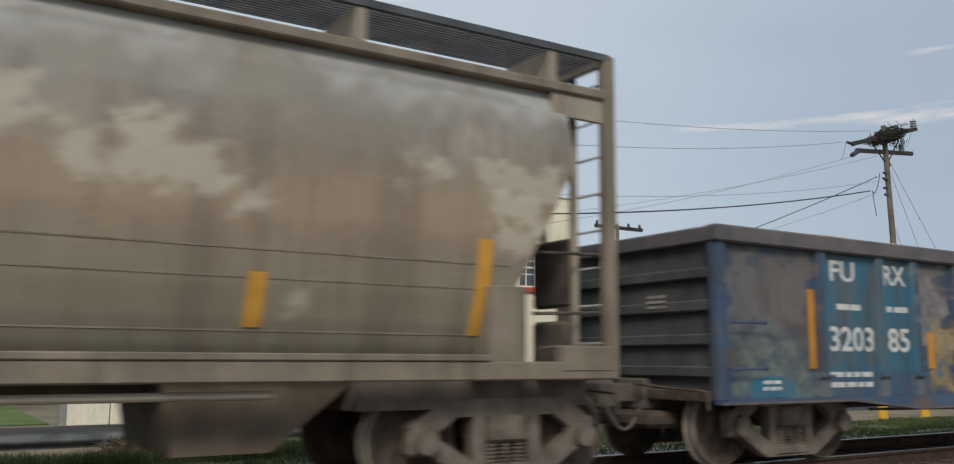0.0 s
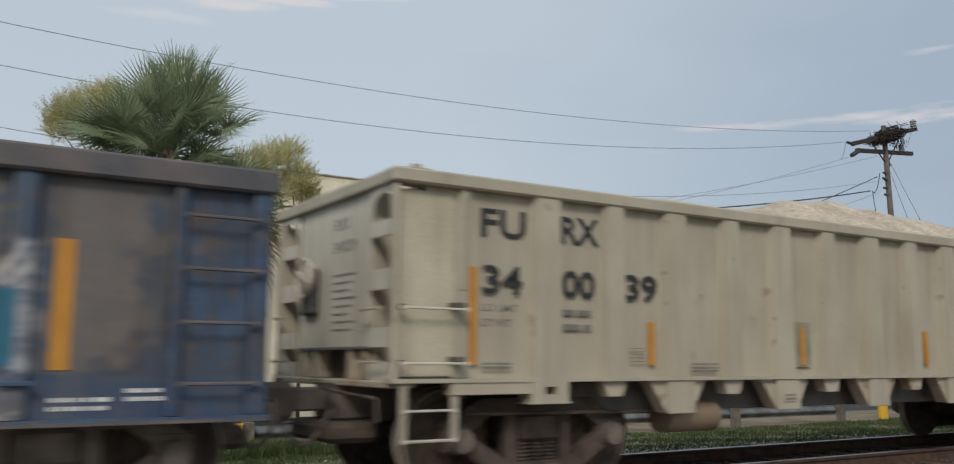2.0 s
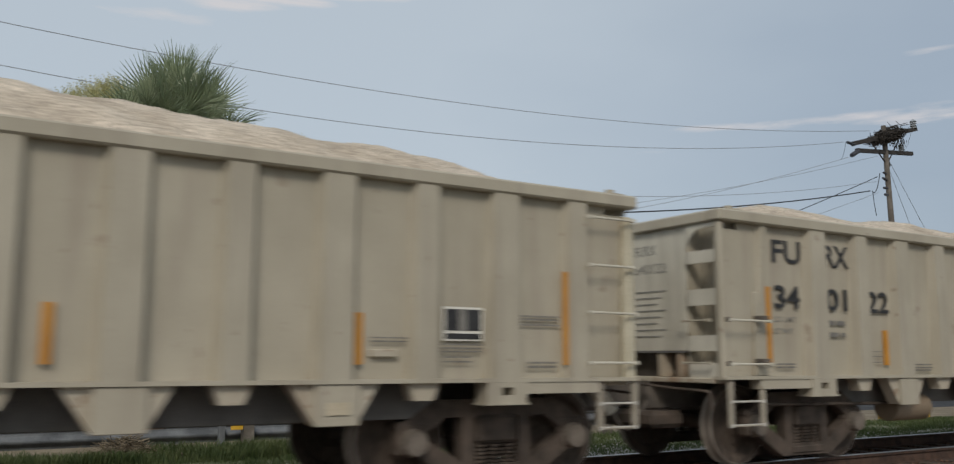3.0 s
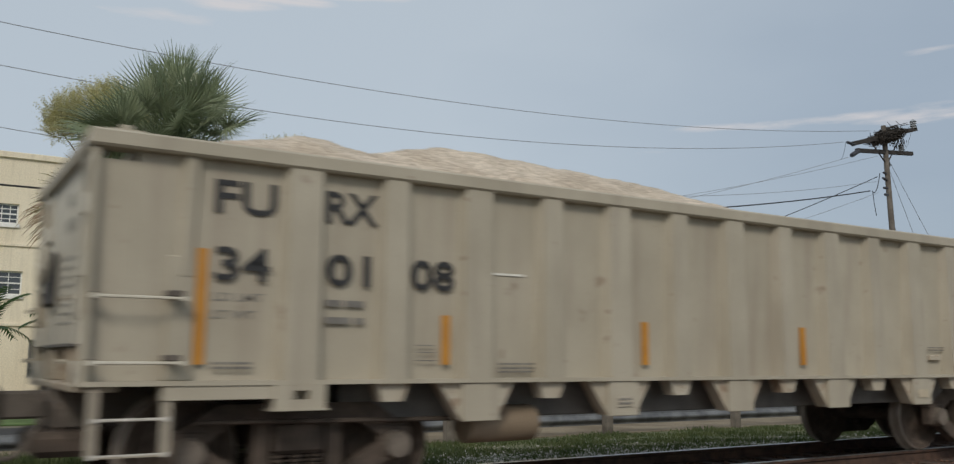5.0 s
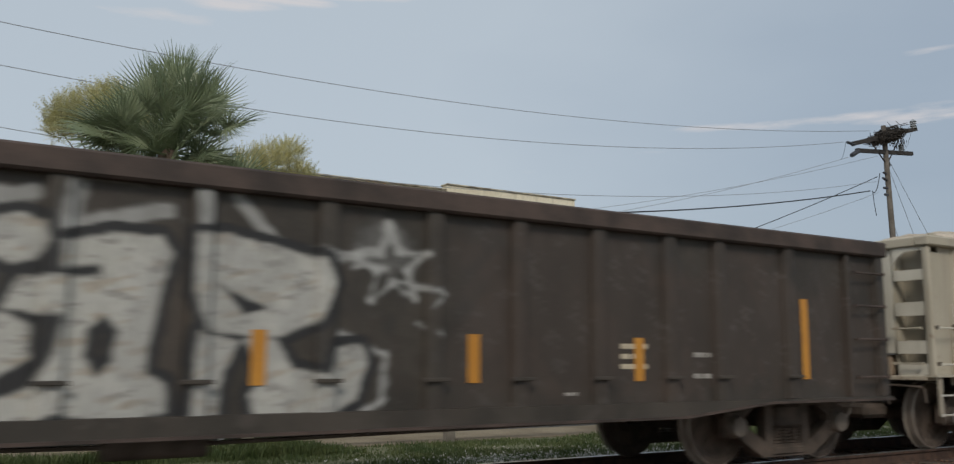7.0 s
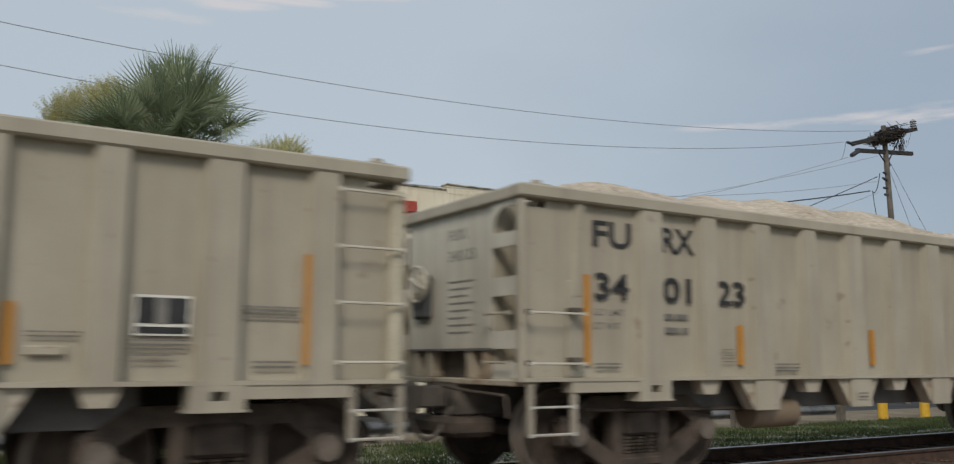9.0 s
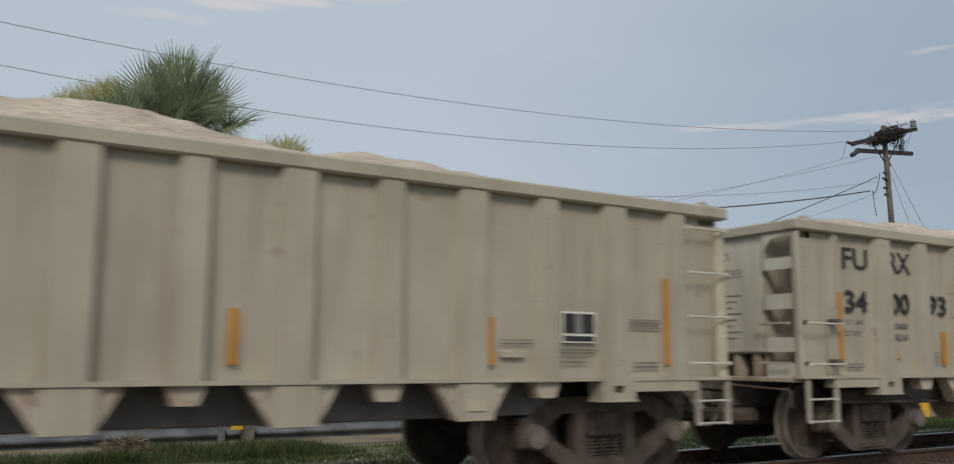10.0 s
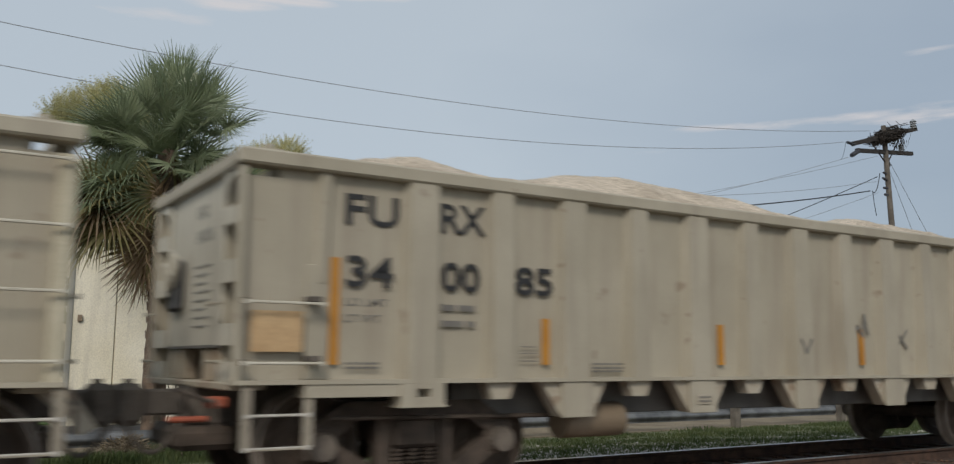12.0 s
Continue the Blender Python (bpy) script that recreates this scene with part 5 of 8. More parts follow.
def paint_black(X, Z):
    """The large silver sprayed letters on the black gondola, with rust."""
    col = np.zeros(X.shape + (4,))
    lay(col, 0.35 * np.clip(blot(X, Z, 5, 3, 2) * 4 - 2.2, 0, 1), (0.075, 0.05, 0.036))
    lay(col, 0.5 * np.clip(blot(X, Z, 51, 2, 1.2) * 5 - 3.0, 0, 1), (0.05, 0.05, 0.048))
    lay(col, 0.6 * in_box(X, Z, 9.7, 15.6, 0.76, 2.4, 0.8 * (blot(X, Z, 54, 1.5, 2) - 0.5), 0.5), (0.072, 0.05, 0.039))
    lay(col, 0.5 * in_box(X, Z, 2.95, 4.2, 0.76, 2.4, 0.8 * (blot(X, Z, 55, 2, 2) - 0.5), 0.5), (0.062, 0.045, 0.036))
    lay(col, 0.45 * np.clip((1.0 - Z) * 3, 0, 1) * blot(X, Z, 52, 3, 3), (0.13, 0.1, 0.08))
    lay(col, 0.3 * np.clip(blot(X, Z, 53, 9, 16) * 9 - 7.0, 0, 1), (0.13, 0.12, 0.11))
    wob = (blot(X, Z, 6, 5, 5) - 0.5) * 0.05
    for group in (OUTER, ACCENT, STAR):
        for xa, za, xb, zb, r in group:
            lay(col, 0.8 * soft(seg_dist(X, Z, xa, za, xb, zb) + wob, r, 0.045), (0.37, 0.37, 0.355))
    lay(col, 0.4 * soft(np.hypot((X - 9.0) / 0.3, (Z - 2.12) / 0.24) - 1 + wob * 8, 0.0, 0.5), (0.33, 0.33, 0.32))
    shapes = [poly_dist(X, Z, q) + wob * 0.6 for q in (CURL, W_LEFT, W_RIGHT, DOT, R_LEFT, R_LEG)]
    bowl = np.maximum(poly_dist(X, Z, R_BOWL), -poly_dist(X, Z, R_HOLE)) + wob * 0.6
    shapes.append(np.maximum(poly_dist(X, Z, A_BODY), -poly_dist(X, Z, A_HOLE)) + wob * 0.6)
    d = np.minimum.reduce(shapes + [bowl])
    lay(col, soft(d, 0.085, 0.02), (0.016, 0.016, 0.017))
    for e in shapes + [bowl]:
        lay(col, 0.8 * soft(e, 0.02, 0.015) * (e > 0.004), (0.05, 0.05, 0.05))
        lay(col, 0.92 * soft(e, 0.0, 0.035), (0.42, 0.412, 0.375))
    lay(col, 0.4 * soft(d, -0.05, 0.1) * blot(X, Z, 18, 4, 2), (0.5, 0.49, 0.47))
    lay(col, 0.45 * soft(d, 0.0, 0.02) * np.clip(blot(X, Z, 7, 5.0, 16) * 6 - 4.0, 0, 1), (0.27, 0.2, 0.12))
    lay(col, 0.5 * soft(d, 0.0, 0.02) * np.clip(blot(X, Z, 71, 9, 24) * 6 - 4.2, 0, 1), (0.12, 0.11, 0.1))
    lay(col, 0.4 * soft(d, 0.0, 0.02) * np.clip(blot(X, Z, 72, 2.5, 1.5) * 5 - 2.8, 0, 1), (0.25, 0.25, 0.24))
    # brown tag beside the number
    r = np.random.RandomState(8)
    for _ in range(13):
        cx, cz = r.uniform(3.08, 3.5), r.choice([0.95, 1.12, 1.16, 1.24, 1.28]) 
        cx = cx if cz > 1.0 else r.uniform(3.2, 3.38)
        dd = np.hypot(X - cx, (Z - cz) * 1.3)
        lay(col, 0.7 * soft(dd, 0.09, 0.03) * (dd > 0.04), (0.25, 0.16, 0.1))
    # faded scuffs, a rusty panel and a pale label by the leading end
    lay(col, 0.7 * in_box(X, Z, 0.95, 1.65, 1.1, 2.1, wob * 6 + 0.4 * (blot(X, Z, 56, 6, 6) - 0.5), 0.2), (0.1, 0.064, 0.046))
    lay(col, 0.5 * np.clip(blot(X, Z, 57, 5, 9) * 7 - 4.6, 0, 1) * (X < 4), (0.1, 0.09, 0.08))
    lay(col, 0.9 * in_box(X, Z, 0.95, 1.12, 0.95, 1.06, wob, 0.01), (0.5, 0.49, 0.44))
    lay(col, 0.5 * in_box(X, Z, 0.52, 0.8, 0.97, 1.18, wob * 2, 0.03), (0.2, 0.2, 0.2))
    for a in (0.35, 1.9, 2.6, 3.3, 4.5, 6.5, 8.5):
        lay(col, 0.5 * soft(seg_dist(X, Z, a, 2.47, a + 0.5, 2.455), 0.012, 0.012), (0.3, 0.28, 0.25))
    return col


def paint_cov(X, Z):
    """Faded patches, grime and whitewash on the covered hopper."""
    col = np.zeros(X.shape + (4,))
    rag = (blot(X, Z, 13, 4.0, 5.0) - 0.5) * 0.5
    fine = (blot(X, Z, 19, 9.0, 14.0) - 0.5) * 0.3
    wave = (blot(X, Z, 18, 1.1, 0.8) - 0.5) * 0.9
    # brown middle, pale cement dust above, olive film on the tucked-in foot
    lay(col, 0.9 * np.clip(1.15 - np.abs(Z - 2.42) / 0.75 + rag * 0.5, 0, 1), (0.335, 0.245, 0.17))
    lay(col, 0.85 * np.clip((Z - 2.85 + wave) * 1.3 + rag * 0.3, 0, 1), (0.335, 0.33, 0.31))
    lay(col, 0.55 * np.clip((Z - 3.3 + wave) * 3 + rag * 0.3, 0, 1), (0.42, 0.415, 0.4))
    lay(col, 0.6 * np.clip((2.06 - Z) * 9.0, 0, 1), (0.3, 0.265, 0.175))
    # level run of darker stain under the roof chord, upright soot streaks
    lay(col, 0.5 * soft(np.abs(Z - 3.62 + wave * 0.12), 0.05, 0.08) * (blot(X, Z, 25, 2.0, 2.0) > 0.45), (0.13, 0.125, 0.115))
    lay(col, 0.45 * np.clip(blot(X, Z, 16, 4.5, 0.3) * 4 - 2.2, 0, 1) * np.clip((3.3 - Z) * 2, 0, 1), (0.12, 0.1, 0.08))
    lay(col, 0.35 * np.clip(blot(X, Z, 26, 11.0, 0.4) * 5 - 2.8, 0, 1) * np.clip((3.1 - Z) * 2, 0, 1), (0.16, 0.12, 0.085))
    for x0, x1, z0, z1 in ((-4.75, -3.95, 2.42, 2.86), (-4.62, -4.3, 2.8, 3.0), (-5.1, -4.85, 2.45, 2.85), (-5.75, -5.3, 2.7, 3.12), (-2.4, -1.98, 2.82, 2.95), (-2.6, -2.42, 2.7, 2.76),
                           (-1.65, -0.7, 2.68, 2.98), (-1.5, -0.95, 2.4, 2.72), (-1.4, -1.0, 2.15, 2.45), (-3.85, -3.6, 2.32, 2.5), (-3.3, -3.2, 1.62, 1.74), (-8.2, -7.0, 2.5, 3.1), (-11.5, -10.4, 2.6, 3.1)):
        lay(col, 0.8 * in_box(X, Z, x0, x1, z0, z1, rag * 0.35 + fine * 0.5, 0.14), (0.45, 0.41, 0.33))
    lay(col, 0.4 * np.clip(blot(X, Z, 17, 3, 3) * 4 - 2.4, 0, 1) * (Z > 3.2), (0.36, 0.35, 0.33))
    return col


def painted_mesh(name, front, nx, nz, fn, back):
    """A plate whose front is a fine grid that carries the paint layer. front(u, v) gives x, y, z; back is how far it is thick, in y."""
    U, V = np.meshgrid(np.linspace(0, 1, nx), np.linspace(0, 1, nz), indexing="ij")
    x, y, z = front(U, V)
    vs = np.stack([x, y, z], -1).reshape(-1, 3)
    col = fn(x, z).reshape(-1, 4)
    fs = [(i * nz + j, (i + 1) * nz + j, (i + 1) * nz + j + 1, i * nz + j + 1) for i in range(nx - 1) for j in range(nz - 1)]
    k = len(vs)
    cor = [0, (nx - 1) * nz, nx * nz - 1, nz - 1]
    vs = np.vstack([vs, [vs[c] + np.array((0, back, 0)) for c in cor]])
    col = np.vstack([col, col[cor]])
    fs.append((k + 3, k + 2, k + 1, k))
    rim = [[i * nz for i in range(nx)], [(nx - 1) * nz + j for j in range(nz)], [i * nz + nz - 1 for i in range(nx - 1, -1, -1)], list(range(nz - 1, -1, -1))]
    for s, e in enumerate(rim):
        fs.append(tuple(reversed(e)) + (k + s, k + (s + 1) % 4))
    me = bpy.data.meshes.new(name)
    me.from_pydata(vs.tolist(), [], fs)
    at = me.color_attributes.new("paint", "FLOAT_COLOR", "POINT")
    at.data.foreach_set("color", col.astype(np.float32).ravel())
    return me


def build_gondola(mat, plain, chord, fn, label, stepped_end=False):
    car = new("gondola_car")
    tagged(car, label, "gondola car", "gondola cars of the train")
    yb = HW - 0.09

    def belly(x):
        return 0.76 if x < 2.3 or x > GL - 2.3 else 0.76 - 0.14 * min(1, (x - 2.3) / 1.2, (GL - 2.3 - x) / 1.2)
    for side in (-1, 1):
        if side < 0:
            me = painted_mesh("side_sheet", lambda U, V: (U * GL, 0 * U - yb, 0.76 + V * (2.48 - 0.76)), 700, 100, fn, 0.015)
            me.materials.append(mat)
            sheet = new("side_sheet", me)
            sheet.parent = car
        else:
            sheet = part("side_sheet", box(B(), 0, GL, yb - 0.015, yb, 0.76, 2.48), plain, car)
        for x in GPOSTS + [0.09, GL - 0.09, GL - 0.72]:
            w = 0.1 if 0.2 < x < GL - 0.2 else 0.09
            if x == GL - 0.72:
                w = 0.05
            if side < 0:
                me = painted_mesh("side_post", lambda U, V: (x + (U - 0.5) * 2 * w, -HW + 0.02 + 0.07 * np.clip(np.abs(U - 0.5) * 2 - 0.72, 0, 1) / 0.28, belly(x) + 0.01 + V * (2.48 - belly(x) - 0.01)), 9, 70, fn, 0.06)
                me.materials.append(mat)
                o = new("side_post", me)
                o.parent = sheet
            else:
                part("side_post", box(B(), x - w, x + w, yb - 0.01, HW - 0.02, belly(x) + 0.01, 2.48), plain, sheet)
        part("top_chord", box(B(), -0.02, GL + 0.02, *sorted((side * (HW + 0.02), side * (HW - 0.17))), 2.47, 2.66, 0.02), chord, car)
        bm = B()
        prism(bm, [(0, 0.765), (GL, 0.765), (GL, 0.72), (GL - 2.2, 0.72), (GL - 3.5, 0.6), (3.5, 0.6), (2.2, 0.72), (0, 0.72)], *sorted((side * (HW + 0.004), side * (HW - 0.1))))
        part("side_sill", bm, plain, car)
        bm = prism(B(), [(0, 0.745), (0, 0.719), (2.2, 0.719), (3.5, 0.599), (GL - 3.5, 0.599), (GL - 2.2, 0.719), (GL, 0.719), (GL, 0.745), (GL - 2.2, 0.745), (GL - 3.5, 0.625), (3.5, 0.625), (2.2, 0.745)], *sorted((side * (HW + 0.03), side * (HW + 0.005))))
        part("sill_lip", bm, chord, car)
        for x in GPOSTS:
            part("tie_bracket", box(B(), x - 0.12, x + 0.12, *sorted((side * (HW - 0.015), side * (HW + 0.02))), 0.995, 1.03, 0.005), plain, car)
        yy = side * (HW + 0.03)
        for z in (1.0, 1.45, 1.85, 2.25):
            rung(car, (GL - 0.68, yy, z), (GL - 0.12, yy, z), mat=chord)
        for z in (1.1, 1.6):
            rung(car, (0.15, yy, z), (0.68, yy, z), "grab_iron", mat=plain)
    # ends with level ribs
    for s, xe in ((1, 0.0), (-1, GL)):
        end = part("end_sheet", box(B(), *sorted((xe + s * 0.1, xe + s * 0.13)), -yb, yb, 0.76, 2.5), M["end_dark"], car)
        if stepped_end:
            # a flat bulkhead between two columns of step openings
            part("end_bulkhead", box(B(), *sorted((xe + s * 0.03, xe + s * 0.099)), -0.84, 0.84, 1.05, 2.47, 0.01), plain, end)
            for side in (-1, 1):
                ya, yb2 = sorted((side * 0.842, side * (yb - 0.02)))
                for za, zb in ((2.56, 2.6), (2.18, 2.3), (1.73, 1.88), (1.27, 1.42), (0.9, 1.11)):
                    part("step_plate", box(B(), *sorted((xe + s * 0.035, xe + s * 0.08)), ya, yb2, za - 0.12, zb - 0.12, 0.006), plain, end)
        for z in () if stepped_end else (1.0, 1.35, 1.72, 2.08):
            part("end_rib", box(B(), *sorted((xe + s * 0.02, xe + s * 0.1)), -yb + 0.02, yb - 0.02, z, z + 0.13, 0.02), M["end_dark"], end)
        for y0, y1 in ((-0.62, -0.3), (0.25, 0.5)):
            lines_bm = B()
            for k in range(3):
                box(lines_bm, *sorted((xe + s * 0.012, xe + s * 0.02)), y0, y1, 1.9 - 0.06 * k, 1.93 - 0.06 * k)
            part("small_print", lines_bm, M["dull_ink"], end, kind="stuff")
        part("end_chord", box(B(), *sorted((xe, xe + s * 0.15)), -HW + 0.18, HW - 0.18, 2.472, 2.655, 0.02), chord, car)
        part("end_sill", box(B(), *sorted((xe + s * 0.02, xe + s * 0.4)), -1.3, 1.3, 0.74, 0.86, 0.01), M["truck"], car)
        coupler(car, xe, -s)
    bm = box(B(), 0.12, GL - 0.12, -yb + 0.02, yb - 0.02, 0.8, 0.86)
    box(bm, 0.4, GL - 0.4, -0.2, 0.2, 0.55, 0.8)
    part("floor_frame", bm, M["under"], car)
    for k in range(9):
        x = 3.4 + k * 1.14
        part("cross_bearer", box(B(), x - 0.06, x + 0.06, -1.25, 1.25, 0.62, 0.799), M["under"], car)
    bm = rod(B(), (6.9, -0.75, 0.55), (7.7, -0.75, 0.55), 0.15, 14)
    part("air_reservoir", bm, M["under"], car, smooth=True)
    part("brake_rod", rod(B(), (3.2, -0.95, 0.58), (6.9, -0.9, 0.52), 0.018, 6), M["under"], car)
    part("brake_rod", rod(B(), (7.7, -0.9, 0.52), (12.5, -0.95, 0.58), 0.018, 6), M["under"], car)
    add_truck(car, 1.55, "truck_pale" if plain is M["blue_plain"] else "truck")
    add_truck(car, GL - 1.5, "truck_pale" if plain is M["blue_plain"] else "truck")
    return car


gon_blue = build_gondola(M["blue"], M["blue_plain"], M["chord_rust"], paint_blue, "weathered blue gondola car covered in sprayed paint")
gon_black = build_gondola(M["black"], M["black_plain"], M["chord_dark"], paint_black, "black gondola car with large silver sprayed letters", True)
CARS.append((gon_blue, -91.46))
CARS.append((gon_black, -31.5))
YS = -(HW - 0.09) - 0.001
for txt, x, z, h, w, mt in (("FU", 2.0, 2.14, 0.25, 0.47, "white_ink"), ("RX", 3.04, 2.14, 0.25, 0.47, "white_ink"), ("3203", 1.95, 1.3, 0.3, 0.84, "white_ink"), ("85", 3.08, 1.3, 0.3, 0.45, "white_ink"),
                            ("GON", 6.62, 1.93, 0.23, 0.72, "yellow_ink"), ("DOLA", 7.6, 1.93, 0.23, 0.78, "yellow_ink"), ("CON", 6.62, 1.5, 0.23, 0.72, "yellow_ink"), ("NECT", 7.6, 1.5, 0.23, 0.78, "yellow_ink")):
    lettering(txt, x, z, h, YS, M[mt], gon_blue, width=w, depth=0.006, bold=0.018 if mt == "white_ink" else 0.04, label="bold white lettering" if mt == "white_ink" else "bold yellow lettering")
decal("red_line", 6.25, 8.42, 1.8, 1.835, YS, M["red_ink"], gon_blue, "thin red painted line", 0.006)
for gp in (6.43, 7.43):
    decal("red_line", gp - 0.07, gp + 0.07, 1.79, 1.825, -(HW - 0.018), M["red_ink"], gon_blue, "thin red painted line", 0.006)
for a, b, zs, h in ((2.1, 2.55, (1.8,), 0.07), (3.08, 3.52, (1.8,), 0.07), (1.92, 2.72, (1.0, 0.88), 0.06), (4.7, 5.2, (1.9,), 0.04), (0.75, 1.05, (0.93, 0.86), 0.04)):
    lines_of_print(a, b, zs, h, YS, M["white_ink"], gon_blue)
for a, b in ((6.7, 7.15), (7.7, 8.3)):
    lines_of_print(a, b, (1.2,), 0.08, YS, M["yellow_ink"], gon_blue)
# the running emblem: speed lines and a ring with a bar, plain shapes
def ring(cx, cz, a0, a1, n=24):
    """A flat ring, or a piece of one, on the car's side."""
    bm = B()
    rows = []
    for k in range(n + 1):
        a = a0 + (a1 - a0) * k / n
        rows.append([bm.verts.new((cx + (0.155 + w) * math.cos(a), y, cz + (0.165 + w) * math.sin(a))) for w in (-0.085, 0.085) for y in (YS - 0.006, YS)])
    for p, q in zip(rows, rows[1:]):
        for u, v in ((0, 1), (1, 3), (3, 2), (2, 0)):
            bm.faces.new((p[u], p[v], q[v], q[u]))
    bmesh.ops.recalc_face_normals(bm, faces=bm.faces[:])
    return bm


emblem = part("emblem", ring(6.14, 1.87, 0, 2 * math.pi), M["yellow_ink"], gon_blue, "yellow ring emblem with speed lines")
part("ring", ring(5.72, 1.89, 0.7, 2 * math.pi - 0.3), M["yellow_ink"], emblem)
part("ring_bar", box(B(), 5.74, 5.95, YS - 0.009, YS - 0.001, 1.79, 1.89), M["yellow_ink"], emblem)
for k in range(4):
    part("speed_line", box(B(), 4.95 + 0.1 * k, 5.55, YS - 0.006, YS, 2.045 - 0.125 * k, 2.125 - 0.125 * k), M["yellow_ink"], emblem)
for x, z1, w in ((1.62, 2.02, 0.12), (3.98, 1.56, 0.14), (6.18, 1.56, 0.14), (8.98, 1.56, 0.16), (11.79, 1.56, 0.14), (14.4, 2.02, 0.13)):
    decal("reflective_stripe", x - w / 2, x + w / 2, 1.1, z1, YS, M["orange"], gon_blue, "orange reflective stripe", 0.008)
y = YS
st = decal("consolidated_stencil", 13.27, 13.76, 1.34, 1.62, y, M["label_white"], gon_blue, "black and white stencil panel", 0.007)
part("dark_field", box(B(), 13.34, 13.72, y - 0.011, y - 0.007, 1.42, 1.59), M["black_ink"], st)
part("dark_field", box(B(), 13.34, 13.72, y - 0.011, y - 0.007, 1.355, 1.395), M["black_ink"], st)
lines_of_print(13.37, 13.62, (1.55, 1.5, 1.45), 0.022, YS - 0.012, M["white_ink"], gon_blue)
lines_of_print(12.42, 12.84, (1.28, 1.2), 0.05, YS - 0.002, M["dull_ink"], gon_blue)
lines_of_print(14.35, 14.75, (0.88, 0.82), 0.03, YS, M["white_ink"], gon_blue)
lines_of_print(14.85, 15.2, (0.94, 0.88), 0.03, YS, M["white_ink"], gon_blue)

for txt, x, z, h, w in (("FURX", 1.93, 1.87, 0.2, 0.78), ("3210", 1.93, 1.37, 0.2, 0.7), ("06", 3.12, 1.38, 0.2, 0.42)):
    lettering(txt, x, z, h, YS, M["white_ink"], gon_black, width=w, depth=0.006, label="bold white lettering")
pl = decal("white_placard", 0.27, 1.15, 2.13, 2.37, YS - 0.02, M["label_white"], gon_black, "white placard with grey lettering bars", 0.01)
part("emblem_bar", prism(B(), [(0.33, 2.18), (0.4, 2.3), (0.45, 2.24), (0.5, 2.32), (0.56, 2.2)], YS - 0.036, YS - 0.03), M["stencil_grey"], pl)
for k in range(6):
    part("lettering_bar", box(B(), 0.6 + 0.08 * k, 0.66 + 0.08 * k, YS - 0.036, YS - 0.03, 2.235, 2.3), M["stencil_grey"], pl)
part("lettering_bar", box(B(), 0.6, 1.07, YS - 0.036, YS - 0.03, 2.18, 2.198), M["stencil_grey"], pl)
for x, z1, w in ((0.42, 2.0, 0.12), (2.7, 1.46, 0.13), (4.12, 1.43, 0.12), (5.97, 1.43, 0.12), (7.91, 1.41, 0.12), (9.88, 1.41, 0.12), (11.84, 1.41, 0.12), (14.4, 1.9, 0.12)):
    decal("reflective_stripe", x - w / 2, x + w / 2, 0.98, z1, YS, M["orange"], gon_black, "orange reflective stripe", 0.008)
for a, b, zs, h in ((1.86, 2.62, (1.01,), 0.065), (1.86, 2.62, (0.85,), 0.065), (3.82, 4.3, (1.89,), 0.03), (1.3, 1.5, (0.92, 0.85), 0.03), (10.9, 11.05, (0.85,), 0.03), (0.6, 0.9, (1.05, 0.98), 0.04)):
    lines_of_print(a, b, zs, h, YS, M["dull_ink"], gon_black)
decal("pale_corner_label", 0.03, 0.3, 2.405, 2.44, YS - 0.09, M["label_white"], gon_black, "narrow pale label under the chord")
lines_of_print(11.6, 11.95, (1.3, 1.2, 1.1), 0.05, YS, M["tan_label"], gon_black)
lines_of_print(12.6, 12.85, (1.22, 1.0), 0.05, YS, M["dull_ink"], gon_black)
LOADS.append((gravel_load(0.15, GL - 0.15, HW - 0.18, 2.4, [(0.5, 2.5), (2.0, 2.85), (3.2, 2.98), (3.6, 3.04), (4.2, 2.97), (5.0, 3.0), (6.0, 2.85), (9.0, 2.8), (12.5, 2.85), (15.4, 2.5)], 21), -91.46))
LOADS.append((gravel_load(0.15, GL - 0.15, HW - 0.18, 2.42, [(0.5, 2.55), (1.3, 3.05), (1.75, 3.14), (2.3, 3.11), (3.0, 2.99), (3.8, 2.94), (4.45, 3.02), (4.9, 3.08), (5.6, 3.03), (7.0, 2.9), (9.0, 2.98), (11.0, 2.85), (13.0, 2.95), (15.4, 2.5)], 22), -31.5))


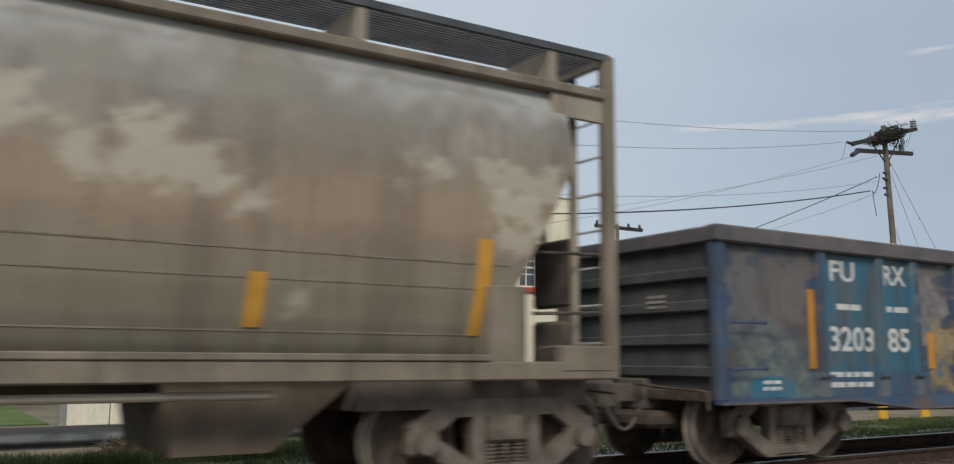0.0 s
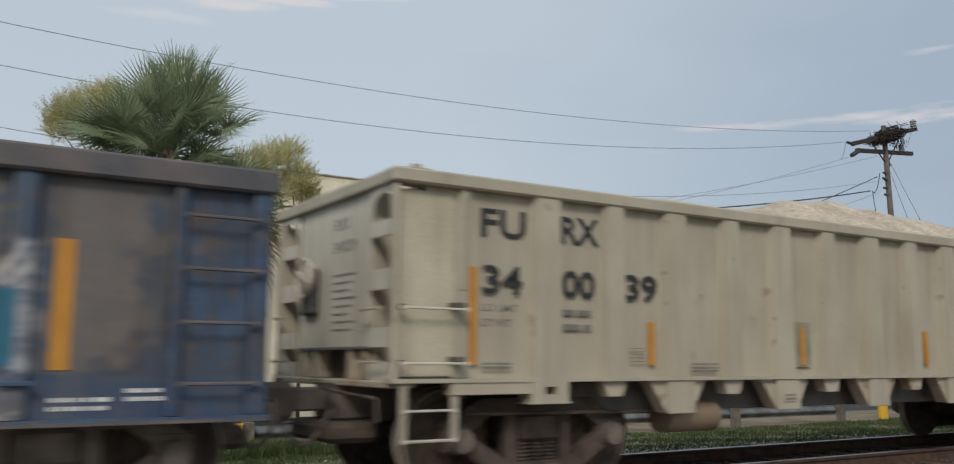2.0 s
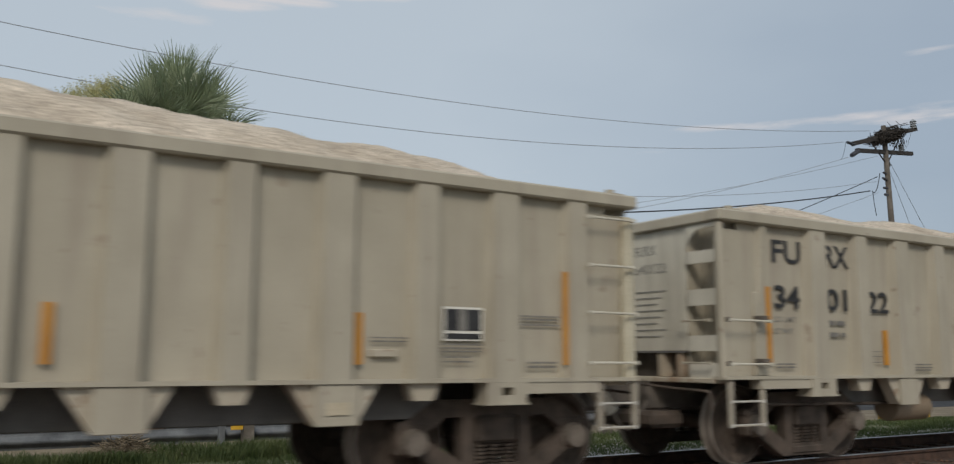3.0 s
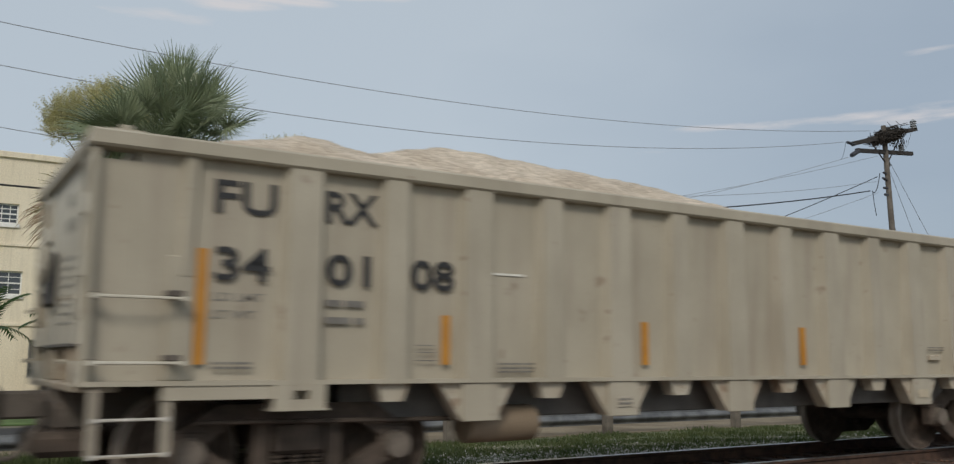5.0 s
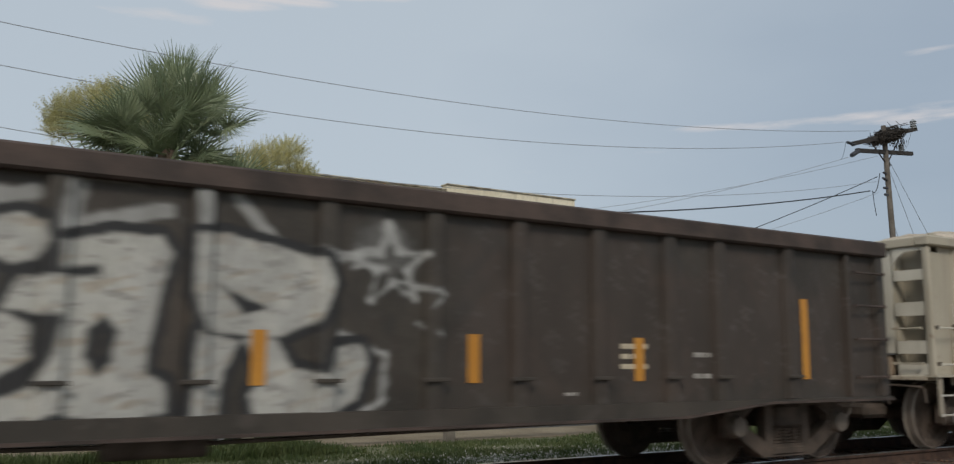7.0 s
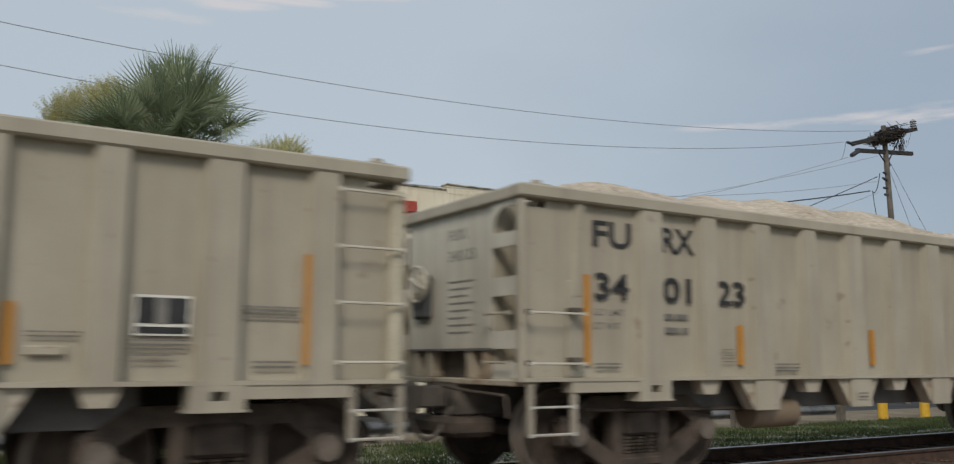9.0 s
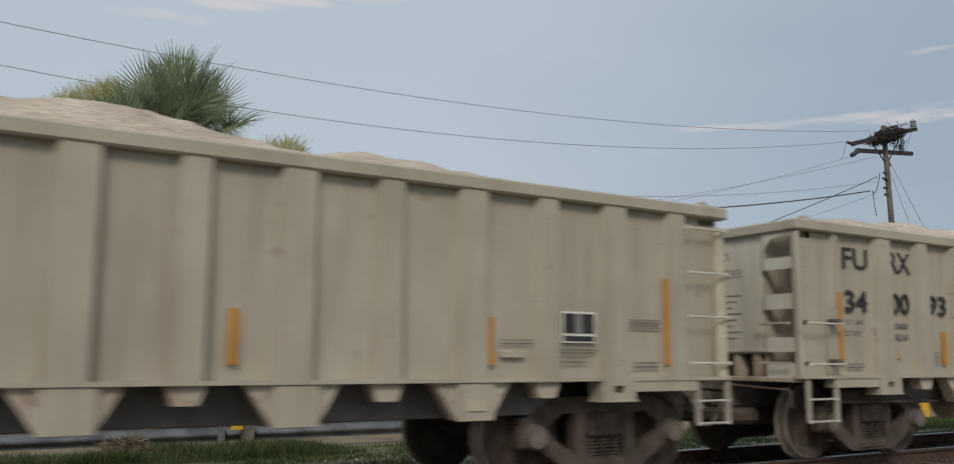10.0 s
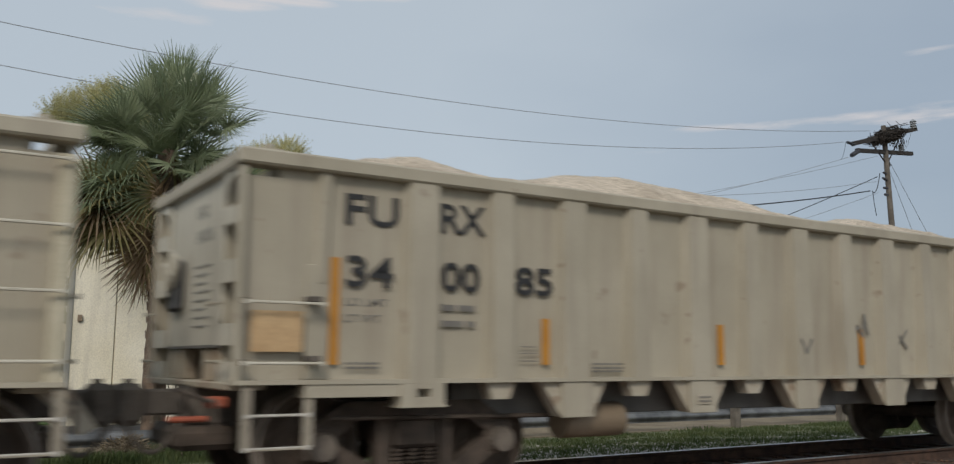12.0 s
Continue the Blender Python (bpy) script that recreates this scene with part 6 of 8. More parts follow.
# ---- covered hopper: it has nearly passed; its rear end is at x = 0 of its own space ----
def build_covered():
    car = new("covered_hopper_car")
    tagged(car, "weathered grey covered hopper car with roof walkway", "covered hopper", "")
    L = 16.0
    # side profile (half width, height), bellied
    prof = [(1.1, 1.16), (1.19, 1.3), (1.28, 1.5), (1.36, 1.75), (1.415, 2.0), (1.455, 2.3), (1.475, 2.6), (1.48, 2.9), (1.465, 3.2), (1.41, 3.55), (1.3, 3.82)]
    zz = np.array([p[1] for p in prof])
    ww = np.array([p[0] for p in prof])

    def endx(z):
        """The slope sheet cuts the body back towards its foot."""
        return np.where(z > 3.05, -0.55 - 0.15 * np.clip((z - 3.05) / 0.8, 0, 1) ** 3, -0.55 - (3.05 - z) * 0.52)
    me = painted_mesh("side_sheet", lambda U, V: ((1 - U) * (-L + 0.55 + (0 * V)) + U * endx(1.16 + V * 2.66), -np.interp(1.16 + V * 2.66, zz, ww), 1.16 + V * 2.66), 420, 80, paint_cov, 0.03)
    me.materials.append(M["cov"])
    me.shade_smooth()
    me.set_sharp_from_angle(angle=radians(40))
    side = new("side_sheet", me)
    side.parent = car
    bm = B()
    a = [bm.verts.new((-L + 0.55, w, z)) for w, z in prof]
    b = [bm.verts.new((float(endx(np.array(z))), w, z)) for w, z in prof]
    for i in range(len(prof) - 1):
        bm.faces.new((a[i], b[i], b[i + 1], a[i + 1]))
    part("side_sheet", bm, M["cov_plain"], car)
    # slope sheets, roof
    bm = B()
    for sgn, x0 in ((1, 0.0), (-1, -L)):
        top = [bm.verts.new((x0 - sgn * 0.7, y, 3.82)) for y in (-1.3, 1.3)]
        mid = [bm.verts.new((x0 - sgn * 0.55, y, 3.05)) for y in (-1.475, 1.475)]
        low = [bm.verts.new((x0 - sgn * (0.55 + 1.89 * 0.52), y, 1.16)) for y in (-1.1, 1.1)]
        bm.faces.new((top[0], top[1], mid[1], mid[0]))
        bm.faces.new((mid[0], mid[1], low[1], low[0]))
    part("slope_sheet", bm, M["cov_plain"], car)
    bm = B()
    ys = [-1.3, -0.9, -0.4, 0, 0.4, 0.9, 1.3]
    zs = [3.82, 3.93, 4.0, 4.02, 4.0, 3.93, 3.82]
    a = [bm.verts.new((-L + 0.7, y, z)) for y, z in zip(ys, zs)]
    b = [bm.verts.new((-0.7, y, z)) for y, z in zip(ys, zs)]
    for i in range(6):
        bm.faces.new((a[i], a[i + 1], b[i + 1], b[i]))
    bm.faces.new(a)
    bm.faces.new(b)
    bmesh.ops.recalc_face_normals(bm, faces=bm.faces[:])
    part("roof", bm, M["cov_plain"], car)
    for s in (-1, 1):
        part("roof_chord", box(B(), -L + 0.1, -0.08, *sorted((s * 1.30, s * 1.44)), 3.79, 3.89, 0.015), M["cov_sill"], car)
        # walkway of open grating on brackets
        wk = part("walkway_frame", box(B(), -L + 0.1, -0.05, *sorted((s * 1.4, s * 1.44)), 4.2, 4.27), M["cov_dark"], car)
        for k in range(14):
            y = s * (0.62 + 0.057 * k)
            part("grating_bar", box(B(), -L + 0.12, -0.1, y - 0.011, y + 0.011, 4.235, 4.25), M["cov_dark"], wk)
        for k in range(8):
            x = -0.75 - k * 2.05
            part("walkway_bracket", box(B(), x - 0.05, x + 0.05, *sorted((s * 0.6, s * 1.42)), 3.89 if k else 3.87, 4.2, 0.008), M["cov_plain"], wk)
        # corner post, end ladder
        part("corner_post", box(B(), -0.12, 0.02, *sorted((s * 1.33, s * 1.44)), 1.0, 4.26, 0.01), M["cov_sill"], car)
        part("corner_gusset", box(B(), -0.75, -0.1, *sorted((s * 1.36, s * 1.4)), 3.55, 3.8, 0.01), M["cov_plain"], car)
        part("ladder_stile", box(B(), -0.06, 0.0, *sorted((s * 0.78, s * 0.84)), 1.1, 4.2, 0.005), M["cov_dark"], car)
        for k in range(8):
            rung(car, (-0.03, s * 0.82, 1.35 + 0.38 * k), (-0.03, s * 1.36, 1.35 + 0.38 * k))
        part("side_sill", box(B(), -L, -0.04, *sorted((s * 1.3, s * 1.46)), 1.0, 1.17, 0.015), M["cov_sill"], car)
        part("upper_sill_angle", box(B(), -L + 1.2, -1.5, *sorted((s * 1.4, s * 1.475)), 1.17, 1.23, 0.01), M["cov_sill"], car)
        part("bolster_web", box(B(), -1.5, -1.1, *sorted((s * 1.1, s * 1.45)), 1.0, 1.85, 0.01), M["cov_sill"], car)
        part("sill_step_plate", box(B(), -0.7, -0.1, *sorted((s * 1.35, s * 1.47)), 1.08, 1.32, 0.01), M["cov_sill"], car)
        for z, h, xr in ((2.03, 0.014, -1.25), (1.81, 0.01, -1.4), (1.4, 0.012, -1.6)):
            yo = float(np.interp(z, zz, ww))
            part("weld_seam", box(B(), -L + 1.6, xr, *sorted((s * (yo - 0.02), s * (yo + 0.006))), z, z + h), M["cov_sill"], car)
    cab = part("brake_cabinet", box(B(), -0.26, -0.14, -1.05, -0.36, 1.72, 2.42, 0.03), M["under"], car, "dark steel brake equipment")
    part("valve_body", box(B(), -0.3, -0.1, -1.0, -0.4, 1.11, 1.58, 0.04), M["under"], cab)
    part("bracket", box(B(), -0.24, -0.18, -1.0, -0.78, 1.5, 1.8), M["under"], cab)
    part("brake_shaft", rod(B(), (-0.2, -0.5, 2.4), (-0.2, -0.5, 2.62), 0.03, 8), M["under"], cab)
    part("inner_post", box(B(), -0.32, -0.25, -1.16, -1.09, 1.1, 3.82, 0.008), M["cov_plain"], car)
    for z in (2.2, 1.62, 1.3):
        rung(car, (-1.0 + 0.18 * (2.2 - z), -1.3, z), (-0.1, -1.3, z + 0.03), "hand_rail", 0.016, M["truck"])
    part("roof_end_rail", box(B(), -0.1, -0.02, -1.33, 1.33, 4.18, 4.26), M["cov_plain"], car)
    part("underframe", box(B(), -2.6, -0.1, -1.05, 1.05, 0.74, 0.998), M["under"], car)
    part("end_platform", box(B(), -0.75, -0.02, -1.3, 1.3, 1.02, 1.1), M["truck"], car)
    for x in (-3.6, -7.6, -11.6):
        part("outlet_hopper", prism(B(), [(x - 0.6, 0.999), (x + 1.05, 0.999), (x + 0.3, 0.42), (x - 0.5, 0.42)], -0.9, 0.9), M["tank_dark"], car, "brown sloped outlet hopper")
    part("centre_sill", box(B(), -L + 0.3, -0.3, -0.25, 0.25, 0.82, 0.996), M["tank_dark"], car)
    bm = rod(B(), (-12.0, -1.3, 0.9), (-3.45, -1.3, 0.9), 0.035, 10)
    part("brake_pipe", bm, M["cov_plain"], car, "long dusty pipe")
    bm = rod(B(), (-6.3, -0.8, 0.72), (-5.7, -0.8, 0.72), 0.13, 14)
    part("air_reservoir", bm, M["truck"], car, smooth=True)
    for x, z0, z1 in ((-3.62, 1.43, 1.86), (-1.54, 1.4, 2.26), (-6.4, 1.43, 1.86)):
        # a strip that follows the round of the side
        bm = B()
        rows = []
        for z in np.linspace(z0, z1, 8):
            w = float(np.interp(z, zz, ww))
            rows.append([bm.verts.new((x + dx, -(w + o), float(z))) for dx, o in ((-0.075, 0.0), (-0.075, 0.012), (0.075, 0.012), (0.075, 0.0))])
        for p, q in zip(rows, rows[1:]):
            for i in range(4):
                bm.faces.new((p[i], p[(i + 1) % 4], q[(i + 1) % 4], q[i]))
        bm.faces.new(rows[0])
        bm.faces.new(rows[-1])
        bmesh.ops.recalc_face_normals(bm, faces=bm.faces[:])
        part("reflective_stripe", bm, M["orange_old"], car, "dusty orange reflective stripe")
    coupler(car, 0.0, 1)
    coupler(car, -L, -1)
    add_truck(car, -1.05, "truck_pale")
    add_truck(car, -L + 1.35, "truck_pale")
    return car


CARS.append((build_covered(), -92.88))

# ---- ground, track, road ----
GZ = -0.33


def structure(name, bm, mat, label, category, kind="structure", parent=None):
    return tagged(part(name, bm, mat, parent), label, category, "", kind)


bm = B()
vs = [bm.verts.new(v) for v in ((-1500, -1500, GZ - 0.02), (1500, -1500, GZ - 0.02), (1500, 1500, GZ - 0.02), (-1500, 1500, GZ - 0.02))]
bm.faces.new(vs)
structure("ground", bm, M["ground"], "flat dry ground reaching to the horizon", "ground")
bm = B()
prof = [(5.0, GZ - 0.01), (6.6, -0.17), (9.9, -0.17), (10.9, GZ + 0.012)]
for k in range(60):
    xa, xb = -70 + k * 4.0, -66 + k * 4.0
    for (ya, za), (yb, zb) in zip(prof, prof[1:]):
        bm.faces.new([bm.verts.new(v) for v in ((xa, ya, za), (xb, ya, za), (xb, yb, zb), (xa, yb, zb))])
bmesh.ops.remove_doubles(bm, verts=bm.verts[:], dist=0.001)
structure("track_bed", bm, M["ballast"], "rust-stained ballast bed under the track", "track bed")
bm = box(B(), -90, 160, 10.5, 14.8, GZ - 0.015, GZ + 0.008)
structure("grass_verge", bm, M["soil"], "grassy soil verge beside the track", "verge")
bm = box(B(), -90, 160, 14.8, 17.9, GZ - 0.015, GZ + 0.02)
structure("pavement", bm, M["walkway"], "sandy concrete pavement strip", "pavement")
bm = box(B(), -90, 160, 17.9, 22.6, GZ - 0.015, GZ + 0.006)
structure("road", bm, M["asphalt"], "old grey asphalt road", "road")

bm = box(B(), -40, 3.0, 23.6, 39.9, GZ - 0.015, GZ + 0.01)
structure("lawn", bm, M["lawn"], "green lawn in front of the block", "lawn")

# rails: head, web and foot, with a polished running band
RP = [(-0.075, -0.17), (0.075, -0.17), (0.075, -0.155), (0.012, -0.14), (0.01, -0.05), (0.036, -0.035), (0.036, -0.006), (0.028, 0.0), (-0.028, 0.0), (-0.036, -0.006), (-0.036, -0.035), (-0.01, -0.05), (-0.012, -0.14), (-0.075, -0.155)]
for s in (-1, 1):
    bm = B()
    a = [bm.verts.new((-70, CAR_Y + s * 0.755 + y, RAIL_Z + z)) for y, z in RP]
    b = [bm.verts.new((160, CAR_Y + s * 0.755 + y, RAIL_Z + z)) for y, z in RP]
    bm.faces.new(a)
    bm.faces.new(b)
    for i in range(len(RP)):
        f = bm.faces.new((a[i], a[(i + 1) % len(RP)], b[(i + 1) % len(RP)], b[i]))
        f.material_index = 1 if i in (6, 7, 8) else 0
    bmesh.ops.recalc_face_normals(bm, faces=bm.faces[:])
    r = part("rail", bm, [M["rail"], M["rail_top"]])
    tagged(r, "rusty steel rail with a polished head", "rail", "rails of the track", "structure")
tie_bm = box(B(), -0.115, 0.115, -1.3, 1.3, -0.18, -0.155, 0.008)
tie0 = part("tie", tie_bm, M["tie"])
tagged(tie0, "weathered timber railway tie", "tie", "ties of the track")
tie0.matrix_basis = pose(-12, CAR_Y, RAIL_Z)
for k in range(1, 110):
    copy_thing(tie0, pose(-12 + k * 0.53 + random.uniform(-0.02, 0.02), CAR_Y + random.uniform(-0.04, 0.04), RAIL_Z, 0, 0, random.uniform(-1, 1)))


def scatter_stones(name, n, place, size, mat, label, seed):
    r = random.Random(seed)
    vs, fs = [], []
    for _ in range(n):
        x, y, z = place(r)
        s = r.uniform(*size)
        k = len(vs)
        pts = [(1, 0, 0), (-1, 0, 0), (0, 1, 0), (0, -1, 0), (0, 0, 0.8), (0, 0, -0.6)]
        a = r.uniform(0, 6.28)
        for px, py, pz in pts:
            q = s * r.uniform(0.6, 1.2)
            vs.append((x + q * (px * math.cos(a) - py * math.sin(a)), y + q * (px * math.sin(a) + py * math.cos(a)), z + q * pz))
        for f in ((0, 2, 4), (2, 1, 4), (1, 3, 4), (3, 0, 4), (2, 0, 5), (1, 2, 5), (3, 1, 5), (0, 3, 5)):
            fs.append(tuple(k + i for i in f))
    me = bpy.data.meshes.new(name)
    me.from_pydata(vs, [], fs)
    me.materials.append(mat)
    return tagged(new(name, me), label, "gravel", "", "stuff")


def bed_z(y):
    return float(np.interp(y, [p[0] for p in prof], [p[1] for p in prof]))


def _p1(r):
    y = r.uniform(6.0, 10.3)
    return r.uniform(-2, 30), y, bed_z(y) + 0.01


def _p2(r):
    y = 11.0 + abs(r.gauss(0, 0.8))
    return r.choice([r.uniform(2, 26), r.gauss(9.5, 1.5)]), y, GZ + 0.02


scatter_stones("ballast_stones", 14000, _p1, (0.015, 0.04), M["stone_rust"], "brown rust-stained ballast stones", 31)
scatter_stones("white_stones", 3200, _p2, (0.012, 0.035), M["stone"], "pale stones scattered in the grass", 32)


def grass(name, n, x0, x1, y0, y1, h, seed, label):
    r = random.Random(seed)
    vs, fs = [], []
    for _ in range(n):
        x, y = r.uniform(x0, x1), r.uniform(y0, y1)
        d = noise.noise((x * 0.7, y * 1.3, 3.0))
        if d < -0.18 and r.random() < 0.7:
            continue
        hh = h * r.uniform(0.4, 1.2) * (1.0 + 0.8 * max(-0.6, d))
        a, w = r.uniform(0, 6.28), r.uniform(0.006, 0.012)
        lx, ly = hh * r.uniform(-0.5, 0.5), hh * r.uniform(-0.5, 0.5)
        k = len(vs)
        dx, dy = w * math.cos(a), w * math.sin(a)
        vs += [(x - dx, y - dy, GZ), (x + dx, y + dy, GZ), (x + lx * 0.4 + dx * 0.7, y + ly * 0.4 + dy * 0.7, GZ + hh * 0.6), (x + lx * 0.4 - dx * 0.7, y + ly * 0.4 - dy * 0.7, GZ + hh * 0.6), (x + lx, y + ly, GZ + hh)]
        fs += [(k, k + 1, k + 2, k + 3), (k + 3, k + 2, k + 4)]
    me = bpy.data.meshes.new(name)
    me.from_pydata(vs, [], fs)
    me.materials.append(M["grass"])
    return tagged(new(name, me), label, "grass", "", "stuff")


grass("verge_grass", 60000, 0.0, 26.0, 10.7, 14.75, 0.07, 41, "short patchy green grass on the verge")
grass("far_verge_grass", 20000, 26.0, 60.0, 10.7, 14.9, 0.1, 42, "short patchy green grass further along")

grass("tall_verge_grass", 15000, 0.6, 6.6, 13.7, 14.75, 0.2, 43, "taller dark grass by the guardrail")

# heap of dead fronds and twigs against the guardrail
r_ = random.Random(19)
bm = B()
for _ in range(420):
    a, q = r_.uniform(0, 6.28), abs(r_.gauss(0, 0.4))
    c = Vector((2.9 + 1.1 * q * math.cos(a), 14.45 + 0.35 * q * math.sin(a), GZ + 0.02 + max(0.0, 0.36 - 0.5 * q) * r_.random()))
    d = Vector((r_.uniform(-1, 1), r_.uniform(-0.5, 0.5), r_.uniform(-0.4, 0.5))).normalized() * r_.uniform(0.08, 0.28)
    rod(bm, c - d, c + d, r_.uniform(0.004, 0.01), 4, 0.003)
heap = part("brush_heap", bm, M["dead_brush"], None)
tagged(heap, "heap of dead brown twigs and fronds on the grass", "brush heap", "", "stuff")

# ---- guardrail along the road ----
guard = new("guardrail")
tagged(guard, "weathered zinc guardrail on grey timber posts", "guardrail")
guard.matrix_basis = pose(0, 14.85, GZ)
wave = [(0.075, 0.0), (0.07, 0.03), (0.01, 0.09), (0.0, 0.11), (0.0, 0.13), (0.02, 0.15), (0.075, 0.2), (0.08, 0.23)]
gx = 4.87 - 3.83 * 7
while gx < 20.1:
    bm = B()
    front = [[bm.verts.new((x, 0.06 + y, 0.19 + z)) for y, z in wave] for x in (gx, gx + 3.825)]
    back = [[bm.verts.new((x, 0.064 + y, 0.19 + z)) for y, z in wave] for x in (gx, gx + 3.825)]
    for i in range(len(wave) - 1):
        bm.faces.new((front[0][i], front[1][i], front[1][i + 1], front[0][i + 1]))
        bm.faces.new((back[0][i + 1], back[1][i + 1], back[1][i], back[0][i]))
    part("beam", bm, M["zinc"], guard, "weathered zinc corrugated beam")
    gx += 3.83
for k in range(-7, 5):
    x = 4.87 + 3.83 * k
    part("post", box(B(), x - 0.09, x + 0.09, -0.12, 0.055, -0.02, 0.5 + 0.02 * (k % 2), 0.012), M["post_wood"], guard, "grey timber post")
part("post", box(B(), 4.4, 4.5, -0.05, 0.05, -0.02, 0.46, 0.01), M["zinc"], guard)
part("marker_board", box(B(), 4.56, 4.76, -0.14, -0.12, 0.39, 0.49, 0.004), M["yellow"], guard, "yellow marker board")
for i, x in enumerate((22.2, 24.1)):
    bm = rod(B(), (0, 0, -0.02), (0, 0, 0.62), 0.13, 16)
    bmesh.ops.create_uvsphere(bm, u_segments=14, v_segments=6, radius=0.128, matrix=Matrix.Translation((0, 0, 0.6)) @ Matrix.Diagonal((1, 1, 0.4, 1)))
    bl = part("bollard", bm, M["yellow"])
    tagged(bl, "yellow painted steel bollard", "bollard", "bollards by the road")
    bl.matrix_basis = pose(x, 15.0, GZ)


# ---- buildings ----
def pierced_wall(bm, x0, x1, z0, z1, y0, y1, holes):
    """A wall with openings that go through it."""
    xs = sorted({x0, x1, *[h[0] for h in holes], *[h[1] for h in holes]})
    zs = sorted({z0, z1, *[h[2] for h in holes], *[h[3] for h in holes]})
    for xa, xb in zip(xs, xs[1:]):
        run = None
        for za, zb in zip(zs, zs[1:]):
            cx, cz = (xa + xb) / 2, (za + zb) / 2
            solid = not any(h[0] < cx < h[1] and h[2] < cz < h[3] for h in holes)
            if solid:
                run = (run[0], zb) if run else (za, zb)
            if run and (not solid or zb == zs[-1]):
                box(bm, xa, xb, y0, y1, run[0], run[1])
                run = None
    bmesh.ops.remove_doubles(bm, verts=bm.verts[:], dist=0.0005)
    return bm


def sash_window(parent, x0, x1, z0, z1, y, frame_mat, cols=3, rows=4, lintel=None, sill=None):
    w = part("window", box(B(), x0 + 0.002, x1 - 0.002, y + 0.16, y + 0.17, z0 + 0.002, z1 - 0.002), M["glass"], parent, "sash window with small panes")
    bm = B()
    for xa, xb in ((x0, x0 + 0.06), (x1 - 0.06, x1)):
        box(bm, xa + 0.002, xb - 0.002, y + 0.1, y + 0.155, z0 + 0.002, z1 - 0.002)
    for za, zb in ((z0, z0 + 0.06), (z1 - 0.06, z1), ((z0 + z1) / 2 - 0.03, (z0 + z1) / 2 + 0.03)):
        box(bm, x0 + 0.06, x1 - 0.06, y + 0.1, y + 0.155, za + 0.002, zb - 0.002)
    part("frame", bm, frame_mat, w)
    bm = B()
    for i in range(1, cols):
        x = x0 + (x1 - x0) * i / cols
        box(bm, x - 0.014, x + 0.014, y + 0.12, y + 0.158, z0 + 0.05, z1 - 0.05)
    for i in range(1, rows):
        z = z0 + (z1 - z0) * i / rows
        box(bm, x0 + 0.05, x1 - 0.05, y + 0.121, y + 0.157, z - 0.014, z + 0.014)
    part("glazing_bars", bm, frame_mat, w)
    if lintel:
        part("lintel", box(B(), x0 - 0.1, x1 + 0.1, y - 0.06, y - 0.003, z1, z1 + 0.1, 0.01), lintel, w)
    if sill:
        part("sill", box(B(), x0 - 0.05, x1 + 0.05, y - 0.08, y - 0.003, z0 - 0.16, z0, 0.01), sill, w)


YB_ = 23.0
shop = new("shop_building")
tagged(shop, "cream stucco building with red trim and stepped parapet", "building")
WIN = [(16.0, 17.0, 3.45, 4.72), (13.49, 14.45, 3.45, 4.8), (10.99, 11.95, 3.45, 4.85)]
DOOR = (7.1, 7.85, GZ, 1.78)
bm = pierced_wall(B(), 6.7, 18.17, GZ, 6.13, YB_, YB_ + 0.3, WIN + [DOOR])
part("front_wall", bm, M["stucco"], shop)
part("side_wall", box(B(), 17.87, 18.17, YB_ + 0.3, YB_ + 11, GZ, 6.13), M["stucco"], shop)
part("side_wall", box(B(), 6.7, 7.0, YB_ + 0.3, YB_ + 11, GZ, 6.13), M["stucco"], shop)
part("back_wall", box(B(), 7.0, 17.87, YB_ + 10.7, YB_ + 11, GZ, 6.13), M["stucco"], shop)
part("roof", box(B(), 7.0, 17.87, YB_ + 0.3, YB_ + 10.7, 5.6, 5.75), M["asphalt"], shop)
part("parapet", box(B(), 13.37, 18.19, YB_ - 0.01, YB_ + 0.32, 6.13, 6.38), M["stucco"], shop)
part("parapet", box(B(), 6.7, 13.365, YB_ - 0.008, YB_ + 0.31, 6.13, 6.21), M["stucco"], shop)
part("parapet_cap", box(B(), 13.34, 18.22, YB_ - 0.05, YB_ + 0.35, 6.38, 6.43, 0.01), M["parapet"], shop, "dark stained parapet cap")
part("parapet_cap", box(B(), 6.66, 13.335, YB_ - 0.05, YB_ + 0.35, 6.21, 6.26, 0.01), M["parapet"], shop, "dark stained parapet cap")
for w in WIN:
    sash_window(shop, *w, YB_, M["white_trim"], 3, 3, M["red_trim"], M["red_trim"])
dr = part("door", box(B(), DOOR[0] + 0.04, DOOR[1] - 0.04, YB_ + 0.12, YB_ + 0.17, GZ, DOOR[3] - 0.04), M["door_red"], shop, "dark red panelled door")
for zz0, zz1 in ((-0.1, 0.6), (0.75, 1.6)):
    part("panel", box(B(), DOOR[0] + 0.14, DOOR[1] - 0.14, YB_ + 0.105, YB_ + 0.118, zz0, zz1, 0.005), M["door_red"], dr)
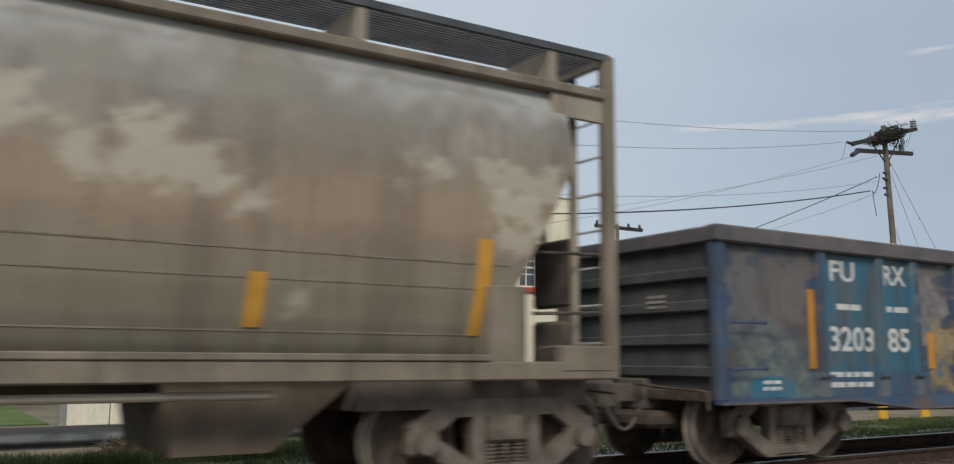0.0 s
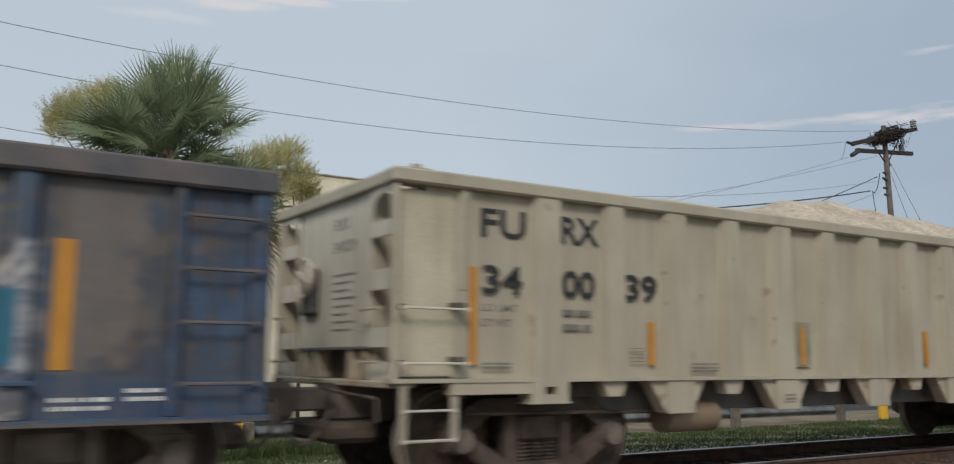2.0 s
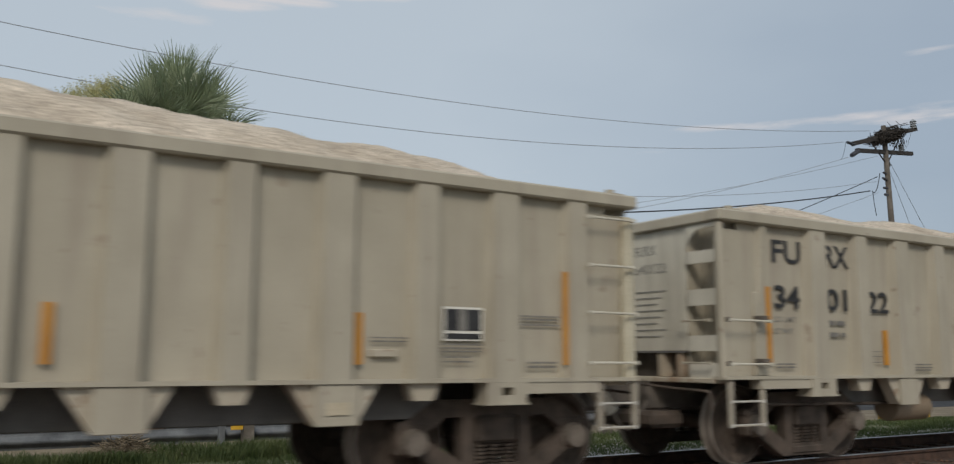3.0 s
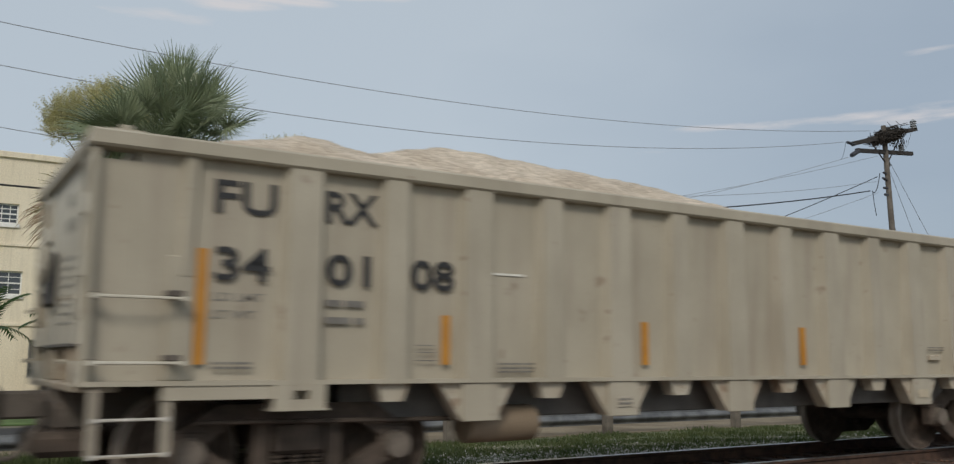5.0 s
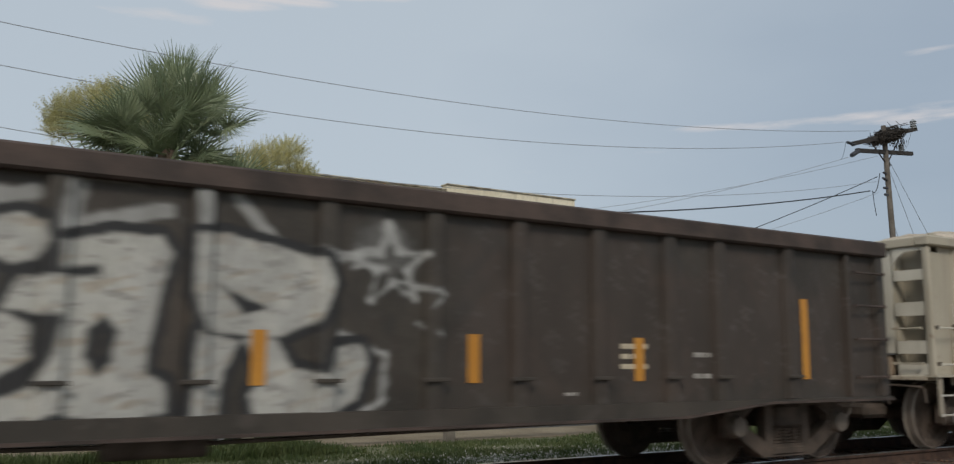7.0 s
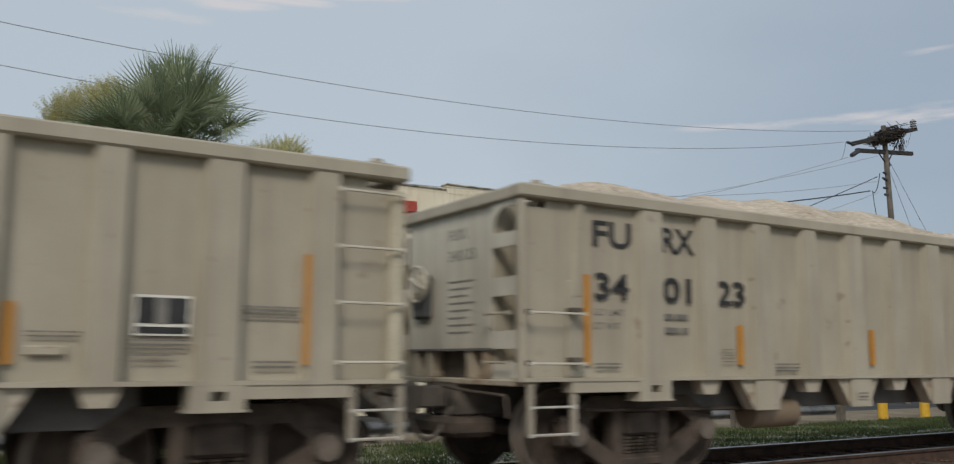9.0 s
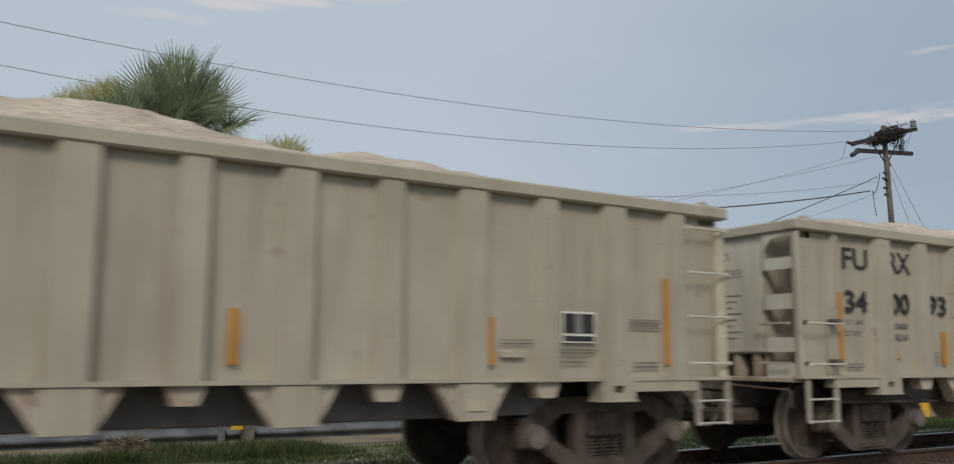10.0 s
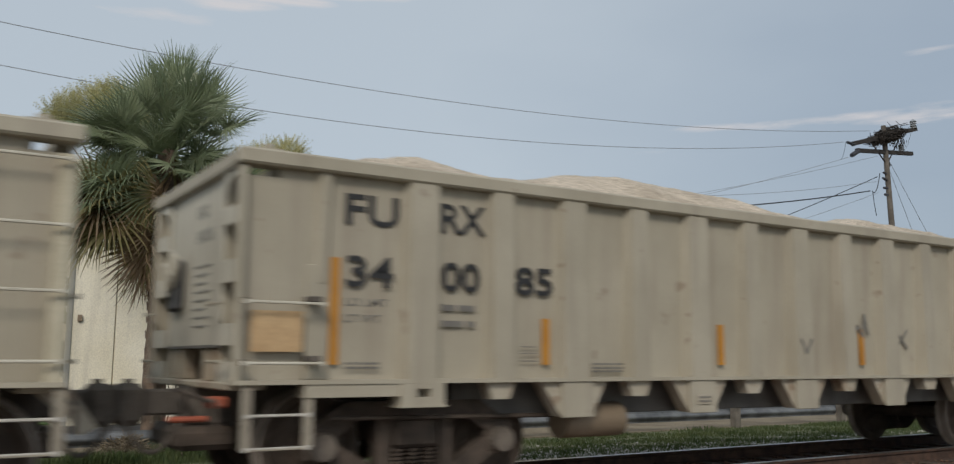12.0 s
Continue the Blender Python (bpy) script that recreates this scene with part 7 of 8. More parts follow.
# red awning board over the middle window, conduit on the wall
aw = part("sign_board", box(B(), 10.0, 12.3, YB_ - 0.12, YB_ - 0.004, 5.33, 5.76, 0.015), M["red_trim"], shop, "plain red painted fascia board")
bm = rod(B(), (6.95, YB_ - 0.04, 0.4), (6.95, YB_ - 0.04, 2.4), 0.025, 8)
rod(bm, (6.95, YB_ - 0.04, 2.4), (7.9, YB_ - 0.04, 2.4), 0.025, 8)
part("conduit", bm, M["zinc"], shop)
annex = new("panel_wall")
tagged(annex, "tall white-painted wall of upright panels", "wall")
xs_p = [3.22, 4.18, 5.2, 6.66]
for a, b in zip(xs_p, xs_p[1:]):
    part("wall_panel", box(B(), a + 0.012, b - 0.012, 22.75, 22.95, GZ, 4.4, 0.012), M["stucco_white"], annex)
part("wall_core", box(B(), 3.24, 6.64, 22.95, 23.3, GZ, 4.38), M["stucco_white"], annex)
part("roof_edge", box(B(), 3.2, 6.68, 22.7, 23.32, 4.4, 4.5, 0.01), M["parapet"], annex)
part("corner_trim", box(B(), 3.12, 3.232, 22.72, 22.85, GZ, 4.38, 0.01), M["grey_trim"], annex)
part("meter_bracket", box(B(), 3.34, 3.44, 22.68, 22.75, 2.05, 2.2, 0.01), M["tank"], annex, "small rusty bracket")

block = new("apartment_block")
tagged(block, "pale yellow three-storey stucco block with sash windows", "building")
FW = [(2.3, 3.75, 3.67, 4.62), (4.58, 5.7, 3.25, 4.52), (4.15, 5.62, 0.44, 1.93), (2.55, 3.45, 6.5, 7.3), (-0.6, 0.8, 0.44, 1.93), (-0.6, 0.8, 3.3, 4.6), (-3.8, -2.4, 0.44, 1.93), (-3.8, -2.4, 3.3, 4.6), (-3.8, -2.4, 6.3, 7.5), (7.4, 8.6, 3.3, 4.6)]
bm = pierced_wall(B(), -9.0, 12.0, GZ, 9.15, 40.0, 40.3, FW)
part("front_wall", bm, M["stucco_far"], block)
part("body", box(B(), -9.0, 12.0, 40.4, 52.0, GZ, 9.1), M["stucco_far"], block)
part("parapet", box(B(), -9.1, 12.1, 39.9, 40.35, 9.15, 9.4, 0.02), M["stucco_far"], block)
for zz_ in (2.45, 5.6):
    part("string_course", box(B(), -9.0, 12.0, 39.93, 39.997, zz_, zz_ + 0.12, 0.01), M["stucco_far"], block)
for w in FW:
    sash_window(block, *w, 40.0, M["white_trim"] if w[2] > 1 else M["grey_trim"], 3, 4, None, M["white_trim"] if w[2] > 1 else None)

# street sign board with print that cannot be read
sg = new("street_sign")
tagged(sg, "small green sign board with rows of white print", "sign")
sg.matrix_basis = pose(11.2, 19.6, 0)
sg_b = part("board", box(B(), -0.28, 0.2, -0.02, 0.02, 1.6, 2.3, 0.01), M["green_paint"], sg)
for k in range(4):
    part("print_bar", box(B(), -0.24, 0.1, -0.028, -0.02, 1.68 + 0.14 * k, 1.75 + 0.14 * k), M["label_white"], sg_b)
part("post", rod(B(), (0.24, 0, GZ), (0.24, 0, 2.42), 0.035, 8), M["green_paint"], sg)
part("cap_rail", box(B(), -0.32, 0.32, -0.03, 0.03, 2.3, 2.34), M["green_paint"], sg)


# ---- palm ----
def fan_leaf_mesh(name, seed, petiole, blade, n, droop, mat):
    """A fan leaf: stalk, short rib, and narrow folded blades that spread from it and bend at the tips."""
    r = random.Random(seed)
    vs, fs = [], []

    def strip(path, widths, side):
        k = len(vs)
        for p, w in zip(path, widths):
            vs.append(tuple(p - side * w))
            vs.append(tuple(p + side * w))
        for i in range(len(path) - 1):
            fs.append((k + 2 * i, k + 2 * i + 1, k + 2 * i + 3, k + 2 * i + 2))
    pts = [Vector((petiole * u, 0, -0.12 * petiole * u * u * droop)) for u in (0, 0.5, 1.0)]
    strip(pts, (0.03, 0.02, 0.014), Vector((0, 1, 0)))
    strip(pts, (0.02, 0.014, 0.01), Vector((0, 0, 1)))
    hub = pts[-1]
    for i in range(n):
        u = (i + 0.5) / n * 2 - 1
        a = u * radians(118)
        ln = blade * (1.0 - 0.3 * abs(u) ** 1.5) * r.uniform(0.88, 1.08)
        d = Vector((math.cos(a), math.sin(a), 0.28 * abs(math.sin(a)) + r.uniform(-0.08, 0.08))).normalized()
        base = hub + Vector((0.18 * blade * (1 - abs(u)), 0, 0))
        side = d.cross(Vector((0, 0, 1))).normalized()
        side = (side + Vector((0, 0, r.uniform(0.25, 0.6)))).normalized()
        path, p = [], base.copy()
        for s in range(6):
            path.append(p.copy())
            q = s / 5
            d2 = (d + Vector((0, 0, -1)) * droop * q * q * r.uniform(0.5, 1.0)).normalized()
            p = p + d2 * ln / 5
        w = 0.019 * blade
        strip(path, (w * 0.8, w * 1.1, w, w * 0.75, w * 0.42, 0.0015), side)
    me = bpy.data.meshes.new(name)
    me.from_pydata(vs, [], fs)
    me.materials.append(mat)
    return me


palm = new("sabal_palm")
tagged(palm, "cabbage palm with green fan leaves and dead brown skirt", "palm tree")
palm.matrix_basis = pose(3.62, 16.0, GZ)
bm = B()
for k in range(19):
    z0, z1 = k * 0.27, (k + 1) * 0.27
    rr = 0.2 - 0.003 * k
    rod(bm, (0.012 * math.sin(k), 0, z0), (0.012 * math.sin(k + 1), 0, z1), rr + 0.012, 14, rr)
r_ = random.Random(11)
for _ in range(150):
    a, z = r_.uniform(0, 6.28), r_.uniform(0.1, 4.1)
    rod(bm, (0.17 * math.cos(a), 0.17 * math.sin(a), z), (0.19 * math.cos(a), 0.19 * math.sin(a), z + r_.uniform(0.05, 0.16)), 0.025, 5, 0.01)
part("trunk", bm, M["trunk"], palm, "rough brown palm trunk")
bm = B()
for k in range(7):
    a = r_.uniform(0, 6.28)
    p = Vector((0.18 * math.cos(a), 0.18 * math.sin(a), r_.uniform(0.6, 1.6)))
    for _ in range(6):
        q = p + Vector((r_.uniform(-0.06, 0.06), r_.uniform(-0.03, 0.03), -r_.uniform(0.06, 0.16)))
        rod(bm, p, q, 0.006, 5)
        p = q
part("hanging_vine", bm, M["twig"], palm)
GREEN = [fan_leaf_mesh("frond", 100 + k, 0.72 + 0.1 * k, 0.8 - 0.03 * k, 38, 0.35 + 0.2 * k, M["frond"]) for k in range(4)]
INNER = [fan_leaf_mesh("frond", 110 + k, 0.32 + 0.12 * k, 0.75, 36, 0.5, M["frond"]) for k in range(2)]
OLD = [fan_leaf_mesh("frond", 120 + k, 0.95 + 0.1 * k, 0.95, 36, 1.2 + 0.3 * k, M["frond_old"]) for k in range(2)]
DEAD = [fan_leaf_mesh("frond", 140 + k, 0.85 + 0.15 * k, 0.95, 34, 1.9, M["frond_dead"]) for k in range(2)]
LOWER = [fan_leaf_mesh("frond", 160 + k, 0.85 + 0.12 * k, 0.9, 38, 1.8, M["frond"] if k < 2 else M["frond_old"]) for k in range(3)]
top = Vector((0.13, 0, 5.15))


def frond(mesh, az, el, roll, scale=1.0, z=0.0):
    o = new("frond", mesh)
    o.parent = palm
    o.matrix_basis = Matrix.Translation(top + Vector((0, 0, z))) @ Euler((0, 0, radians(az))).to_matrix().to_4x4() @ Euler((0, radians(-el), 0)).to_matrix().to_4x4() @ Euler((radians(roll), 0, 0)).to_matrix().to_4x4() @ Matrix.Scale(scale * 1.05, 4)


r_ = random.Random(77)
for k in range(50):
    u = k / 49
    frond(GREEN[k % 4], k * 137.5, 90 - 68 * u ** 0.85 + r_.uniform(-7, 7), r_.uniform(-75, 75), (1.01 - 0.14 * u) * r_.uniform(0.93, 1.06), 0.1 * (1 - u))
for k in range(14):
    frond(INNER[k % 2], k * 137.5 + 60, r_.uniform(-20, 80), r_.uniform(-80, 80), r_.uniform(0.9, 1.1), -0.05)
for k in range(20):
    frond(GREEN[k % 4], k * 137.5 + 40, r_.uniform(-30, 18), r_.uniform(-70, 70), r_.uniform(0.65, 0.82), -0.12)
for k in range(22):
    frond(OLD[k % 2], k * 137.5 + 15, r_.uniform(-75, -30), r_.uniform(-70, 70), r_.uniform(0.8, 0.95), -0.3)
for k in range(40):
    u = k / 39
    frond(LOWER[k % 3] if u < 0.5 else DEAD[k % 2], k * 137.5 + 25, -10 - 62 * u + r_.uniform(-8, 8), r_.uniform(-75, 75), r_.uniform(0.78, 0.95), -0.15 - 0.4 * u)
for k in range(56):
    frond(DEAD[k % 2] if k % 4 else OLD[k % 2], k * 137.5 + 70, r_.uniform(-88, -62), r_.uniform(-75, 75), r_.uniform(0.8, 1.12), -0.5)
# a heavy clump of drying leaves hangs out on one side, a smaller green one on the other
for k in range(26):
    m = (OLD[0], LOWER[0], DEAD[1], LOWER[1], OLD[1])[k % 5]
    frond(m, r_.uniform(158, 205), r_.uniform(-42, -14), r_.uniform(-70, 70), r_.uniform(1.1, 1.3), -0.25)
for k in range(7):
    frond(LOWER[k % 2], r_.uniform(160, 205), r_.uniform(-24, -8), r_.uniform(-50, 50), r_.uniform(1.0, 1.25), -0.15)
for k in range(16):
    frond((DEAD[0], OLD[1], DEAD[1])[k % 3], r_.uniform(-22, 18), r_.uniform(-52, -24), r_.uniform(-70, 70), r_.uniform(1.05, 1.25), -0.4)
for k in range(9):
    frond(GREEN[2 + k % 2], r_.uniform(160, 200), r_.uniform(6, 26), r_.uniform(-60, 60), r_.uniform(0.98, 1.1), -0.05)
for k in range(20):
    frond((GREEN[3], LOWER[0], LOWER[1], GREEN[2])[k % 4], r_.uniform(-24, 18), r_.uniform(-26, -6), r_.uniform(-70, 70), r_.uniform(0.95, 1.1), -0.25)


# ---- feathery trees behind ----
def feathery_tree(name, place, height, trunk_r, clumps, seed, mat, label, leaf=0.12, count=420):
    r = random.Random(seed)
    t = new(name)
    tagged(t, label, "tree")
    t.matrix_basis = pose(*place)
    bm = B()
    fork = Vector((0, 0, height * 0.45))
    rod(bm, (0, 0, -0.02), fork, trunk_r, 10, trunk_r * 0.7)
    for c, rad in clumps:
        c = Vector(c)
        mid = fork.lerp(c, 0.5) + Vector((r.uniform(-0.1, 0.1), r.uniform(-0.1, 0.1), 0.15))
        rod(bm, fork, mid, trunk_r * 0.6, 7, trunk_r * 0.4)
        rod(bm, mid, c, trunk_r * 0.4, 7, trunk_r * 0.15)
    part("trunk", bm, M["trunk"], t)
    vs, fs = [], []
    for c, rad in clumps:
        c = Vector(c)
        for _ in range(int(count * rad)):
            v = Vector((r.gauss(0, 1), r.gauss(0, 1), r.gauss(0, 1))).normalized() * rad * r.random() ** 0.45
            v.z *= 0.8
            d = (v.normalized() * 0.5 + Vector((r.uniform(-0.6, 0.6), r.uniform(-0.6, 0.6), r.uniform(0.1, 0.9)))).normalized()
            p = c + v
            ln = leaf * r.uniform(1.5, 3.0)
            # a twig with pairs of narrow leaflets
            side = d.cross(Vector((r.uniform(-1, 1), r.uniform(-1, 1), 1))).normalized()
            for s in range(6):
                b = p + d * ln * s / 5
                for sg_ in (-1, 1):
                    e = b + (side * sg_ + d * 0.7).normalized() * leaf * (0.6 - 0.06 * s)
                    w = d * leaf * 0.09
                    k = len(vs)
                    vs += [tuple(b - w), tuple(b + w), tuple(e)]
                    fs.append((k, k + 1, k + 2))
    me = bpy.data.meshes.new("crown")
    me.from_pydata(vs, [], fs)
    me.materials.append(mat)
    cr = new("crown", me)
    cr.parent = t
    return t


feathery_tree("feathery_tree", (4.3, 19.4, GZ), 6.5, 0.06, [((-1.4, 0, 6.55), 0.55), ((-1.85, 0.1, 6.4), 0.45), ((-1.0, 0.2, 6.85), 0.45), ((-1.2, 0.0, 6.2), 0.5), ((-2.0, 0.1, 6.1), 0.3), ((-0.5, 0, 6.3), 0.5)], 51, M["feather"], "feathery yellow-green tree behind the palm", 0.11, 1100)
feathery_tree("feathery_tree", (7.8, 20.2, GZ), 6.0, 0.05, [((-0.9, 0, 6.1), 0.5), ((-0.4, 0.1, 6.35), 0.4), ((-0.1, 0.0, 5.75), 0.42), ((-1.4, 0.1, 5.9), 0.5), ((-0.7, 0.0, 5.5), 0.5), ((0.1, 0.1, 5.4), 0.3)], 52, M["feather"], "feathery yellow-green tree beside the shop", 0.11, 1000)


def areca(place, h, seed, label):
    r = random.Random(seed)
    t = new("areca_palm")
    tagged(t, label, "palm")
    t.matrix_basis = pose(*place)
    part("stem", rod(B(), (0, 0, -0.02), (0, 0, h), 0.06, 8, 0.04), M["areca"], t)
    for k in range(13):
        az, el = k * 137.5, r.uniform(0.1, 1.2)
        d = Vector((math.cos(radians(az)) * math.cos(el), math.sin(radians(az)) * math.cos(el), math.sin(el)))
        vs, fs = [], []
        p = Vector((0, 0, h))
        for s in range(12):
            q = p + d * 0.13
            d = (d + Vector((0, 0, -0.1))).normalized()
            side = d.cross(Vector((0, 0, 1))).normalized()
            for sg_ in (-1, 1):
                e = q + (side * sg_ + d * 0.8 - Vector((0, 0, 0.3))).normalized() * (0.5 - 0.025 * s)
                k0 = len(vs)
                vs += [tuple(p), tuple(q), tuple(e)]
                fs.append((k0, k0 + 1, k0 + 2))
            p = q
        me = bpy.data.meshes.new("frond")
        me.from_pydata(vs, [], fs)
        me.materials.append(M["areca"])
        o = new("frond", me)
        o.parent = t


areca((4.35, 31.0, GZ), 2.6, 61, "green feather palm in front of the block")
areca((1.9, 30.0, GZ), 2.4, 62, "small green feather palm in front of the block")
# thin sapling by the guardrail
sap = new("sapling")
tagged(sap, "thin bare sapling with a few leaves", "sapling")
sap.matrix_basis = pose(3.9, 15.2, GZ)
bm = B()
TW = [((-0.35, 0, 0.0), (-0.1, 0, 1.2)), ((-0.1, 0, 1.2), (0.25, 0, 1.75)), ((0.25, 0, 1.75), (0.42, 0, 1.85)), ((-0.1, 0, 1.2), (0.2, 0, 1.3)), ((0.2, 0, 1.3), (0.4, 0, 1.2)), ((0.0, 0, 1.35), (-0.15, 0, 1.7))]
for p, q in TW:
    rod(bm, p, q, 0.009, 5)
part("stem", bm, M["twig"], sap)
r_ = random.Random(9)
for p in ((0.42, 0, 1.85), (0.2, 0, 1.72), (0.38, 0, 1.45), (-0.15, 0, 1.7), (0.4, 0, 1.2)):
    bm = B()
    for k in range(4):
        a = r_.uniform(0, 6.28)
        c = Vector(p)
        e = c + Vector((0.12 * math.cos(a), 0.03, 0.1 * math.sin(a)))
        s = (e - c).cross(Vector((0, 1, 0))).normalized() * 0.03
        m_ = c.lerp(e, 0.5)
        bm.faces.new([bm.verts.new(v) for v in (c, m_ + s, e, m_ - s)])
    part("leaf", bm, M["areca"], sap)


# ---- utility pole with an old nest ----
pole = new("utility_pole")
tagged(pole, "leaning timber utility pole with crossarms and wires", "utility pole")
pole.matrix_basis = pose(30.75, 20.0, GZ)
bm = rod(B(), (0.32, 0, -0.02), (-0.1, 0, 10.35), 0.13, 14, 0.09)
part("shaft", bm, M["pole"], pole, "weathered timber shaft")
ARMS = (((-1.95, 0.05, 9.42), (1.9, -0.05, 10.5), 0.07), ((-1.75, 0.05, 9.2), (1.55, -0.05, 9.47), 0.06))
for p, q, w in ARMS:
    bm = B()
    d = Vector(q) - Vector(p)
    bmesh.ops.create_cube(bm, size=1.0, matrix=Matrix.Translation((Vector(p) + Vector(q)) / 2) @ d.to_track_quat("X", "Z").to_matrix().to_4x4() @ Matrix.Diagonal((d.length, w * 2, w * 2.4, 1)))
    part("crossarm", bm, M["arm"], pole, "dark timber crossarm")
bm = B()
rod(bm, (-0.9, 0, 9.6), (-0.08, 0, 8.9), 0.025, 6)
rod(bm, (0.8, 0, 9.9), (0.0, 0, 8.9), 0.025, 6)
part("arm_brace", bm, M["arm"], pole)


def insulator(x, y, z, r=0.07, h=0.25, tilt=(0, 0, 1), mat="porcelain"):
    bm = B()
    d = Vector(tilt).normalized()
    p = Vector((x, y, z))
    for k in range(4):
        rod(bm, p + d * h * k / 4, p + d * h * (k + 0.6) / 4, r, 10, r * 0.7)
    rod(bm, p, p + d * h, r * 0.4, 6)
    part("insulator", bm, M[mat], pole)


insulator(1.75, -0.05, 10.5, 0.13, 0.35, mat="zinc_cap")
insulator(0.95, 0.0, 9.48, 0.12, 0.3, mat="zinc_cap")
insulator(-1.75, 0.0, 9.15, 0.09, 0.6, (-0.75, -0.1, -0.35))
insulator(0.6, 0.4, 9.25, 0.09, 0.55, (0.6, 0.3, -0.35))
insulator(-0.1, 0, 7.95, 0.05, 0.24, (-1, 0, 0))
insulator(-0.1, 0, 7.7, 0.05, 0.2, (-1, 0, 0))
insulator(-0.1, 0, 8.25, 0.05, 0.28, (-1, 0, 0.3))
insulator(-0.12, 0, 8.5, 0.04, 0.2, (-1, 0, 0.2))
insulator(-1.95, 0.0, 9.38, 0.06, 0.5, (-1, -0.1, 0.05))
nest = new("bird_nest")
tagged(nest, "untidy dark nest of sticks on the crossarm", "nest")
nest.matrix_basis = pose(30.75, 20.0, GZ)
r_ = random.Random(23)
bm = B()
for _ in range(1150):
    u = r_.uniform(-1, 1)
    c = Vector((0.1 + 0.62 * u, r_.gauss(0, 0.2), 9.98 + 0.22 * u + r_.gauss(0.0, 0.1)))
    d = Vector((r_.uniform(-1, 1), r_.uniform(-1, 1), r_.uniform(-0.35, 0.35))).normalized() * r_.uniform(0.1, 0.28)
    rod(bm, c - d, c + d, 0.012, 4)
for _ in range(60):
    c = Vector((r_.choice([r_.gauss(-0.55, 0.1), r_.gauss(0.7, 0.15)]), r_.gauss(0, 0.15), 9.9))
    rod(bm, c, c + Vector((r_.uniform(-0.1, 0.1), 0, -r_.uniform(0.1, 0.45))), 0.01, 4)
part("sticks", bm, M["twig"], nest)
tagged(nest, kind="stuff")


def span(name, p, q, sag, r, mat, label, group, n=24):
    """A wire that hangs from p to q: one tube."""
    p, q = Vector(p), Vector(q)
    side = (q - p).cross(Vector((0, 0, 1))).normalized() * r
    up = Vector((0, 0, r))
    vs, fs = [], []
    for k in range(n + 1):
        u = k / n
        c = p.lerp(q, u) - Vector((0, 0, 4 * sag * u * (1 - u)))
        vs += [tuple(c + side * math.cos(a) + up * math.sin(a)) for a in (0.0, 1.257, 2.513, 3.77, 5.027)]
        if k:
            b0, b1 = 5 * (k - 1), 5 * k
            fs += [(b0 + i, b0 + (i + 1) % 5, b1 + (i + 1) % 5, b1 + i) for i in range(5)]
    me = bpy.data.meshes.new(name)
    me.from_pydata(vs, [], fs)
    me.materials.append(mat)
    return tagged(new(name, me), label, "wire", group)


PX, PY = 30.75, 20.0
G1 = "wires on the utility pole"
span("power_wire", (29.81, 20.0, 9.71), (-12, 20.0, 8.97), 1.46, 0.009, M["wire"], "thin grey overhead power wire", G1, 40)
span("power_wire", (28.32, 20.0, 9.09), (-12, 20.0, 8.42), 1.81, 0.009, M["wire"], "thin grey overhead power wire", G1, 40)
span("service_wire", (30.0, 20.0, 7.81), (-12, 20.0, 7.37), 2.01, 0.008, M["wire"], "thin grey service wire", G1, 40)
span("telephone_cable", (29.6, 20.0, 7.41), (-12, 20.0, 5.28), 1.55, 0.022, M["cable"], "black overhead telephone cable", G1, 40)
span("service_wire", (30.1, 20.0, 8.0), (17.6, 20.0, 3.65), 0.12, 0.015, M["cable"], "black service cable to a house", G1)
span("service_wire", (30.1, 20.0, 7.4), (16.0, 24.0, 3.2), 0.3, 0.008, M["wire"], "thin grey service wire", G1)
span("service_wire", (28.45, 20.0, 8.54), (10.0, 24.0, 4.4), 0.5, 0.008, M["wire"], "thin grey service wire", G1)
span("service_wire", (30.2, 20.0, 8.8), (10.0, 26.0, 5.0), 0.5, 0.007, M["wire"], "thin grey service wire", G1)
span("guy_wire", (30.9, 20.1, 8.6), (37.5, 21.0, GZ), 0.1, 0.009, M["wire"], "thin steel guy wire", G1)
span("guy_wire", (30.9, 20.1, 8.9), (41.5, 21.5, GZ), 0.1, 0.009, M["wire"], "thin steel guy wire", G1)
span("guy_wire", (30.8, 20.1, 6.9), (35.2, 20.6, GZ), 0.05, 0.009, M["wire"], "thin steel guy wire", G1)
span("jumper_wire", (28.32, 20.0, 9.05), (28.0, 20.0, 8.4), 0.12, 0.008, M["cable"], "short looped jumper wire", G1, 10)
span("jumper_wire", (32.5, 20.0, 10.25), (31.6, 20.0, 9.2), 0.35, 0.008, M["cable"], "short looped jumper wire", G1, 10)
span("jumper_wire", (30.1, 19.9, 8.1), (29.6, 19.9, 7.35), 0.25, 0.018, M["cable"], "short looped jumper wire", G1, 10)
span("jumper_wire", (29.6, 19.9, 7.4), (29.75, 19.9, 6.5), 0.1, 0.015, M["cable"], "short looped jumper wire", G1, 6)

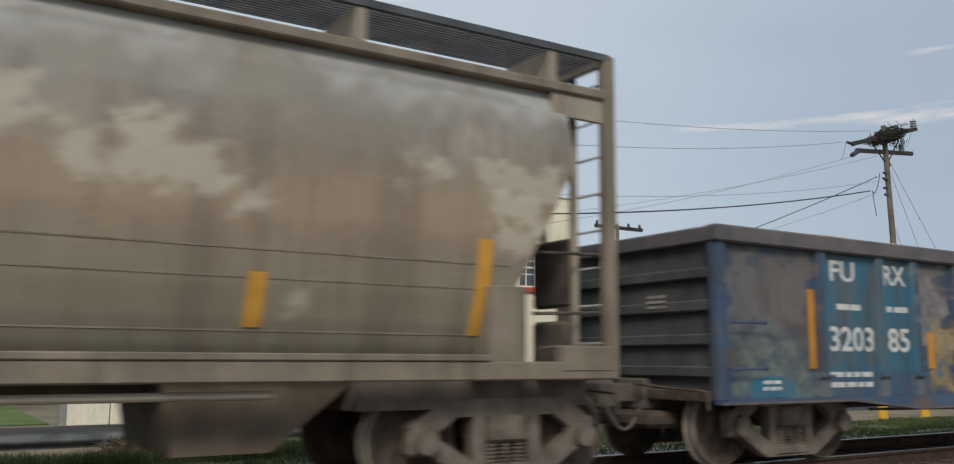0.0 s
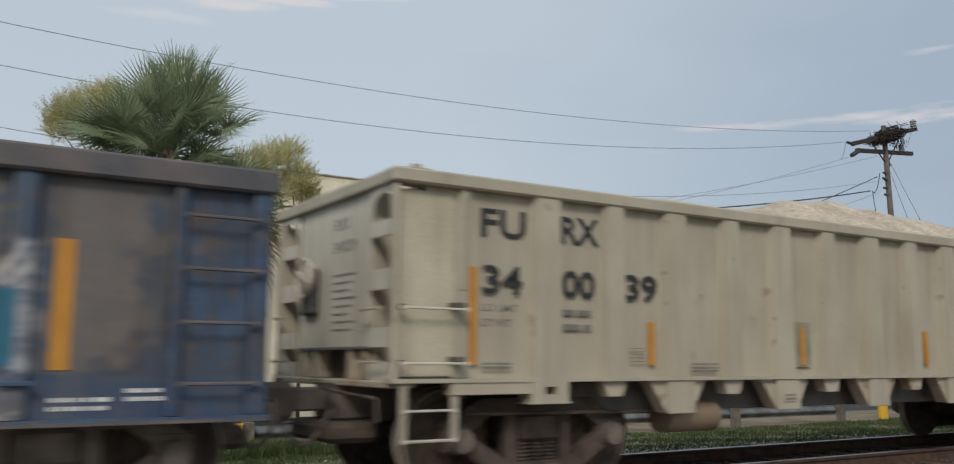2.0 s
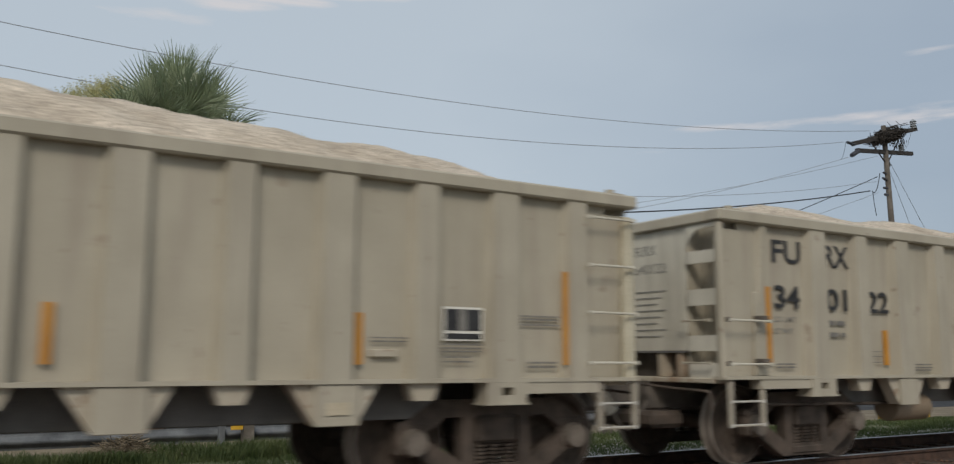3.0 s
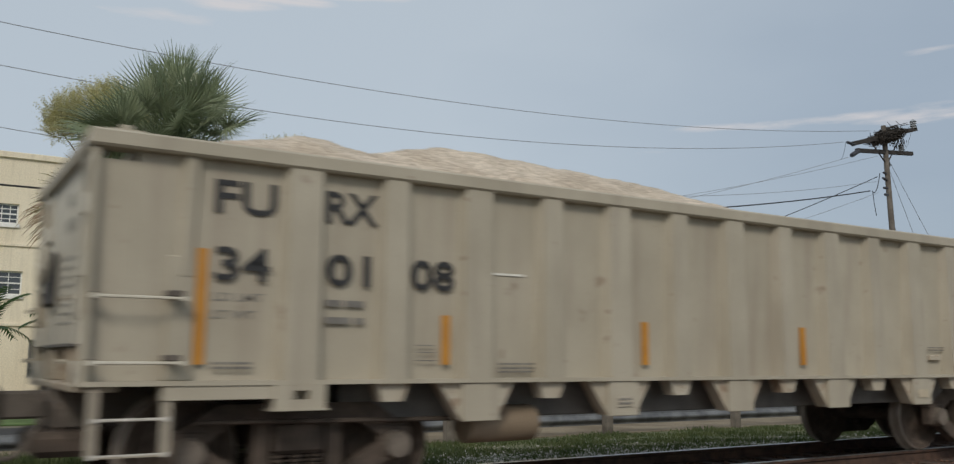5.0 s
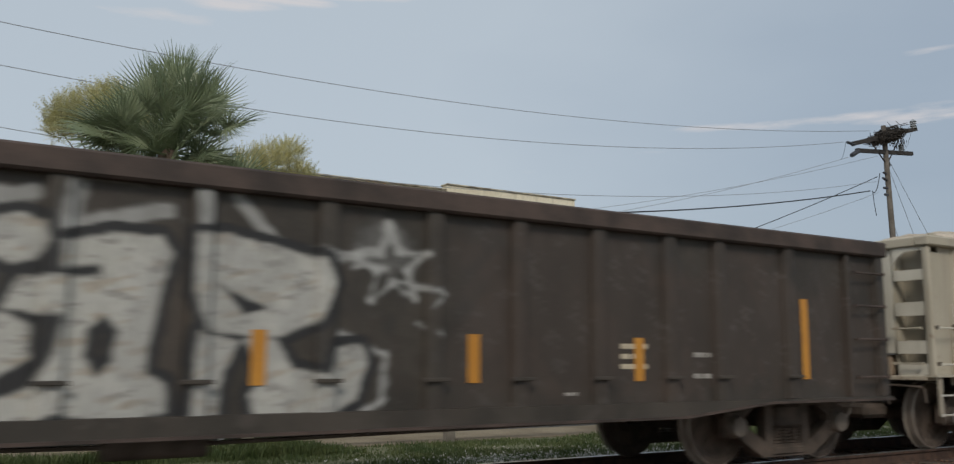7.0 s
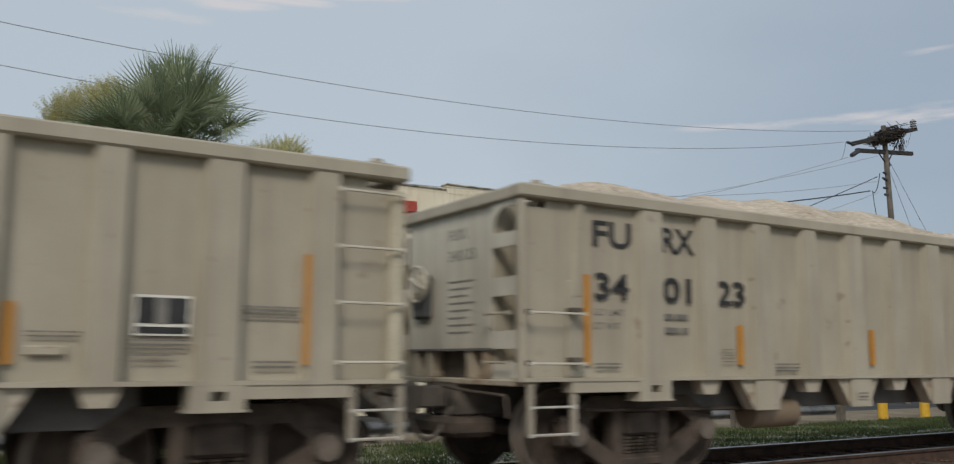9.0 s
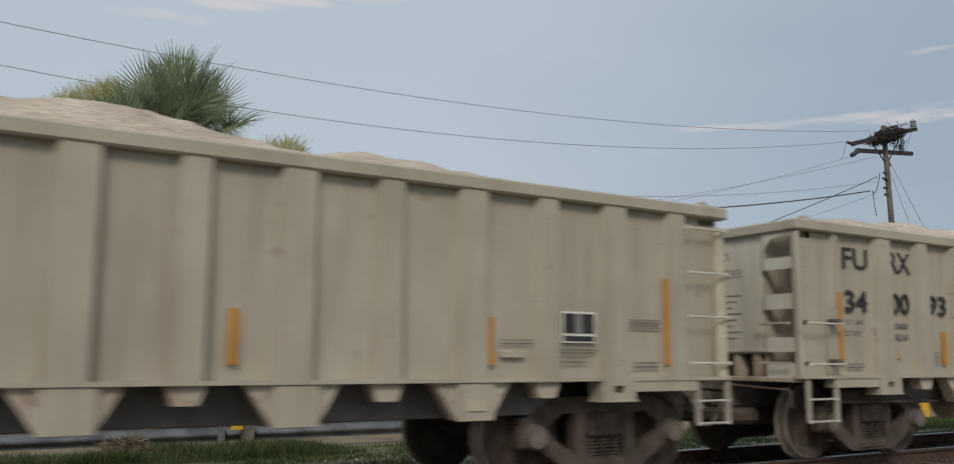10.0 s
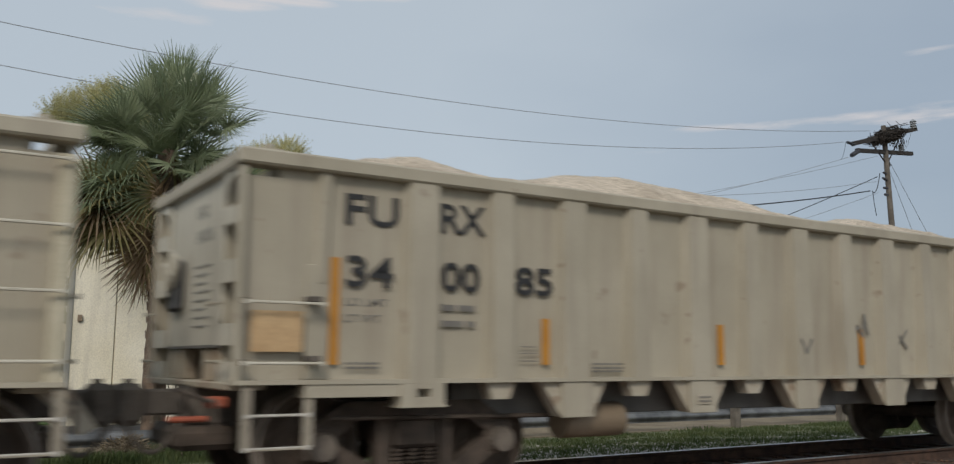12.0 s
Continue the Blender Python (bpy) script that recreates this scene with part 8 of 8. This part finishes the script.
# far pole down the side street
far = new("utility_pole")
tagged(far, "far timber utility pole with a single crossarm", "utility pole")
far.matrix_basis = pose(52.2, 60.0, GZ)
part("shaft", rod(B(), (0, 0, -0.02), (0, 0, 13.4), 0.2, 10, 0.15), M["pole"], far)
part("crossarm", box(B(), -2.5, 2.9, -0.12, 0.12, 12.95, 13.25), M["arm"], far)
for x in (-2.3, -1.2, 1.3, 2.6):
    part("insulator", rod(B(), (x, 0, 13.25), (x, 0, 13.55), 0.12, 8), M["porcelain"], far)

# low dark tree tops beyond the pole
feathery_tree("broadleaf_tree", (52.0, 30.0, GZ), 5.0, 0.2, [((0, 0, 5.6), 1.2), ((1.4, 0, 5.2), 1.1), ((-1.2, 0, 5.0), 1.0), ((0.3, 0, 4.4), 1.3)], 53, M["hedge"], "dark broadleaf tree far down the road", 0.2, 260)


# ---- what moves ----
def motions():
    for car, ref in CARS:
        def at(t):
            return pose(ref - SPEED * (t - T_REF), CAR_Y, RAIL_Z)
        walk(car, [(0.0, at(0.0)), (6.0, at(6.0)), (12.0, at(12.0))])
        # the wheels roll while the car is near
        length = 16.0
        back = 16.2 if car.name.startswith("covered") else 0.0
        t0 = T_REF + (ref - back - 17.0) / SPEED
        t1 = T_REF + (ref + length + 3.0) / SPEED
        f0, f1 = max(0, int(t0 * FPS)), min(360, int(t1 * FPS) + 1)
        step = math.degrees(SPEED / FPS / 0.457)
        for w in [o for o in car.children_recursive if o.name.startswith("wheelset")]:
            base = w.matrix_basis.translation.copy()

            def turned(k):
                return Matrix.Translation(base) @ pose(0, 0, 0, 0, -step * k, 0)
            rows = [(f / FPS, turned(f - f0)) for f in range(f0, f1 + 1)]
            if f0 > 0:
                rows.insert(0, (0.0, turned(0)))
            if f1 < 360:
                rows.append((12.0, turned(f1 - f0)))
            walk(w, rows)
    for load, ref in LOADS:
        walk(load, [(t, pose(ref - SPEED * (t - T_REF), CAR_Y, RAIL_Z)) for t in (0.0, 6.0, 12.0)])


motions()
